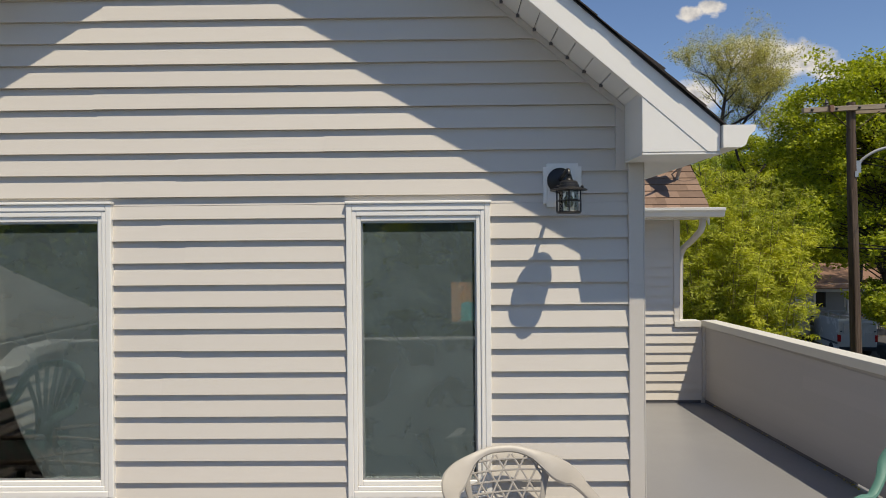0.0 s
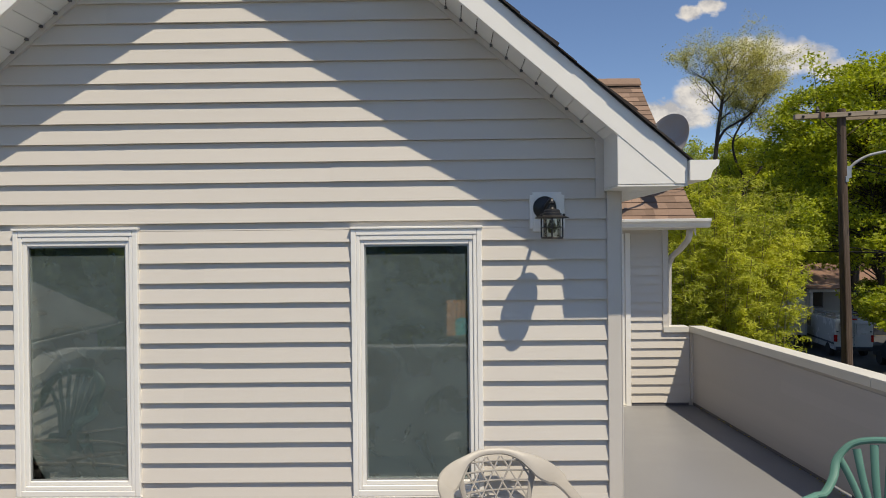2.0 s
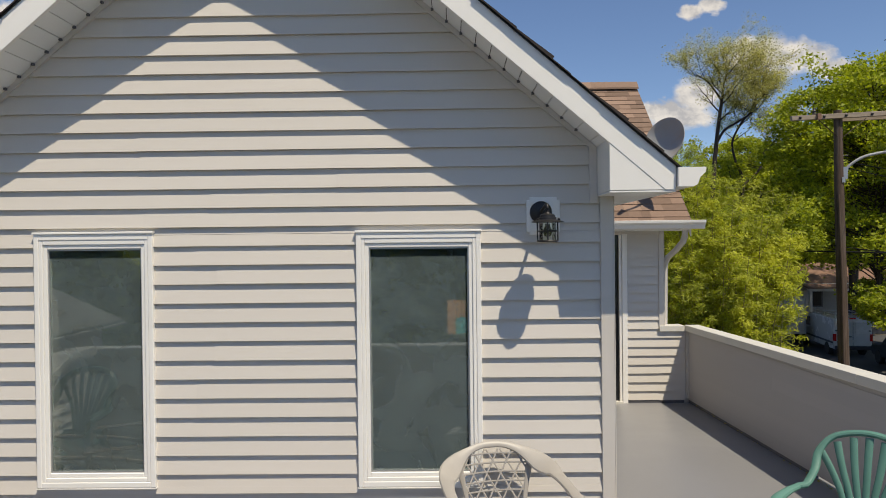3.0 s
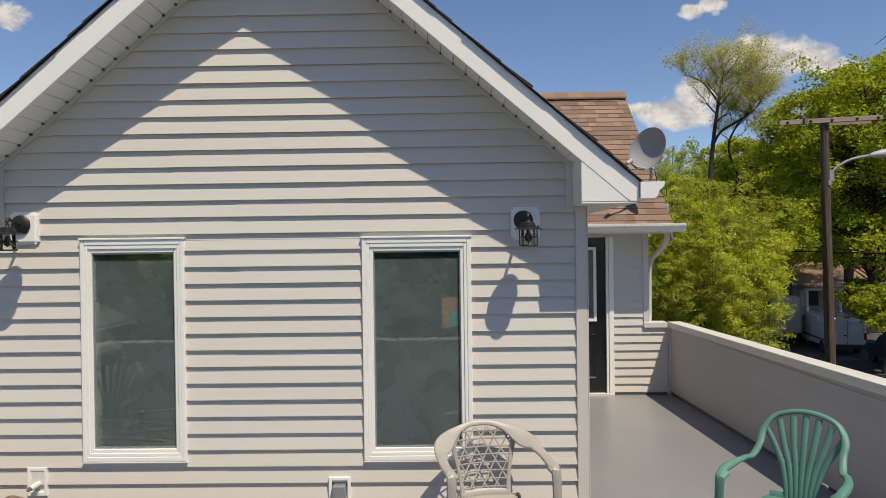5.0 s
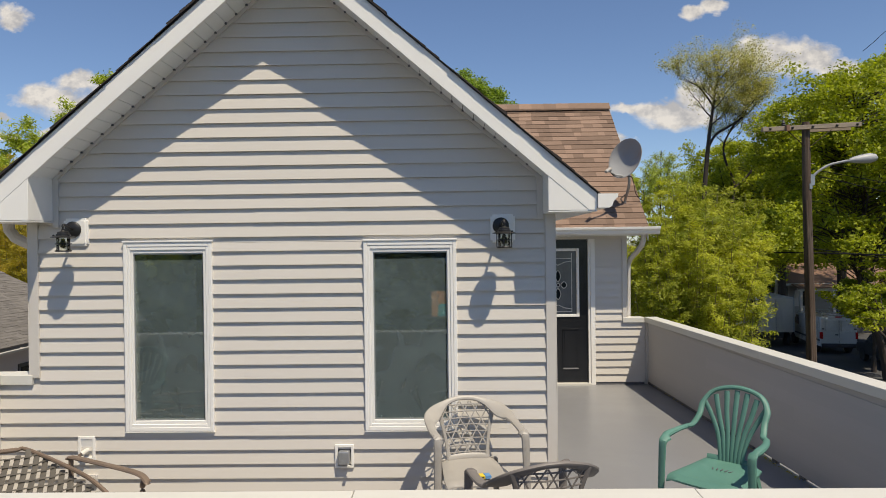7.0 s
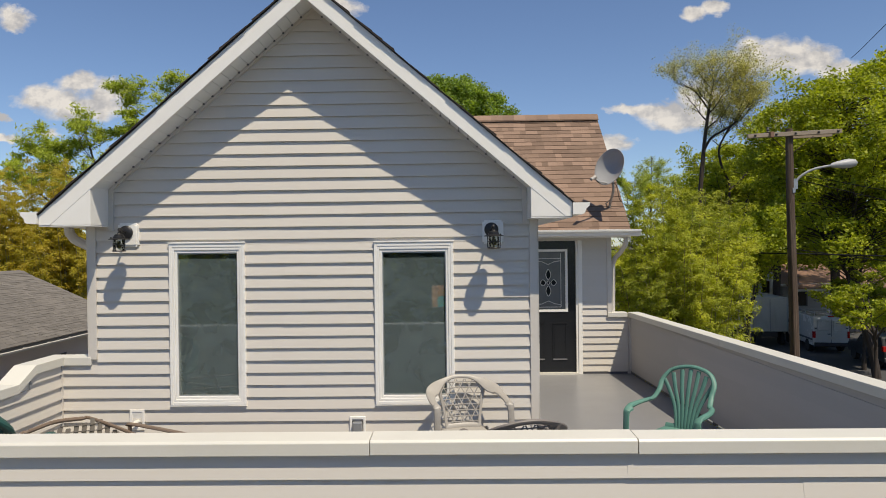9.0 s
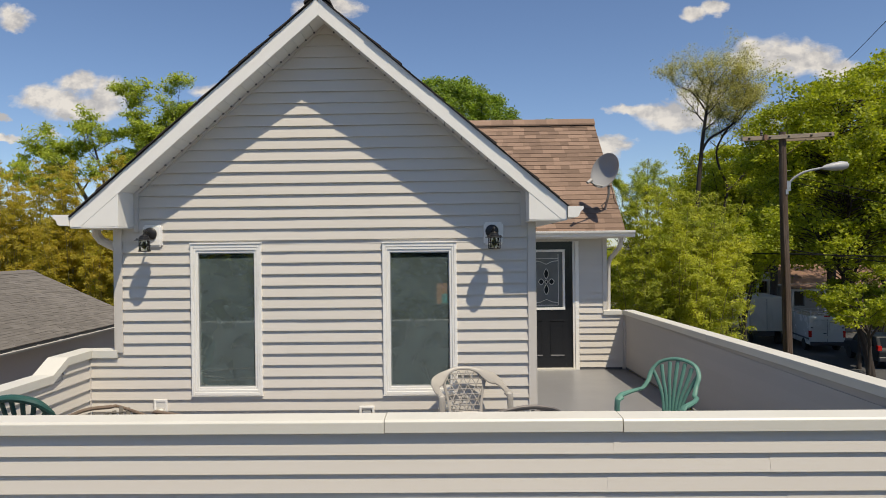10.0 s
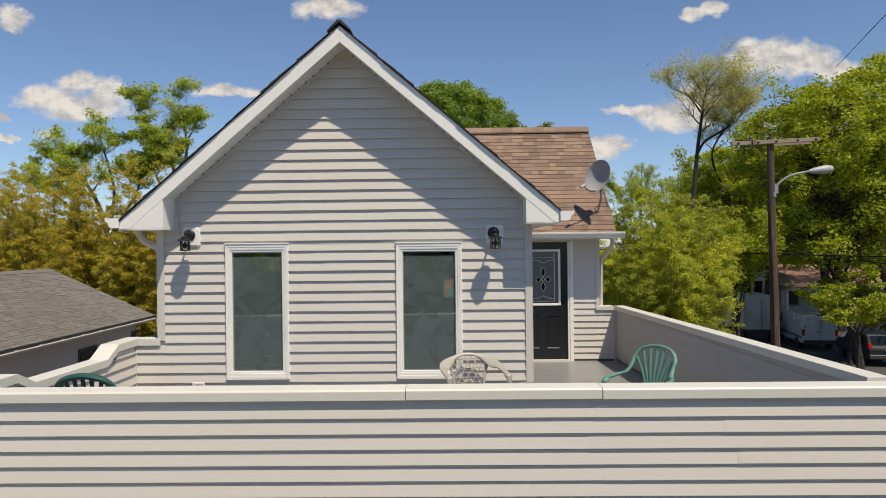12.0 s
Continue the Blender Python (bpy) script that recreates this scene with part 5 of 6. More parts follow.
def stem_tree(name, x, y, stems, leaf_mat, bark, label, count, leaf, reach, sigma, seed=1, group="", slim=0.5, lift=0.3, side=0.9, low=0.45, droop=0.2, taper=0.0):
    """A tree on a few drawn stems, lists of (x, y, z, radius): limbs fork off their upper lengths into fine twigs that carry the leaves."""
    rng, rs = random.Random(seed), np.random.RandomState(seed)
    t = root(name, pose(x, y, GROUND), label, "tree", group)
    gusts = random.Random(seed + 1)
    wood, ends, weights = Shape(), [], []

    def twig(p, d, length, r, level):
        path = [p]
        for _ in range(4):
            d = (d + Vector((rng.gauss(0, 0.16), rng.gauss(0, 0.16), rng.gauss(0.05, 0.10)))).normalized()
            path.append(path[-1] + d * length / 4)
        wood.tube(path, [r * (1 - 0.17 * k) for k in range(5)], 6 if level > 1 else 4)
        if level == 0:
            ends.extend(tuple(q) for q in path[1:])
            weights.extend([length ** 2 if taper else 0.08 + gusts.random() ** 2] * 4)
            return
        for k in range(4 if level > 1 else 5):
            a = rng.uniform(0, 6.283)
            nd = (d * 0.9 + Vector((math.cos(a), math.sin(a), lift)) * side * rng.uniform(0.6, 1.2)).normalized()
            twig(path[rng.choice((1, 2, 3, 4, 4))], nd, length * rng.uniform(0.5, 0.72), max(r * 0.5, 0.006), level - 1)

    for stem in stems:
        line = arc([q[:3] for q in stem], 5)
        rad = np.interp(np.linspace(0, 1, len(line)), np.linspace(0, 1, len(stem)), [q[3] for q in stem])
        wood.tube(line, list(rad), 9)
        n = max(5, int(len(line) * (1 - low)))
        for k in range(n):
            i = min(len(line) - 1, int(len(line) * (low + (1 - low) * (k + 0.6) / n)))
            a = 2.4 * k + rng.uniform(-0.5, 0.5)
            up = (line[i] - line[i - 1]).normalized()
            d = (up * 0.55 + Vector((math.cos(a), math.sin(a), lift)) * side).normalized() if k < n - 1 else up
            twig(line[i], d, reach * rng.uniform(0.65, 1.05) * (1 - taper * (k + 1) / n), rad[i] * 0.55, 2)
    part("trunk", wood, bark, t)
    e, w = np.array(ends), np.array(weights)
    c = e[rs.choice(len(e), count, p=w / w.sum())] + rs.normal(size=(count, 3)) * np.array(sigma)
    leaves("crown", c, rs.uniform(0.6, 1.3, count) * leaf, leaf_mat, t, "", slim, droop, seed + 7)
    return t


def bamboo(name, x, y, rx, ry, height, leaf_mat, label, canes=60, count=60000, leaf=0.055, seed=1, group="", slim=0.17):
    """A thicket of arching canes; side branches leave each cane at its nodes and carry tufts of narrow leaves."""
    rng = random.Random(seed)
    rs = np.random.RandomState(seed)
    t = root(name, pose(x, y, GROUND), label, "bamboo", group)
    wood, tufts = Shape(), []
    for k in range(canes):
        a, r = rng.uniform(0, 6.283), math.sqrt(rng.random())
        bx, by = rx * 0.78 * r * math.cos(a), ry * 0.78 * r * math.sin(a)
        h = height * (0.66 + 0.38 * rng.random() * (1.0 - 0.45 * r)) * (1.0 if r < 0.75 else 0.88)
        out = Vector((math.cos(a), math.sin(a), 0)) * rng.uniform(0.2, 1.0)
        path = arc([Vector((bx, by, 0)), Vector((bx, by, h * 0.4)) + out * 0.15, Vector((bx, by, h * 0.78)) + out * 0.5, Vector((bx, by, h)) + out], 6)
        wood.tube(path, [0.024 * (1 - 0.85 * i / len(path)) for i in range(len(path))], 5)
        nodes = 26
        for q in range(nodes):
            f = 0.16 + 0.84 * (q + rng.random() * 0.6) / nodes
            i = f * (len(path) - 1)
            lo = min(int(i), len(path) - 2)
            p = path[lo].lerp(path[lo + 1], i - lo)
            ang = q * 2.6 + rng.uniform(-0.6, 0.6)
            d = Vector((math.cos(ang), math.sin(ang), rng.uniform(0.1, 0.6)))
            size = (0.20 + 0.62 * (1.0 - 0.75 * f)) * rng.uniform(0.6, 1.25)
            tip = p + d * size + Vector((0, 0, -0.22 * size))
            wood.tube([p, p.lerp(tip, 0.5) + Vector((0, 0, 0.05 * size)), tip], [0.006, 0.005, 0.003], 3)
            for u in (0.35, 0.6, 0.8, 1.0):
                tufts.append(tuple(p.lerp(tip, u)))
    part("stem", wood, CANE, t)
    w = 0.1 + rs.random_sample(len(tufts)) ** 2
    e = np.array(tufts)[rs.choice(len(tufts), count, p=w / w.sum())]
    c = e + rs.normal(size=(count, 3)) * np.array([0.070, 0.070, 0.050])
    leaves("foliage", c, rs.uniform(0.6, 1.3, count) * leaf, leaf_mat, t, "", slim, 0.45, seed + 3)
    return t


# yellow-green bamboo beyond the corner of the house
bamboo("bamboo_thicket", 7.72, 13.2, 1.78, 1.8, 9.2, BAMBOO_LEAF, "yellow-green bamboo thicket behind the terrace", 76, 140000, 0.064, 3, "", 0.2)
stem_tree("young_tree", 7.14, 13.9, [[(0, 0, -0.1, 0.07), (0.02, 0, 4.0, 0.055), (-0.03, 0, 6.8, 0.032), (0.0, 0, 8.1, 0.018), (0.02, 0, 9.15, 0.006)]], YOUNG_LEAF, BARK, "slim feathery young tree rising out of the bamboo", 30000, 0.040, 1.7, (0.045, 0.040, 0.035), 71, "", 0.15, 0.5, 0.85, 0.38, taper=0.88)
# drier bamboo behind the grey-roofed house
for k, (bx, by, h) in enumerate(((-17.2, 19.5, 10.6), (-14.6, 19.0, 10.7), (-12.2, 18.6, 10.8), (-9.9, 18.8, 11.2), (-7.9, 19.4, 12.3), (-19.8, 20.5, 10.5))):
    bamboo("bamboo_thicket", bx, by, 2.0, 1.6, h, DRY_LEAF, "yellow-brown bamboo thicket behind the neighbouring house", 48, 68000, 0.064, 40 + k, "bamboo hedge", 0.25)

# trees along the street
tree("maple_tree", 23.2, 47.5, 14.6, 0.26, 4.8, MAPLE_LEAF, BARK_DARK, "green leafy tree behind the budding tree", 17000, 0.19, 1.1, 0.20, 3, 11, group="street trees", lift=0.0, shell=130, skirt=1.6)
tree("maple_tree", 15.5, 27.0, 8.0, 0.16, 2.6, MAPLE_LEAF, BARK_DARK, "leafy tree between the bamboo and the street", 9000, 0.15, 0.8, 0.30, 3, 61, group="street trees", lift=0.0)
tree("maple_tree", 22.0, 27.5, 14.8, 0.17, 4.4, MAPLE_LEAF, BARK_DARK, "tall broad-leaved tree in fresh green leaf", 21000, 0.17, 0.95, 0.30, 3, 12, lean=(-1.5, 0), group="street trees", lift=0.0, shell=210, skirt=1.22)
tree("maple_tree", 26.0, 31.5, 17.2, 0.28, 5.0, MAPLE_LEAF, BARK_DARK, "tall broad-leaved tree in fresh green leaf", 21000, 0.19, 1.1, 0.16, 3, 14, group="street trees", lift=0.0, shell=200, skirt=1.9)
tree("maple_tree", 22.6, 46.0, 12.0, 0.26, 4.6, MAPLE_LEAF, BARK_DARK, "broad-leaved tree beyond the street", 17000, 0.20, 1.2, 0.22, 3, 15, group="street trees", lift=0.0, shell=110, skirt=1.9)
tree("maple_tree", 31.5, 55.5, 14.0, 0.26, 5.6, MAPLE_LEAF, BARK_DARK, "broad-leaved tree beyond the street", 17000, 0.20, 1.2, 0.20, 3, 16, group="street trees", lift=0.0, shell=110, skirt=1.6)
tree("maple_tree", 19.3, 23.2, 5.4, 0.07, 3.0, MAPLE_LEAF, BARK_DARK, "low broad-leaved tree hanging over the parked cars", 2400, 0.15, 0.55, 0.46, 3, 19, group="street trees", lift=-0.1, spread=1.0, keep=0.24, flat=0.5)
tree("leafy_shrub", 29.2, 38.5, 2.9, 0.07, 2.0, MAPLE_LEAF, BARK_DARK, "dense leafy shrub before the porch", 7000, 0.14, 0.7, 0.10, 3, 83, lift=0.0, dome=40)
tree("maple_tree", 22.6, 29.6, 4.6, 0.10, 2.2, MAPLE_LEAF, BARK_DARK, "small bushy tree beside the parked cars", 9000, 0.13, 0.7, 0.42, 3, 37, group="street trees", lift=0.0)
tree("maple_tree", 24.0, 42.4, 13.0, 0.24, 5.0, MAPLE_LEAF, BARK_DARK, "spreading tree that shades the parked truck", 14000, 0.17, 0.9, 0.46, 3, 52, group="street trees", lift=0.0, shell=120, skirt=1.12)
tree("maple_tree", 27.6, 41.4, 13.6, 0.26, 5.6, MAPLE_LEAF, BARK_DARK, "spreading tree that shades the parked van", 11000, 0.17, 0.9, 0.44, 3, 53, group="street trees", lift=-0.05, shell=115, skirt=1.12)
stem_tree("budding_tree", 18.0, 40.5, [
    [(0, 0, -0.1, 0.25), (-0.05, 0, 5.0, 0.21), (0, 0, 9.1, 0.17), (0.34, 0, 13.2, 0.13), (0.72, 0, 16.0, 0.09), (0.85, 0, 16.9, 0.06), (1.1, 0, 17.7, 0.03)],
    [(0.30, 0, 13.0, 0.09), (0.8, -0.1, 13.9, 0.085), (1.6, -0.2, 14.4, 0.08), (2.36, -0.3, 14.9, 0.07), (2.9, -0.3, 15.7, 0.05), (3.3, -0.2, 16.8, 0.03)],
    [(0.0, 0.3, 5.5, 0.10), (1.6, 0.6, 8.0, 0.09), (2.28, 0.5, 10.4, 0.09), (1.70, 0.4, 12.0, 0.08), (1.52, 0.4, 13.2, 0.07), (2.0, 0.3, 14.3, 0.06), (2.7, 0.2, 15.3, 0.05), (3.2, 0.2, 16.7, 0.03)],
    [(2.28, 0.5, 10.4, 0.08), (3.39, 0.5, 11.5, 0.07), (3.6, 0.5, 12.5, 0.06), (4.27, 0.5, 13.2, 0.05), (5.0, 0.5, 14.2, 0.03)],
    [(0.72, 0, 15.8, 0.07), (0.3, 0.2, 16.6, 0.06), (-0.2, 0.2, 17.2, 0.05), (-0.7, 0.2, 17.5, 0.03)],
    [(0.75, 0, 16.0, 0.07), (1.5, 0.1, 16.9, 0.05), (2.1, 0.1, 17.6, 0.03)]],
    BUD_LEAF, BARK_DARK, "tall sparse tree with yellow-green buds and bare limbs", 40000, 0.056, 1.9, (0.22, 0.22, 0.18), 26, lift=0.16, side=0.95, low=0.55, droop=0.0)
tree("maple_tree", 1.2, 33.0, 16.3, 0.30, 4.5, DEEP_LEAF, BARK, "round-crowned green tree behind the house", 30000, 0.15, 0.75, 0.5, 3, 23, lift=0.1, dome=220)
stem_tree("walnut_tree", -16.4, 27.0, [
    [(0, 0, -0.1, 0.20), (-0.1, 0, 6.0, 0.16), (-0.5, 0, 8.6, 0.12), (-1.4, 0, 10.4, 0.07), (-2.4, 0.1, 11.4, 0.03)],
    [(-0.2, 0, 7.8, 0.11), (0.0, 0.3, 9.8, 0.08), (-0.6, 0.3, 12.3, 0.03)],
    [(-0.1, 0, 7.4, 0.11), (0.9, 0.2, 9.2, 0.07), (1.6, 0.2, 10.6, 0.03)],
    [(-0.4, 0, 7.8, 0.09), (-2.0, -0.2, 9.0, 0.06), (-3.0, -0.2, 9.8, 0.03)]],
    WALNUT_LEAF, BARK, "airy green tree with layered sprays of leaves", 21000, 0.088, 1.2, (0.17, 0.17, 0.08), 18, "trees behind the hedge", 0.36, 0.22, 1.05, 0.62)
stem_tree("walnut_tree", -13.0, 27.5, [
    [(0, 0, -0.1, 0.20), (0.1, 0, 7.0, 0.16), (-0.1, 0, 10.0, 0.12), (-0.8, 0, 12.0, 0.07), (-1.9, 0.1, 13.6, 0.03)],
    [(-0.1, 0, 9.5, 0.11), (0.2, 0.3, 11.8, 0.08), (0.1, 0.3, 13.6, 0.03)],
    [(0.0, 0, 8.4, 0.11), (1.6, 0.2, 10.2, 0.07), (3.2, 0.2, 11.6, 0.03)],
    [(-0.2, 0, 9.0, 0.09), (-1.0, -0.2, 10.2, 0.06), (-1.4, -0.2, 11.2, 0.03)]],
    WALNUT_LEAF, BARK, "airy green tree with layered sprays of leaves", 22000, 0.088, 1.2, (0.17, 0.17, 0.08), 29, "trees behind the hedge", 0.36, 0.22, 1.05, 0.62)

# far woods that close the view
rs = np.random.RandomState(77)
n = 60000
wx = rs.uniform(-75, 110, n)
wz = rs.beta(1.3, 1.3, n) * (6.0 + 1.8 * np.sin(wx * 0.33) + 1.2 * np.sin(wx * 0.83 + 1))
wy = 66 + rs.uniform(-3, 3, n) + 4 * np.sin(wx * 0.21)
tagged(leaves("far_woods", np.stack([wx, wy, wz + GROUND + 0.6], 1), rs.uniform(0.25, 0.5, n), MAPLE_LEAF, None, "", 0.7, 0.2, 5), "distant wood edge beyond the houses", "woods", kind="stuff")

# and a belt of trees on the other side, behind the terrace front, that the window panes mirror
wx = rs.uniform(-60, 60, n)
wz = rs.beta(1.2, 1.2, n) * (7.6 + 1.4 * np.sin(wx * 0.31 + 2) + 1.1 * np.sin(wx * 0.9))
wy = -34 + rs.uniform(-4, 4, n) + 3 * np.sin(wx * 0.17)
tagged(leaves("far_woods", np.stack([wx, wy, wz + GROUND + 0.2], 1), rs.uniform(0.3, 0.6, n), MAPLE_LEAF, None, "", 0.7, 0.2, 6), "belt of trees on the near side of the lot", "woods", kind="stuff")

# ---- neighbouring house with a grey gabled roof ----
nh = root("neighbour_house", pose(0, 0, GROUND), "neighbouring house with a grey shingle roof and stucco walls", "house")
RX, EX, RZ, EZ, NY = -11.0, -7.9, 1.50 - GROUND, 0.10 - GROUND, 12.7
part("wall", Shape().box(2 * RX - EX + 0.35, EX - 0.38, -14.0, NY - 0.35, 0, EZ - 0.02), STUCCO, nh, "grey stucco walls")
q = [(EX, EZ - 0.05), (EX, EZ), (RX, RZ), (2 * RX - EX, EZ), (2 * RX - EX, EZ - 0.05), (RX, RZ - 0.05)]
nroof = part("roof", Shape().prism(q, -14.4, NY), SHINGLE_GREY, nh, "weathered grey shingle roof")
part("eave_fascia", Shape().box(EX - 0.02, EX + 0.005, -14.4, NY, EZ - 0.12, EZ - 0.02), FAR_DARK, nh)
part("gutter", Shape().prism([(EX + 0.03, EZ - 0.115), (EX + 0.10, EZ - 0.115), (EX + 0.12, EZ - 0.070), (EX + 0.03, EZ - 0.070)], -14.4, NY), FAR_WHITE, nh, "thin white gutter")
for k in range(14):
    part("gutter_strap", Shape().box(EX - 0.02, EX + 0.115, NY - 0.6 - k * 0.85, NY - 0.57 - k * 0.85, EZ - 0.069, EZ - 0.060), FAR_WHITE, nh)
part("soffit", Shape().box(EX - 0.38, EX - 0.021, -14.4, NY - 0.02, EZ - 0.14, EZ - 0.12), STUCCO, nh)
for wy0, wy1, wz0, wz1 in ((9.2, 10.1, -0.92, -0.40), (12.0, 12.3, -0.6, -0.3), (4.6, 5.0, -1.3, -0.9)):
    w = part("window", Shape().box(EX - 0.40, EX - 0.36, wy0, wy1, wz0 - GROUND, wz1 - GROUND), FAR_DARK, nh, "small dark window")
    part("pane", Shape().box(EX - 0.362, EX - 0.352, wy0 + 0.08, wy1 - 0.08, wz0 + 0.08 - GROUND, wz1 - 0.08 - GROUND), CAR_GLASS, w)
part("downspout", Shape().tube([(EX + 0.07, NY - 0.05, EZ - 0.11), (EX + 0.10, NY, EZ - 0.20), (EX + 0.42, NY + 0.04, EZ - 0.36), (EX + 0.46, NY + 0.05, EZ - 0.5)], 0.04, 8), FAR_WHITE, nh, "pale downspout elbow")
# rows of shingles on the slope that faces the terrace
run = math.hypot(EX - RX, RZ - EZ)
ang = math.atan2(RZ - EZ, EX - RX)
rng = random.Random(8)
nrows = 33
gmesh = {}
for L in (0.15, 0.21, 0.30):
    gmesh[L] = Shape().prism([(0, 0), (0, 0.013), (-0.22, 0.004), (-0.22, 0)], 0.001, L - 0.002).mesh("shingle")
rest = Shape()
for i in range(nrows):
    d = run - i * run / nrows + 0.02
    yy = NY + 0.02
    while yy > -4.0:
        L = rng.choice((0.15, 0.21, 0.30))
        mm = Matrix.Translation((RX + d * math.cos(ang), yy - L, RZ - d * math.sin(ang) + 0.002 + rng.choice((0, 0.003, 0.006)))) @ Matrix.Rotation(ang, 4, "Y")
        if yy > 11.0:
            part("shingle", gmesh[L], SHINGLE_GREY, nroof).matrix_basis = mm
        else:
            o = len(rest.v)
            rest.prism([(0, 0), (0, 0.013), (-0.22, 0.004), (-0.22, 0)], 0.001, L - 0.002, mm)
        yy -= L
tagged(part("shingle_field", rest, SHINGLE_GREY, nroof), kind="stuff")
part("ridge_cap", Shape().prism([(RX - 0.14, RZ - 0.05), (RX + 0.14, RZ - 0.05), (RX + 0.14, RZ - 0.03), (RX, RZ + 0.035), (RX - 0.14, RZ - 0.03)], -14.4, NY + 0.02), SHINGLE_GREY, nh)

# ---- utility pole with crossarm and street light ----
PX, PY = 10.97, 13.4
up_ = root("utility_pole", pose(PX, PY, GROUND), "weathered wooden utility pole with a crossarm and cables", "utility pole")
H = 5.34 - GROUND
pole = part("pole", Shape().tube([(0.16, 0, -0.2), (0.10, 0, H * 0.4), (0.02, 0, H * 0.8), (0.0, 0, H)], [0.145, 0.130, 0.112, 0.098], 14), POLE_WOOD, up_)
za = 5.18 - GROUND
tilt_m = Matrix.Translation((0, -0.13, za)) @ Matrix.Rotation(radians(-2.4), 4, "Y")
xarm = part("crossarm", Shape().box(-1.25, 1.42, -0.055, 0.055, -0.06, 0.06, tilt_m), ARM_WOOD, up_, "greyed timber crossarm", 0.008)
part("crossarm_back", Shape().box(0.15, 1.30, 0.25, 0.33, -0.10, 0.0, tilt_m), ARM_WOOD, up_)
for sx in (-1, 1):
    part("brace", Shape().tube([(sx * 0.62, -0.14, za - 0.06 - 0.02 * sx), (sx * 0.08, -0.11, za - 0.52)], 0.022, 6, 0.4), POLE_WOOD, up_)
for px in (-1.05, -0.45, 0.1, 0.75, 1.3):
    part("bolt", Shape().lathe([(0.035, 0), (0.035, 0.02), (0.015, 0.035)], 10, tilt_m @ Matrix.Translation((px, -0.056, 0)) @ Matrix.Rotation(radians(90), 4, "X")), BLACK_METAL, xarm)
part("insulator", Shape().lathe([(0.03, 0.0), (0.055, 0.03), (0.03, 0.06), (0.055, 0.09), (0.03, 0.12), (0.02, 0.18)], 12, tilt_m @ Matrix.Translation((-0.66, 0, 0.06))), FAR_DARK, xarm, "dark porcelain insulator")
part("cutout", Shape().box(-0.04, 0.05, -0.05, 0.05, 0.0, 0.16, tilt_m @ Matrix.Translation((-0.60, -0.08, -0.08))), FAR_ROOF, xarm)
part("pole_tag", Shape().box(0.03, 0.11, -0.125, -0.115, 3.50 - GROUND, 3.64 - GROUND), STEEL, up_)
part("riser_pipe", Shape().tube([(-0.06, -0.12, 3.2 - GROUND), (0.0, -0.13, 1.2 - GROUND), (0.09, -0.14, 0.2)], 0.03, 8), POLE_WOOD, up_)
part("step_rung", Shape().tube([(0.08, 0, 4.2 - GROUND), (0.24, 0, 4.2 - GROUND)], 0.012, 6), BLACK_METAL, up_)
sl = root("street_light", pose(PX, PY, 3.72), "grey cobra-head street light on a curved arm", "street lamp")
part("bracket", Shape().box(0.06, 0.20, -0.08, 0.08, -0.12, 0.18), STEEL, sl)
part("arm", Shape().tube(arc([(0.12, 0, 0.02), (0.28, -0.06, 0.24), (0.56, -0.15, 0.42), (0.90, -0.25, 0.50), (1.08, -0.28, 0.52)], 6), 0.035, 10), LAMP_GREY, sl)
head = Matrix.Translation((1.02, -0.27, 0.52)) @ Matrix.Rotation(radians(84), 4, "Y")
part("lamp_head", Shape().lathe([(0.045, 0.0), (0.085, 0.12), (0.12, 0.34), (0.135, 0.55), (0.10, 0.70), (0.03, 0.76)], 16, head), LAMP_GREY, sl, "grey lamp head")
part("photocell", Shape().lathe([(0.03, 0), (0.03, 0.07), (0.01, 0.08)], 10, Matrix.Translation((1.38, -0.27, 0.62))), FAR_DARK, sl)


def cable(points, r=0.012, label="overhead cable"):
    c = root("cable", pose(*points[0]), label, "cable", "overhead cables")
    p0 = Vector(points[0])
    part("wire", Shape().tube([Vector(p) - p0 for p in arc(points, 10)], r, 5), WIRE, c)


cable([(19.5, 25.1, 10.45), (18.1, 21.9, 10.0), (14.5, 13.9, 8.87), (11.0, 5.9, 7.75), (8.9, 1.1, 7.08)], 0.012, "black service cable slung from the pole")
cable([(PX + 0.1, PY, 4.05), (16.0, 13.6, 3.20), (22.0, 13.8, 2.75), (30.0, 14.0, 2.9)], 0.012, "thin black cable along the street")
cable([(PX + 0.1, PY, 3.9), (15.5, 12.6, 2.75), (22.0, 11.5, 1.9), (30.0, 10.2, 1.2)], 0.012, "thin black cable along the street")
cable([(PX + 0.1, PY, 1.75), (15.0, 13.5, 1.62), (21.0, 13.7, 1.60), (32.0, 14.0, 1.75)], 0.020, "thick black cable bundle along the street")
cable([(PX - 0.1, PY, 1.9), (15.0, 13.6, 1.35), (19.0, 13.6, 0.95), (28.0, 13.8, 0.3)], 0.014, "thin black cable along the street")
cable([(PX - 0.1, PY, 1.75), (7.0, 22.0, 1.9), (2.0, 33.0, 2.4)], 0.018, "thick black cable bundle along the street")


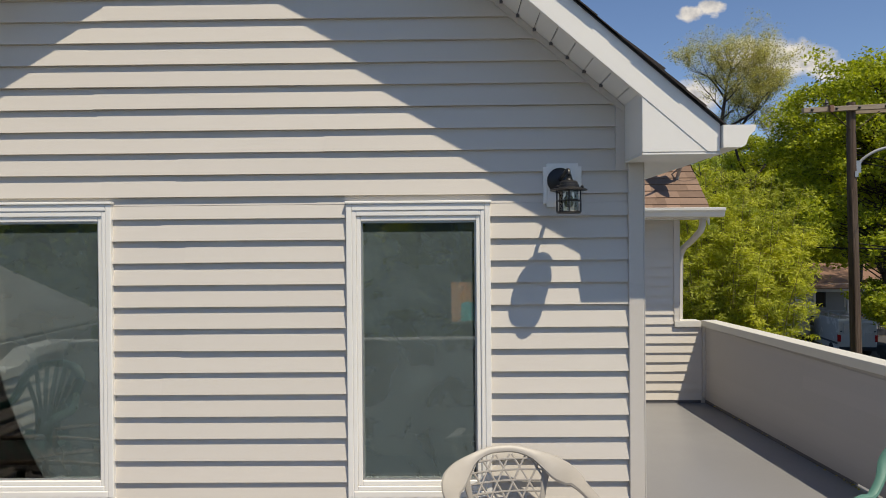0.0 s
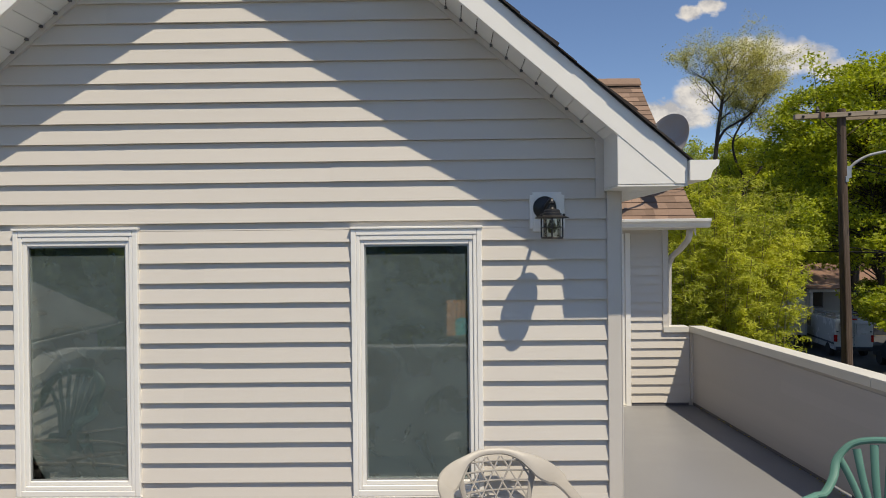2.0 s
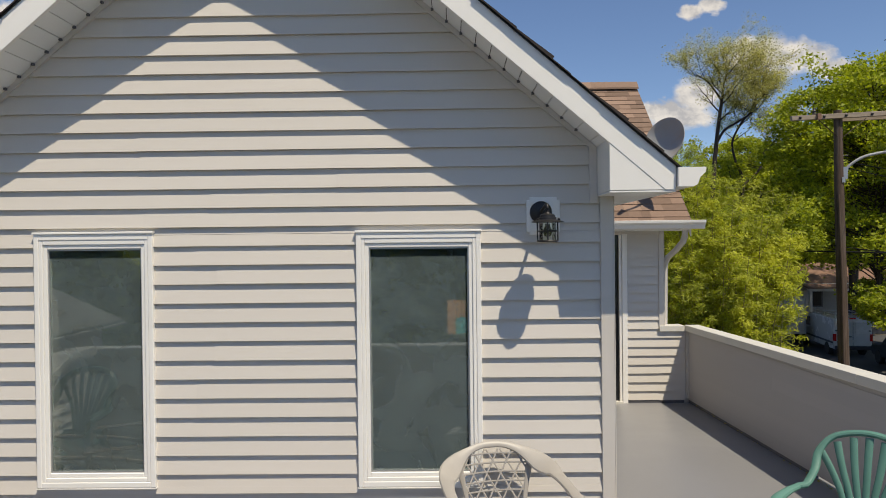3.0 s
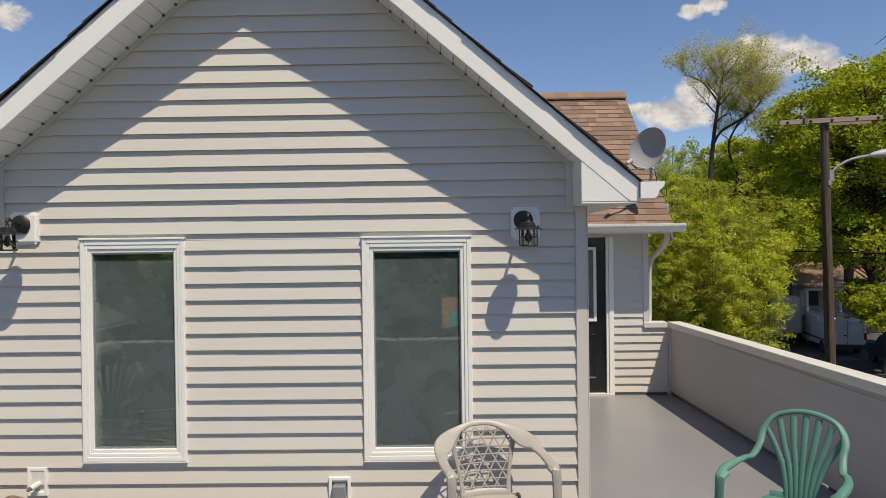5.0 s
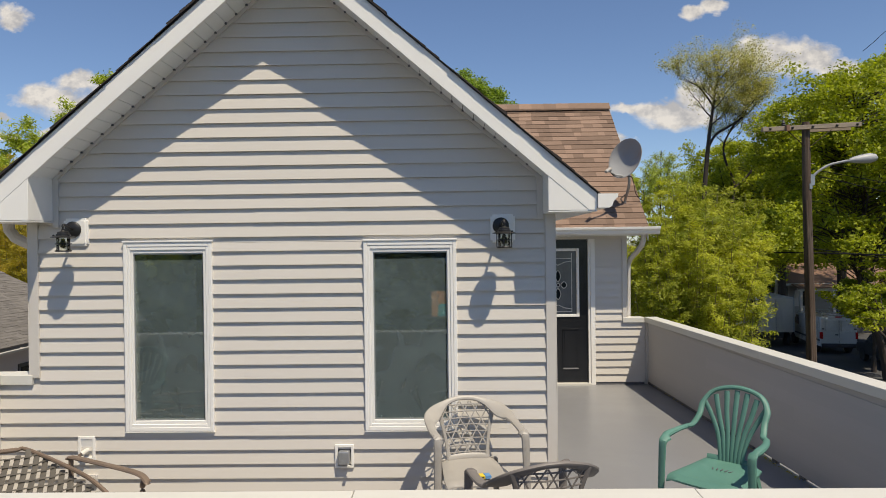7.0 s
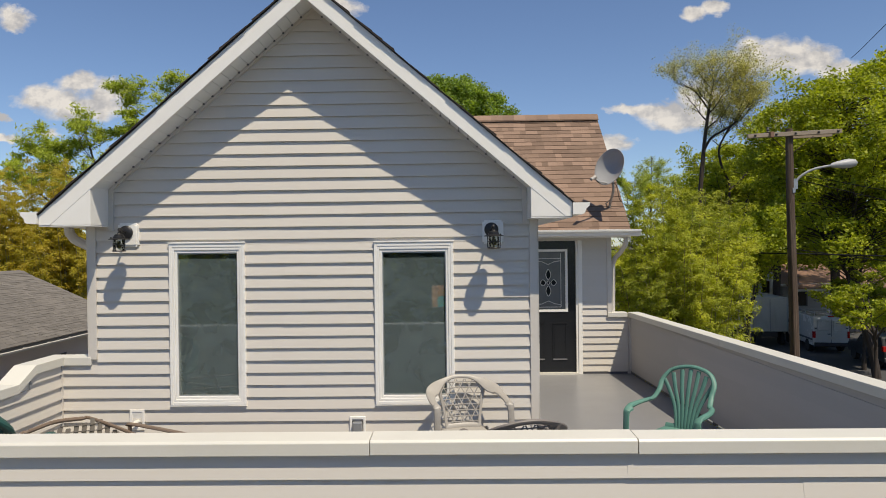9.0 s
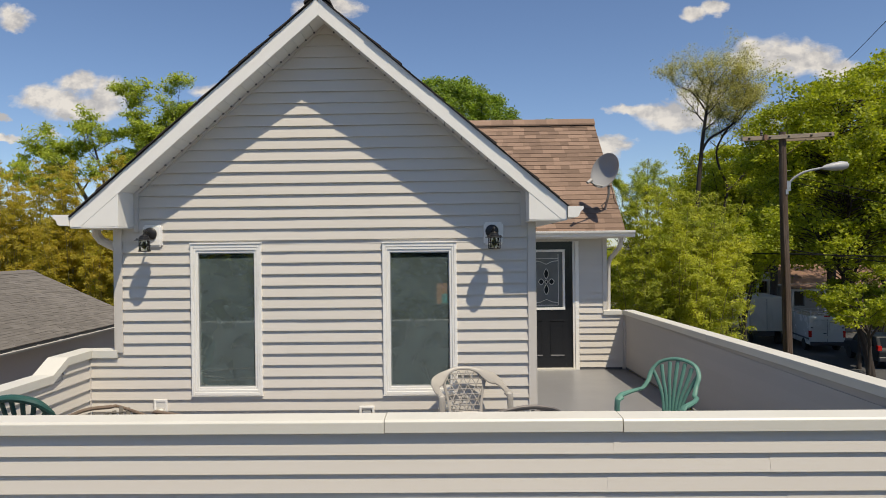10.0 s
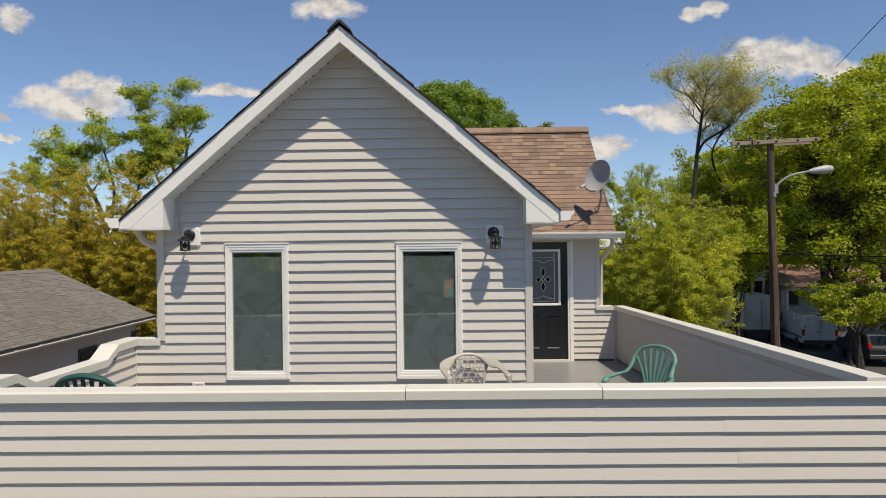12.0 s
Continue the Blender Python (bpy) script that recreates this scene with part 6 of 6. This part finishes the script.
# ---- houses across the street ----
def bungalow(x, y, w, d, eave, ridge, wall_mat, roof_mat, label):
    h = root("bungalow", pose(x, y, GROUND), label, "house", "houses across the street")
    part("wall", Shape().box(-w / 2, w / 2, 0, d, 0, eave), wall_mat, h)
    part("roof", Shape().prism([(-0.5, eave - 0.12), (-0.5, eave), (d / 2, ridge), (d + 0.5, eave), (d + 0.5, eave - 0.12)][::-1], -w / 2 - 0.4, w / 2 + 0.4, axis="x"), roof_mat, h)
    part("fascia", Shape().box(-w / 2 - 0.4, w / 2 + 0.4, -0.55, -0.505, eave - 0.20, eave - 0.01), FAR_WHITE, h)
    for k in range(3):
        wx0 = -w / 2 + (k + 0.5) * w / 3 - 0.5
        win = part("window", Shape().box(wx0, wx0 + 1.0, -0.05, -0.001, eave - 1.75, eave - 0.55), FAR_DARK, h, "dark window")
        part("pane", Shape().box(wx0 + 0.1, wx0 + 0.9, -0.07, -0.051, eave - 1.65, eave - 0.65), CAR_GLASS, win)
        part("shutter", Shape().box(wx0 - 0.35, wx0 - 0.03, -0.06, -0.001, eave - 1.75, eave - 0.55), FAR_WHITE, win)
    for px in (-w / 2 + 0.3, -w / 6, w / 6, w / 2 - 0.3):
        part("porch_post", Shape().box(px - 0.09, px + 0.09, -1.4, -1.22, 0, eave - 0.25), FAR_WHITE, h)
    part("porch_roof", Shape().prism([(-1.6, eave - 0.32), (-0.56, eave - 0.12), (-0.56, eave - 0.04), (-1.6, eave - 0.24)][::-1], -w / 2, w / 2, axis="x"), roof_mat, h)
    # porch floor and rails are coloured dark to stand for shade
    part("porch_floor", Shape().box(-w / 2, w / 2, -1.5, -0.001, 0, 0.45), FAR_DARK, h)
    part("porch_beam", Shape().box(-w / 2 + 0.1, w / 2 - 0.1, -1.42, -1.20, eave - 0.52, eave - 0.33), FAR_WHITE, h, "white porch beam")
    dr = part("door", Shape().box(-0.48, 0.48, -0.06, -0.001, 0.46, 2.52), FAR_DARK, h, "dark panelled front door")
    part("door_frame", Shape().box(-0.60, -0.48, -0.08, -0.001, 0.46, 2.60).box(0.48, 0.60, -0.08, -0.001, 0.46, 2.60).box(-0.48, 0.48, -0.08, -0.001, 2.52, 2.60), FAR_WHITE, dr)
    n = int(w / 0.16)
    for k in range(n):
        px = -w / 2 + 0.12 + k * (w - 0.24) / (n - 1)
        if abs(px) > 0.7:
            part("baluster", Shape().box(px - 0.025, px + 0.025, -1.33, -1.29, 0.45, 1.30), FAR_WALL, h)
    for x0, x1 in ((-w / 2 + 0.1, -0.7), (0.7, w / 2 - 0.1)):
        if x1 - x0 > 0.2:
            part("porch_rail", Shape().box(x0, x1, -1.36, -1.26, 1.30, 1.37), FAR_WALL, h)
    return h


bungalow(30.2, 46.0, 8.0, 7.0, 3.6, 4.95, FAR_WALL, FAR_ROOF, "white bungalow with a brown roof across the street")
bungalow(24.0, 47.5, 3.4, 6.0, 4.3, 4.75, FAR_WALL, FAR_WHITE, "narrow white house with a pale roof across the street")
bungalow(28.4, 56.0, 4.6, 7.0, 4.5, 5.6, FAR_WHITE, FAR_ORANGE, "white house with an orange roof across the street")
bungalow(42.5, 46.0, 8.5, 7.0, 3.6, 5.2, FAR_WALL, FAR_ROOF, "white bungalow with a brown roof across the street")


# ---- vehicles ----
def wheel(parent, x, y, r=0.36, w=0.24):
    m = Matrix.Translation((x, y, r)) @ Matrix.Rotation(radians(90), 4, "X")
    t = part("wheel", Shape().lathe([(r * 0.62, -w / 2), (r * 0.95, -w / 2), (r, -w / 2 + 0.03), (r, w / 2 - 0.03), (r * 0.95, w / 2), (r * 0.62, w / 2)], 22, m), TYRE, parent, "black tyre")
    part("rim", Shape().lathe([(r * 0.60, -w / 2 + 0.01), (r * 0.60, w / 2 - 0.01), (r * 0.2, w / 2)], 18, m), STEEL, t)


def van(m):
    v = root("cargo_van", m, "white cargo van with ladder racks, parked at the street", "van")
    side = [(-2.75, 0.42), (2.3, 0.42), (2.75, 0.55), (2.75, 0.95), (2.55, 1.15), (1.75, 1.28), (1.15, 1.95), (0.9, 2.06), (-2.60, 2.08), (-2.72, 1.98)]
    part("body", Shape().prism(side, -0.95, 0.95), VAN_WHITE, v, "white body", 0.06)
    for sy in (-1, 1):
        part("side_window", Shape().prism([(1.65, 1.30), (1.15, 1.86), (0.75, 1.86), (0.75, 1.30)] if sy > 0 else [(0.75, 1.30), (0.75, 1.86), (1.15, 1.86), (1.65, 1.30)], sy * 0.956 - 0.004, sy * 0.956 + 0.004), CAR_GLASS, v)
        part("tail_light", Shape().box(-2.775, -2.60, sy * 0.90 - 0.06, sy * 0.90 + 0.06, 0.88, 1.25), RED_LENS, v, "red tail light")
        part("rub_rail", Shape().box(-2.6, 2.2, sy * 0.958 - 0.01, sy * 0.958 + 0.01, 0.72, 0.82), FAR_DARK, v)
        wheel(v, -1.75, sy * 0.84), wheel(v, 1.75, sy * 0.84)
        part("rack_rail", Shape().tube([(-2.4, sy * 0.72, 2.28), (0.7, sy * 0.72, 2.28)], 0.025, 6), STEEL, v)
        for px in (-2.3, -0.8, 0.6):
            part("rack_post", Shape().tube([(px, sy * 0.72, 2.06), (px, sy * 0.72, 2.38)], 0.02, 6), STEEL, v)
    for sy in (-1, 1):
        part("rear_panel", Shape().box(-2.764, -2.735, sy * 0.42 - 0.30, sy * 0.42 + 0.30, 1.30, 1.84, None, 0.04), VAN_WHITE, v)
        part("door_hinge", Shape().box(-2.775, -2.735, sy * 0.83 - 0.05, sy * 0.83 + 0.05, 1.40, 1.46), FAR_DARK, v)
    part("door_handle", Shape().box(-2.785, -2.745, 0.05, 0.20, 1.08, 1.13), FAR_DARK, v)
    part("brake_light", Shape().box(-2.74, -2.68, -0.16, 0.16, 2.06, 2.12), RED_LENS, v, "red high brake light")
    part("rear_door_seam", Shape().box(-2.755, -2.74, -0.008, 0.008, 0.62, 1.95), FAR_DARK, v)
    part("windscreen", Shape().prism([(1.78, 1.30), (1.80, 1.32), (1.20, 1.94), (1.18, 1.92)], -0.82, 0.82), CAR_GLASS, v)
    part("rear_bumper", Shape().box(-2.86, -2.72, -0.92, 0.92, 0.40, 0.62, None, 0.03), FAR_DARK, v)
    part("rear_plate", Shape().box(-2.77, -2.752, -0.16, 0.16, 0.80, 0.95), FAR_WHITE, v)
    for px in (-2.0, -0.4):
        part("rack_bar", Shape().tube([(px, -0.75, 2.30), (px, 0.75, 2.30)], 0.02, 6), STEEL, v)
    return v


van(pose(24.3, 37.9, GROUND + 0.02, 0, 0, 81.5) @ Matrix.Scale(1.06, 4))


def box_truck(m):
    v = root("box_trailer", m, "white box truck parked under the trees", "truck")
    part("box", Shape().box(-2.2, 2.2, -1.1, 1.1, 0.95, 3.15), BOX_WHITE, v, "grubby white box body", 0.03)
    part("chassis", Shape().box(-2.1, 3.6, -0.5, 0.5, 0.6, 0.94), FAR_DARK, v)
    part("cab", Shape().prism([(2.3, 0.6), (4.0, 0.6), (4.1, 1.35), (3.5, 1.55), (3.1, 2.25), (2.3, 2.3)], -1.0, 1.0), VAN_WHITE, v, "white cab", 0.05)
    for sy in (-1, 1):
        wheel(v, -1.4, sy * 0.9, 0.42), wheel(v, 3.2, sy * 0.9, 0.42)
        part("corner_trim", Shape().box(-2.22, -2.12, sy * 1.06 - 0.05, sy * 1.06 + 0.05, 0.96, 3.14), STEEL, v)
    for k in range(7):
        part("side_rib", Shape().box(-1.9 + k * 0.6, -1.87 + k * 0.6, 1.1, 1.112, 1.0, 3.1), BOX_WHITE, v)
        part("side_rib", Shape().box(-1.9 + k * 0.6, -1.87 + k * 0.6, -1.112, -1.1, 1.0, 3.1), BOX_WHITE, v)
    part("rear_door_seam", Shape().box(-2.212, -2.202, -0.012, 0.012, 1.0, 3.05), FAR_DARK, v)
    return v


box_truck(pose(21.9, 40.3, GROUND + 0.02, 0, 0, 83))


def suv(m):
    v = root("suv", m, "dark sport utility car parked at the kerb", "car")
    side = [(-2.25, 0.40), (2.2, 0.40), (2.35, 0.62), (2.3, 0.92), (1.2, 1.08), (0.55, 1.58), (0.2, 1.68), (-1.96, 1.70), (-2.19, 1.15), (-2.32, 0.95)]
    part("body", Shape().prism(side, -0.92, 0.92), SUV_DARK, v, "dark blue-black body", 0.07)
    for sy in (-1, 1):
        q = [(-1.75, 1.14), (0.95, 1.14), (0.48, 1.52), (-1.55, 1.56)]
        part("side_window", Shape().prism(q, sy * 0.925 - 0.004, sy * 0.925 + 0.004), CAR_GLASS, v)
        part("tail_light", Shape().box(-2.31, -2.05, sy * 0.84 - 0.09, sy * 0.84 + 0.09, 0.98, 1.24), RED_LENS, v, "red tail light")
        wheel(v, -1.4, sy * 0.82, 0.37), wheel(v, 1.45, sy * 0.82, 0.37)
    part("rear_window", Shape().prism([(-2.205, 1.17), (-2.185, 1.15), (-1.985, 1.63), (-2.005, 1.65)][::-1], -0.72, 0.72), CAR_GLASS, v)
    part("rear_plate", Shape().box(-2.345, -2.325, -0.15, 0.15, 0.86, 0.97), PLATE, v)
    part("rear_bumper", Shape().box(-2.40, -2.25, -0.90, 0.90, 0.42, 0.66, None, 0.03), FAR_DARK, v)
    return v


suv(pose(24.75, 31.5, GROUND + 0.02, 0, 0, 81))

# ---- siding courses, laid from the foot of each wall up ----
BUTT = 0.0215


def course(x0b, x1b, x0t, x1t, z0, z1, zc, lift=0.0, butt=BUTT):
    """A clapboard-shaped strip; zc is the foot of its course. Local x runs along the wall, -y faces out."""
    def out(z):
        return -(butt * (1 - (z - zc) / COURSE) + 0.0022 + lift)
    s = Shape()
    a, b = out(z0), out(z1)
    n = 1
    s.add([(x0b, a, z0), (x1b, a, z0), (x1t, b, z1), (x0t, b, z1), (x0b, -0.0005, z0), (x1b, -0.0005, z0), (x1t, -0.0005, z1), (x0t, -0.0005, z1)],
          [(0, 1, 2, 3), (4, 5, 1, 0), (0, 3, 7, 4), (1, 5, 6, 2), (3, 2, 6, 7)])
    return s


def clad(parent, m, xa, xb, z_from, z_to, phase, cuts=(), limit=None, joints=(), seed=1, mat=SIDING, butt=BUTT):
    """Courses over a wall face between xa and xb, with rectangular cuts (x0, x1, z0, z1) and lap joints at random places."""
    rng = random.Random(seed)
    k = math.floor((z_from - phase) / COURSE)
    while phase + k * COURSE < z_to - 0.002:
        zc = phase + k * COURSE
        z0, z1 = max(zc, z_from), min(zc + COURSE, z_to)
        k += 1
        bands = sorted({z0, z1, *[z for c in cuts for z in c[2:4] if z0 + 0.003 < z < z1 - 0.003]})
        joint = xa + (xb - xa) * rng.choice(joints) + rng.uniform(-0.1, 0.1) if joints else None
        for ba, bb in zip(bands, bands[1:]):
            mid = (ba + bb) / 2
            spans, x = [], xa
            for c in sorted(c for c in cuts if c[2] < mid < c[3]):
                spans.append((x, c[0]))
                x = c[1]
            spans.append((x, xb))
            for p, q in spans:
                pieces = [(p, q, 0.0)]
                if joint and p + 0.25 < joint < q - 0.25:
                    pieces = [(p, joint, 0.0), (joint - 0.012, q, 0.0018)]
                for u, w, lift in pieces:
                    ub, wb, ut, wt = u, w, u, w
                    if limit:
                        ub, wb = max(u, limit(ba)[0]), min(w, limit(ba)[1])
                        ut, wt = max(u, limit(bb)[0]), min(w, limit(bb)[1])
                        if wt - ut < 0.02:
                            if wb - ub < 0.03:
                                continue
                            ut = wt = (ut + wt) / 2
                    ob = part("siding_course", course(ub, wb, ut, wt, ba, bb, zc, lift, butt), mat, parent)
                    ob.matrix_basis = m @ pose(0, 0, rng.uniform(-0.0012, 0.0012), 0, rng.uniform(-0.03, 0.03), 0)


def gable_limit(z):
    h = max((RAKE_LOW + 0.004 - z) / PITCH, 0.0)
    return -h, h


win_cuts = [(x0 + 0.012, x1 - 0.012, z0 + 0.0, z1 + 0.0) for x0, x1, z0, z1 in WINDOWS]
I4 = Matrix.Identity(4)
PHASE = 2.0706 - 20 * COURSE
SPLIT = PHASE + 10 * COURSE
clad(wall_south, I4, WX + 0.012, 2.027, 0.118, SPLIT, PHASE, win_cuts, None, (0.18, 0.36, 0.45, 0.64), 3)
clad(wall_south, I4, -2.098, 2.027, SPLIT, RAKE_LOW - 0.01, PHASE, win_cuts, gable_limit, (0.13, 0.33, 0.42, 0.62), 4)
clad(west, I4, WX + 0.012, -2.0985, SPLIT, 0.998, PHASE, (), None, (), 6)
clad(wall_back, pose(0, BACK_Y, 0), 3.398, 3.800, 0.012, 2.155, 0.012, (), None, (), 7)
clad(wall_back, pose(0, BACK_Y, 0), 3.800, 4.130, 0.012, 0.90, 0.012, (), None, (), 8)
clad(front, pose(0, PAR_Y0, 0), -2.555, 4.470, GROUND + 0.1, 0.982, 0.850 - 20 * COURSE, (), None, (0.28, 0.45, 0.68, 0.83), 9)
# these courses carry their shade in the darker PARAPET_IN colour
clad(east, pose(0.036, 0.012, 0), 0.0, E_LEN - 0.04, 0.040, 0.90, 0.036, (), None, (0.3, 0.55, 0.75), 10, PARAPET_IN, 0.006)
# inner face of the west parapet: local x runs from the back to the front
WM = Matrix.Translation((WX - 0.012, 0, 0)) @ Matrix(((0, -1, 0, 0), (-1, 0, 0, 0), (0, 0, 1, 0), (0, 0, 0, 1)))
clad(west, WM, 0.015, 2.66, 0.118, 0.872, 2.0706 - 20 * COURSE, (), None, (0.4, 0.7), 11)
clad(west, WM, 0.015, 0.50, 0.872, 0.998, 2.0706 - 20 * COURSE, (), None, (), 12)

# ---- shingles of the gabled roof: dark strips stepped up each slope ----
for sgn, ex in ((1, EAVE_R), (-1, EAVE_L)):
    length = abs(ex) * math.hypot(1, PITCH)
    ang = math.atan(PITCH)
    rng = random.Random(21)
    strips = []
    for th in (0.007, 0.013, 0.021):
        strips.append(Shape().prism([(0, 0), (0.30, 0), (0.30, 0.003), (0, th)] if sgn > 0 else [(0, 0), (0, th), (-0.30, 0.003), (-0.30, 0)], 0, 7.1).mesh("shingle_strip"))
    d = length + 0.03
    while d > 0.32:
        x, z = sgn * d * math.cos(ang), RAKE_TOP + 0.007 - d * math.sin(ang)
        ob = part("shingle_strip", rng.choice(strips), SHINGLE_DARK, roof)
        ob.matrix_basis = Matrix.Translation((x, RAKE_Y - 0.016 - rng.uniform(0, 0.014), z)) @ Matrix.Rotation(ang * sgn, 4, "Y") @ Matrix.Diagonal((-1, 1, 1, 1))
        d -= 0.132 + rng.uniform(-0.006, 0.006)

# ---- shingles of the back wing ----
slope_len = math.hypot(BR_Y1 - BR_Y0, BR_Z1 - BR_Z0)
tilt = math.atan2(BR_Z1 - BR_Z0, BR_Y1 - BR_Y0)
rows = 26
expo = (slope_len - 0.02) / rows
rng = random.Random(5)
tabs = {}
for w in (0.11, 0.16, 0.22, 0.30):
    tabs[w] = Shape().prism([(0, 0), (expo * 1.6, 0.0), (expo * 1.6, 0.004), (0, 0.019)], 0.0002, w - 0.0004, axis="x").mesh("shingle")
for i in range(rows):
    u = i * expo - 0.02
    y, z = BR_Y0 + u * math.cos(tilt), BR_Z0 + u * math.sin(tilt)
    x_from = max((RAKE_TOP - 0.02 - z - expo) / PITCH, 1.4)
    x = BR_X + 0.015
    while x > x_from:
        w = rng.choice((0.11, 0.16, 0.22, 0.30))
        ob = part("shingle", tabs[w], SHINGLE, back_roof)
        ob.matrix_basis = Matrix.Translation((x - w, y, z + 0.001 + rng.choice((0.0, 0.0015)))) @ Matrix.Rotation(tilt, 4, "X")
        x -= w
caps = Shape().prism([(-0.135, -0.105), (0, 0.010), (0.135, -0.105), (0.135, -0.078), (0.025, 0.034), (-0.025, 0.034), (-0.135, -0.078)], 0, 0.30, axis="x").mesh("ridge_shingle")
x = BR_X - 0.28
while x > 1.2:
    ob = part("ridge_shingle", caps, SHINGLE, back_roof)
    ob.matrix_basis = pose(x, BR_Y1, BR_Z1 + 0.052, 0, rng.uniform(0.2, 1.2), 0)
    x -= 0.22
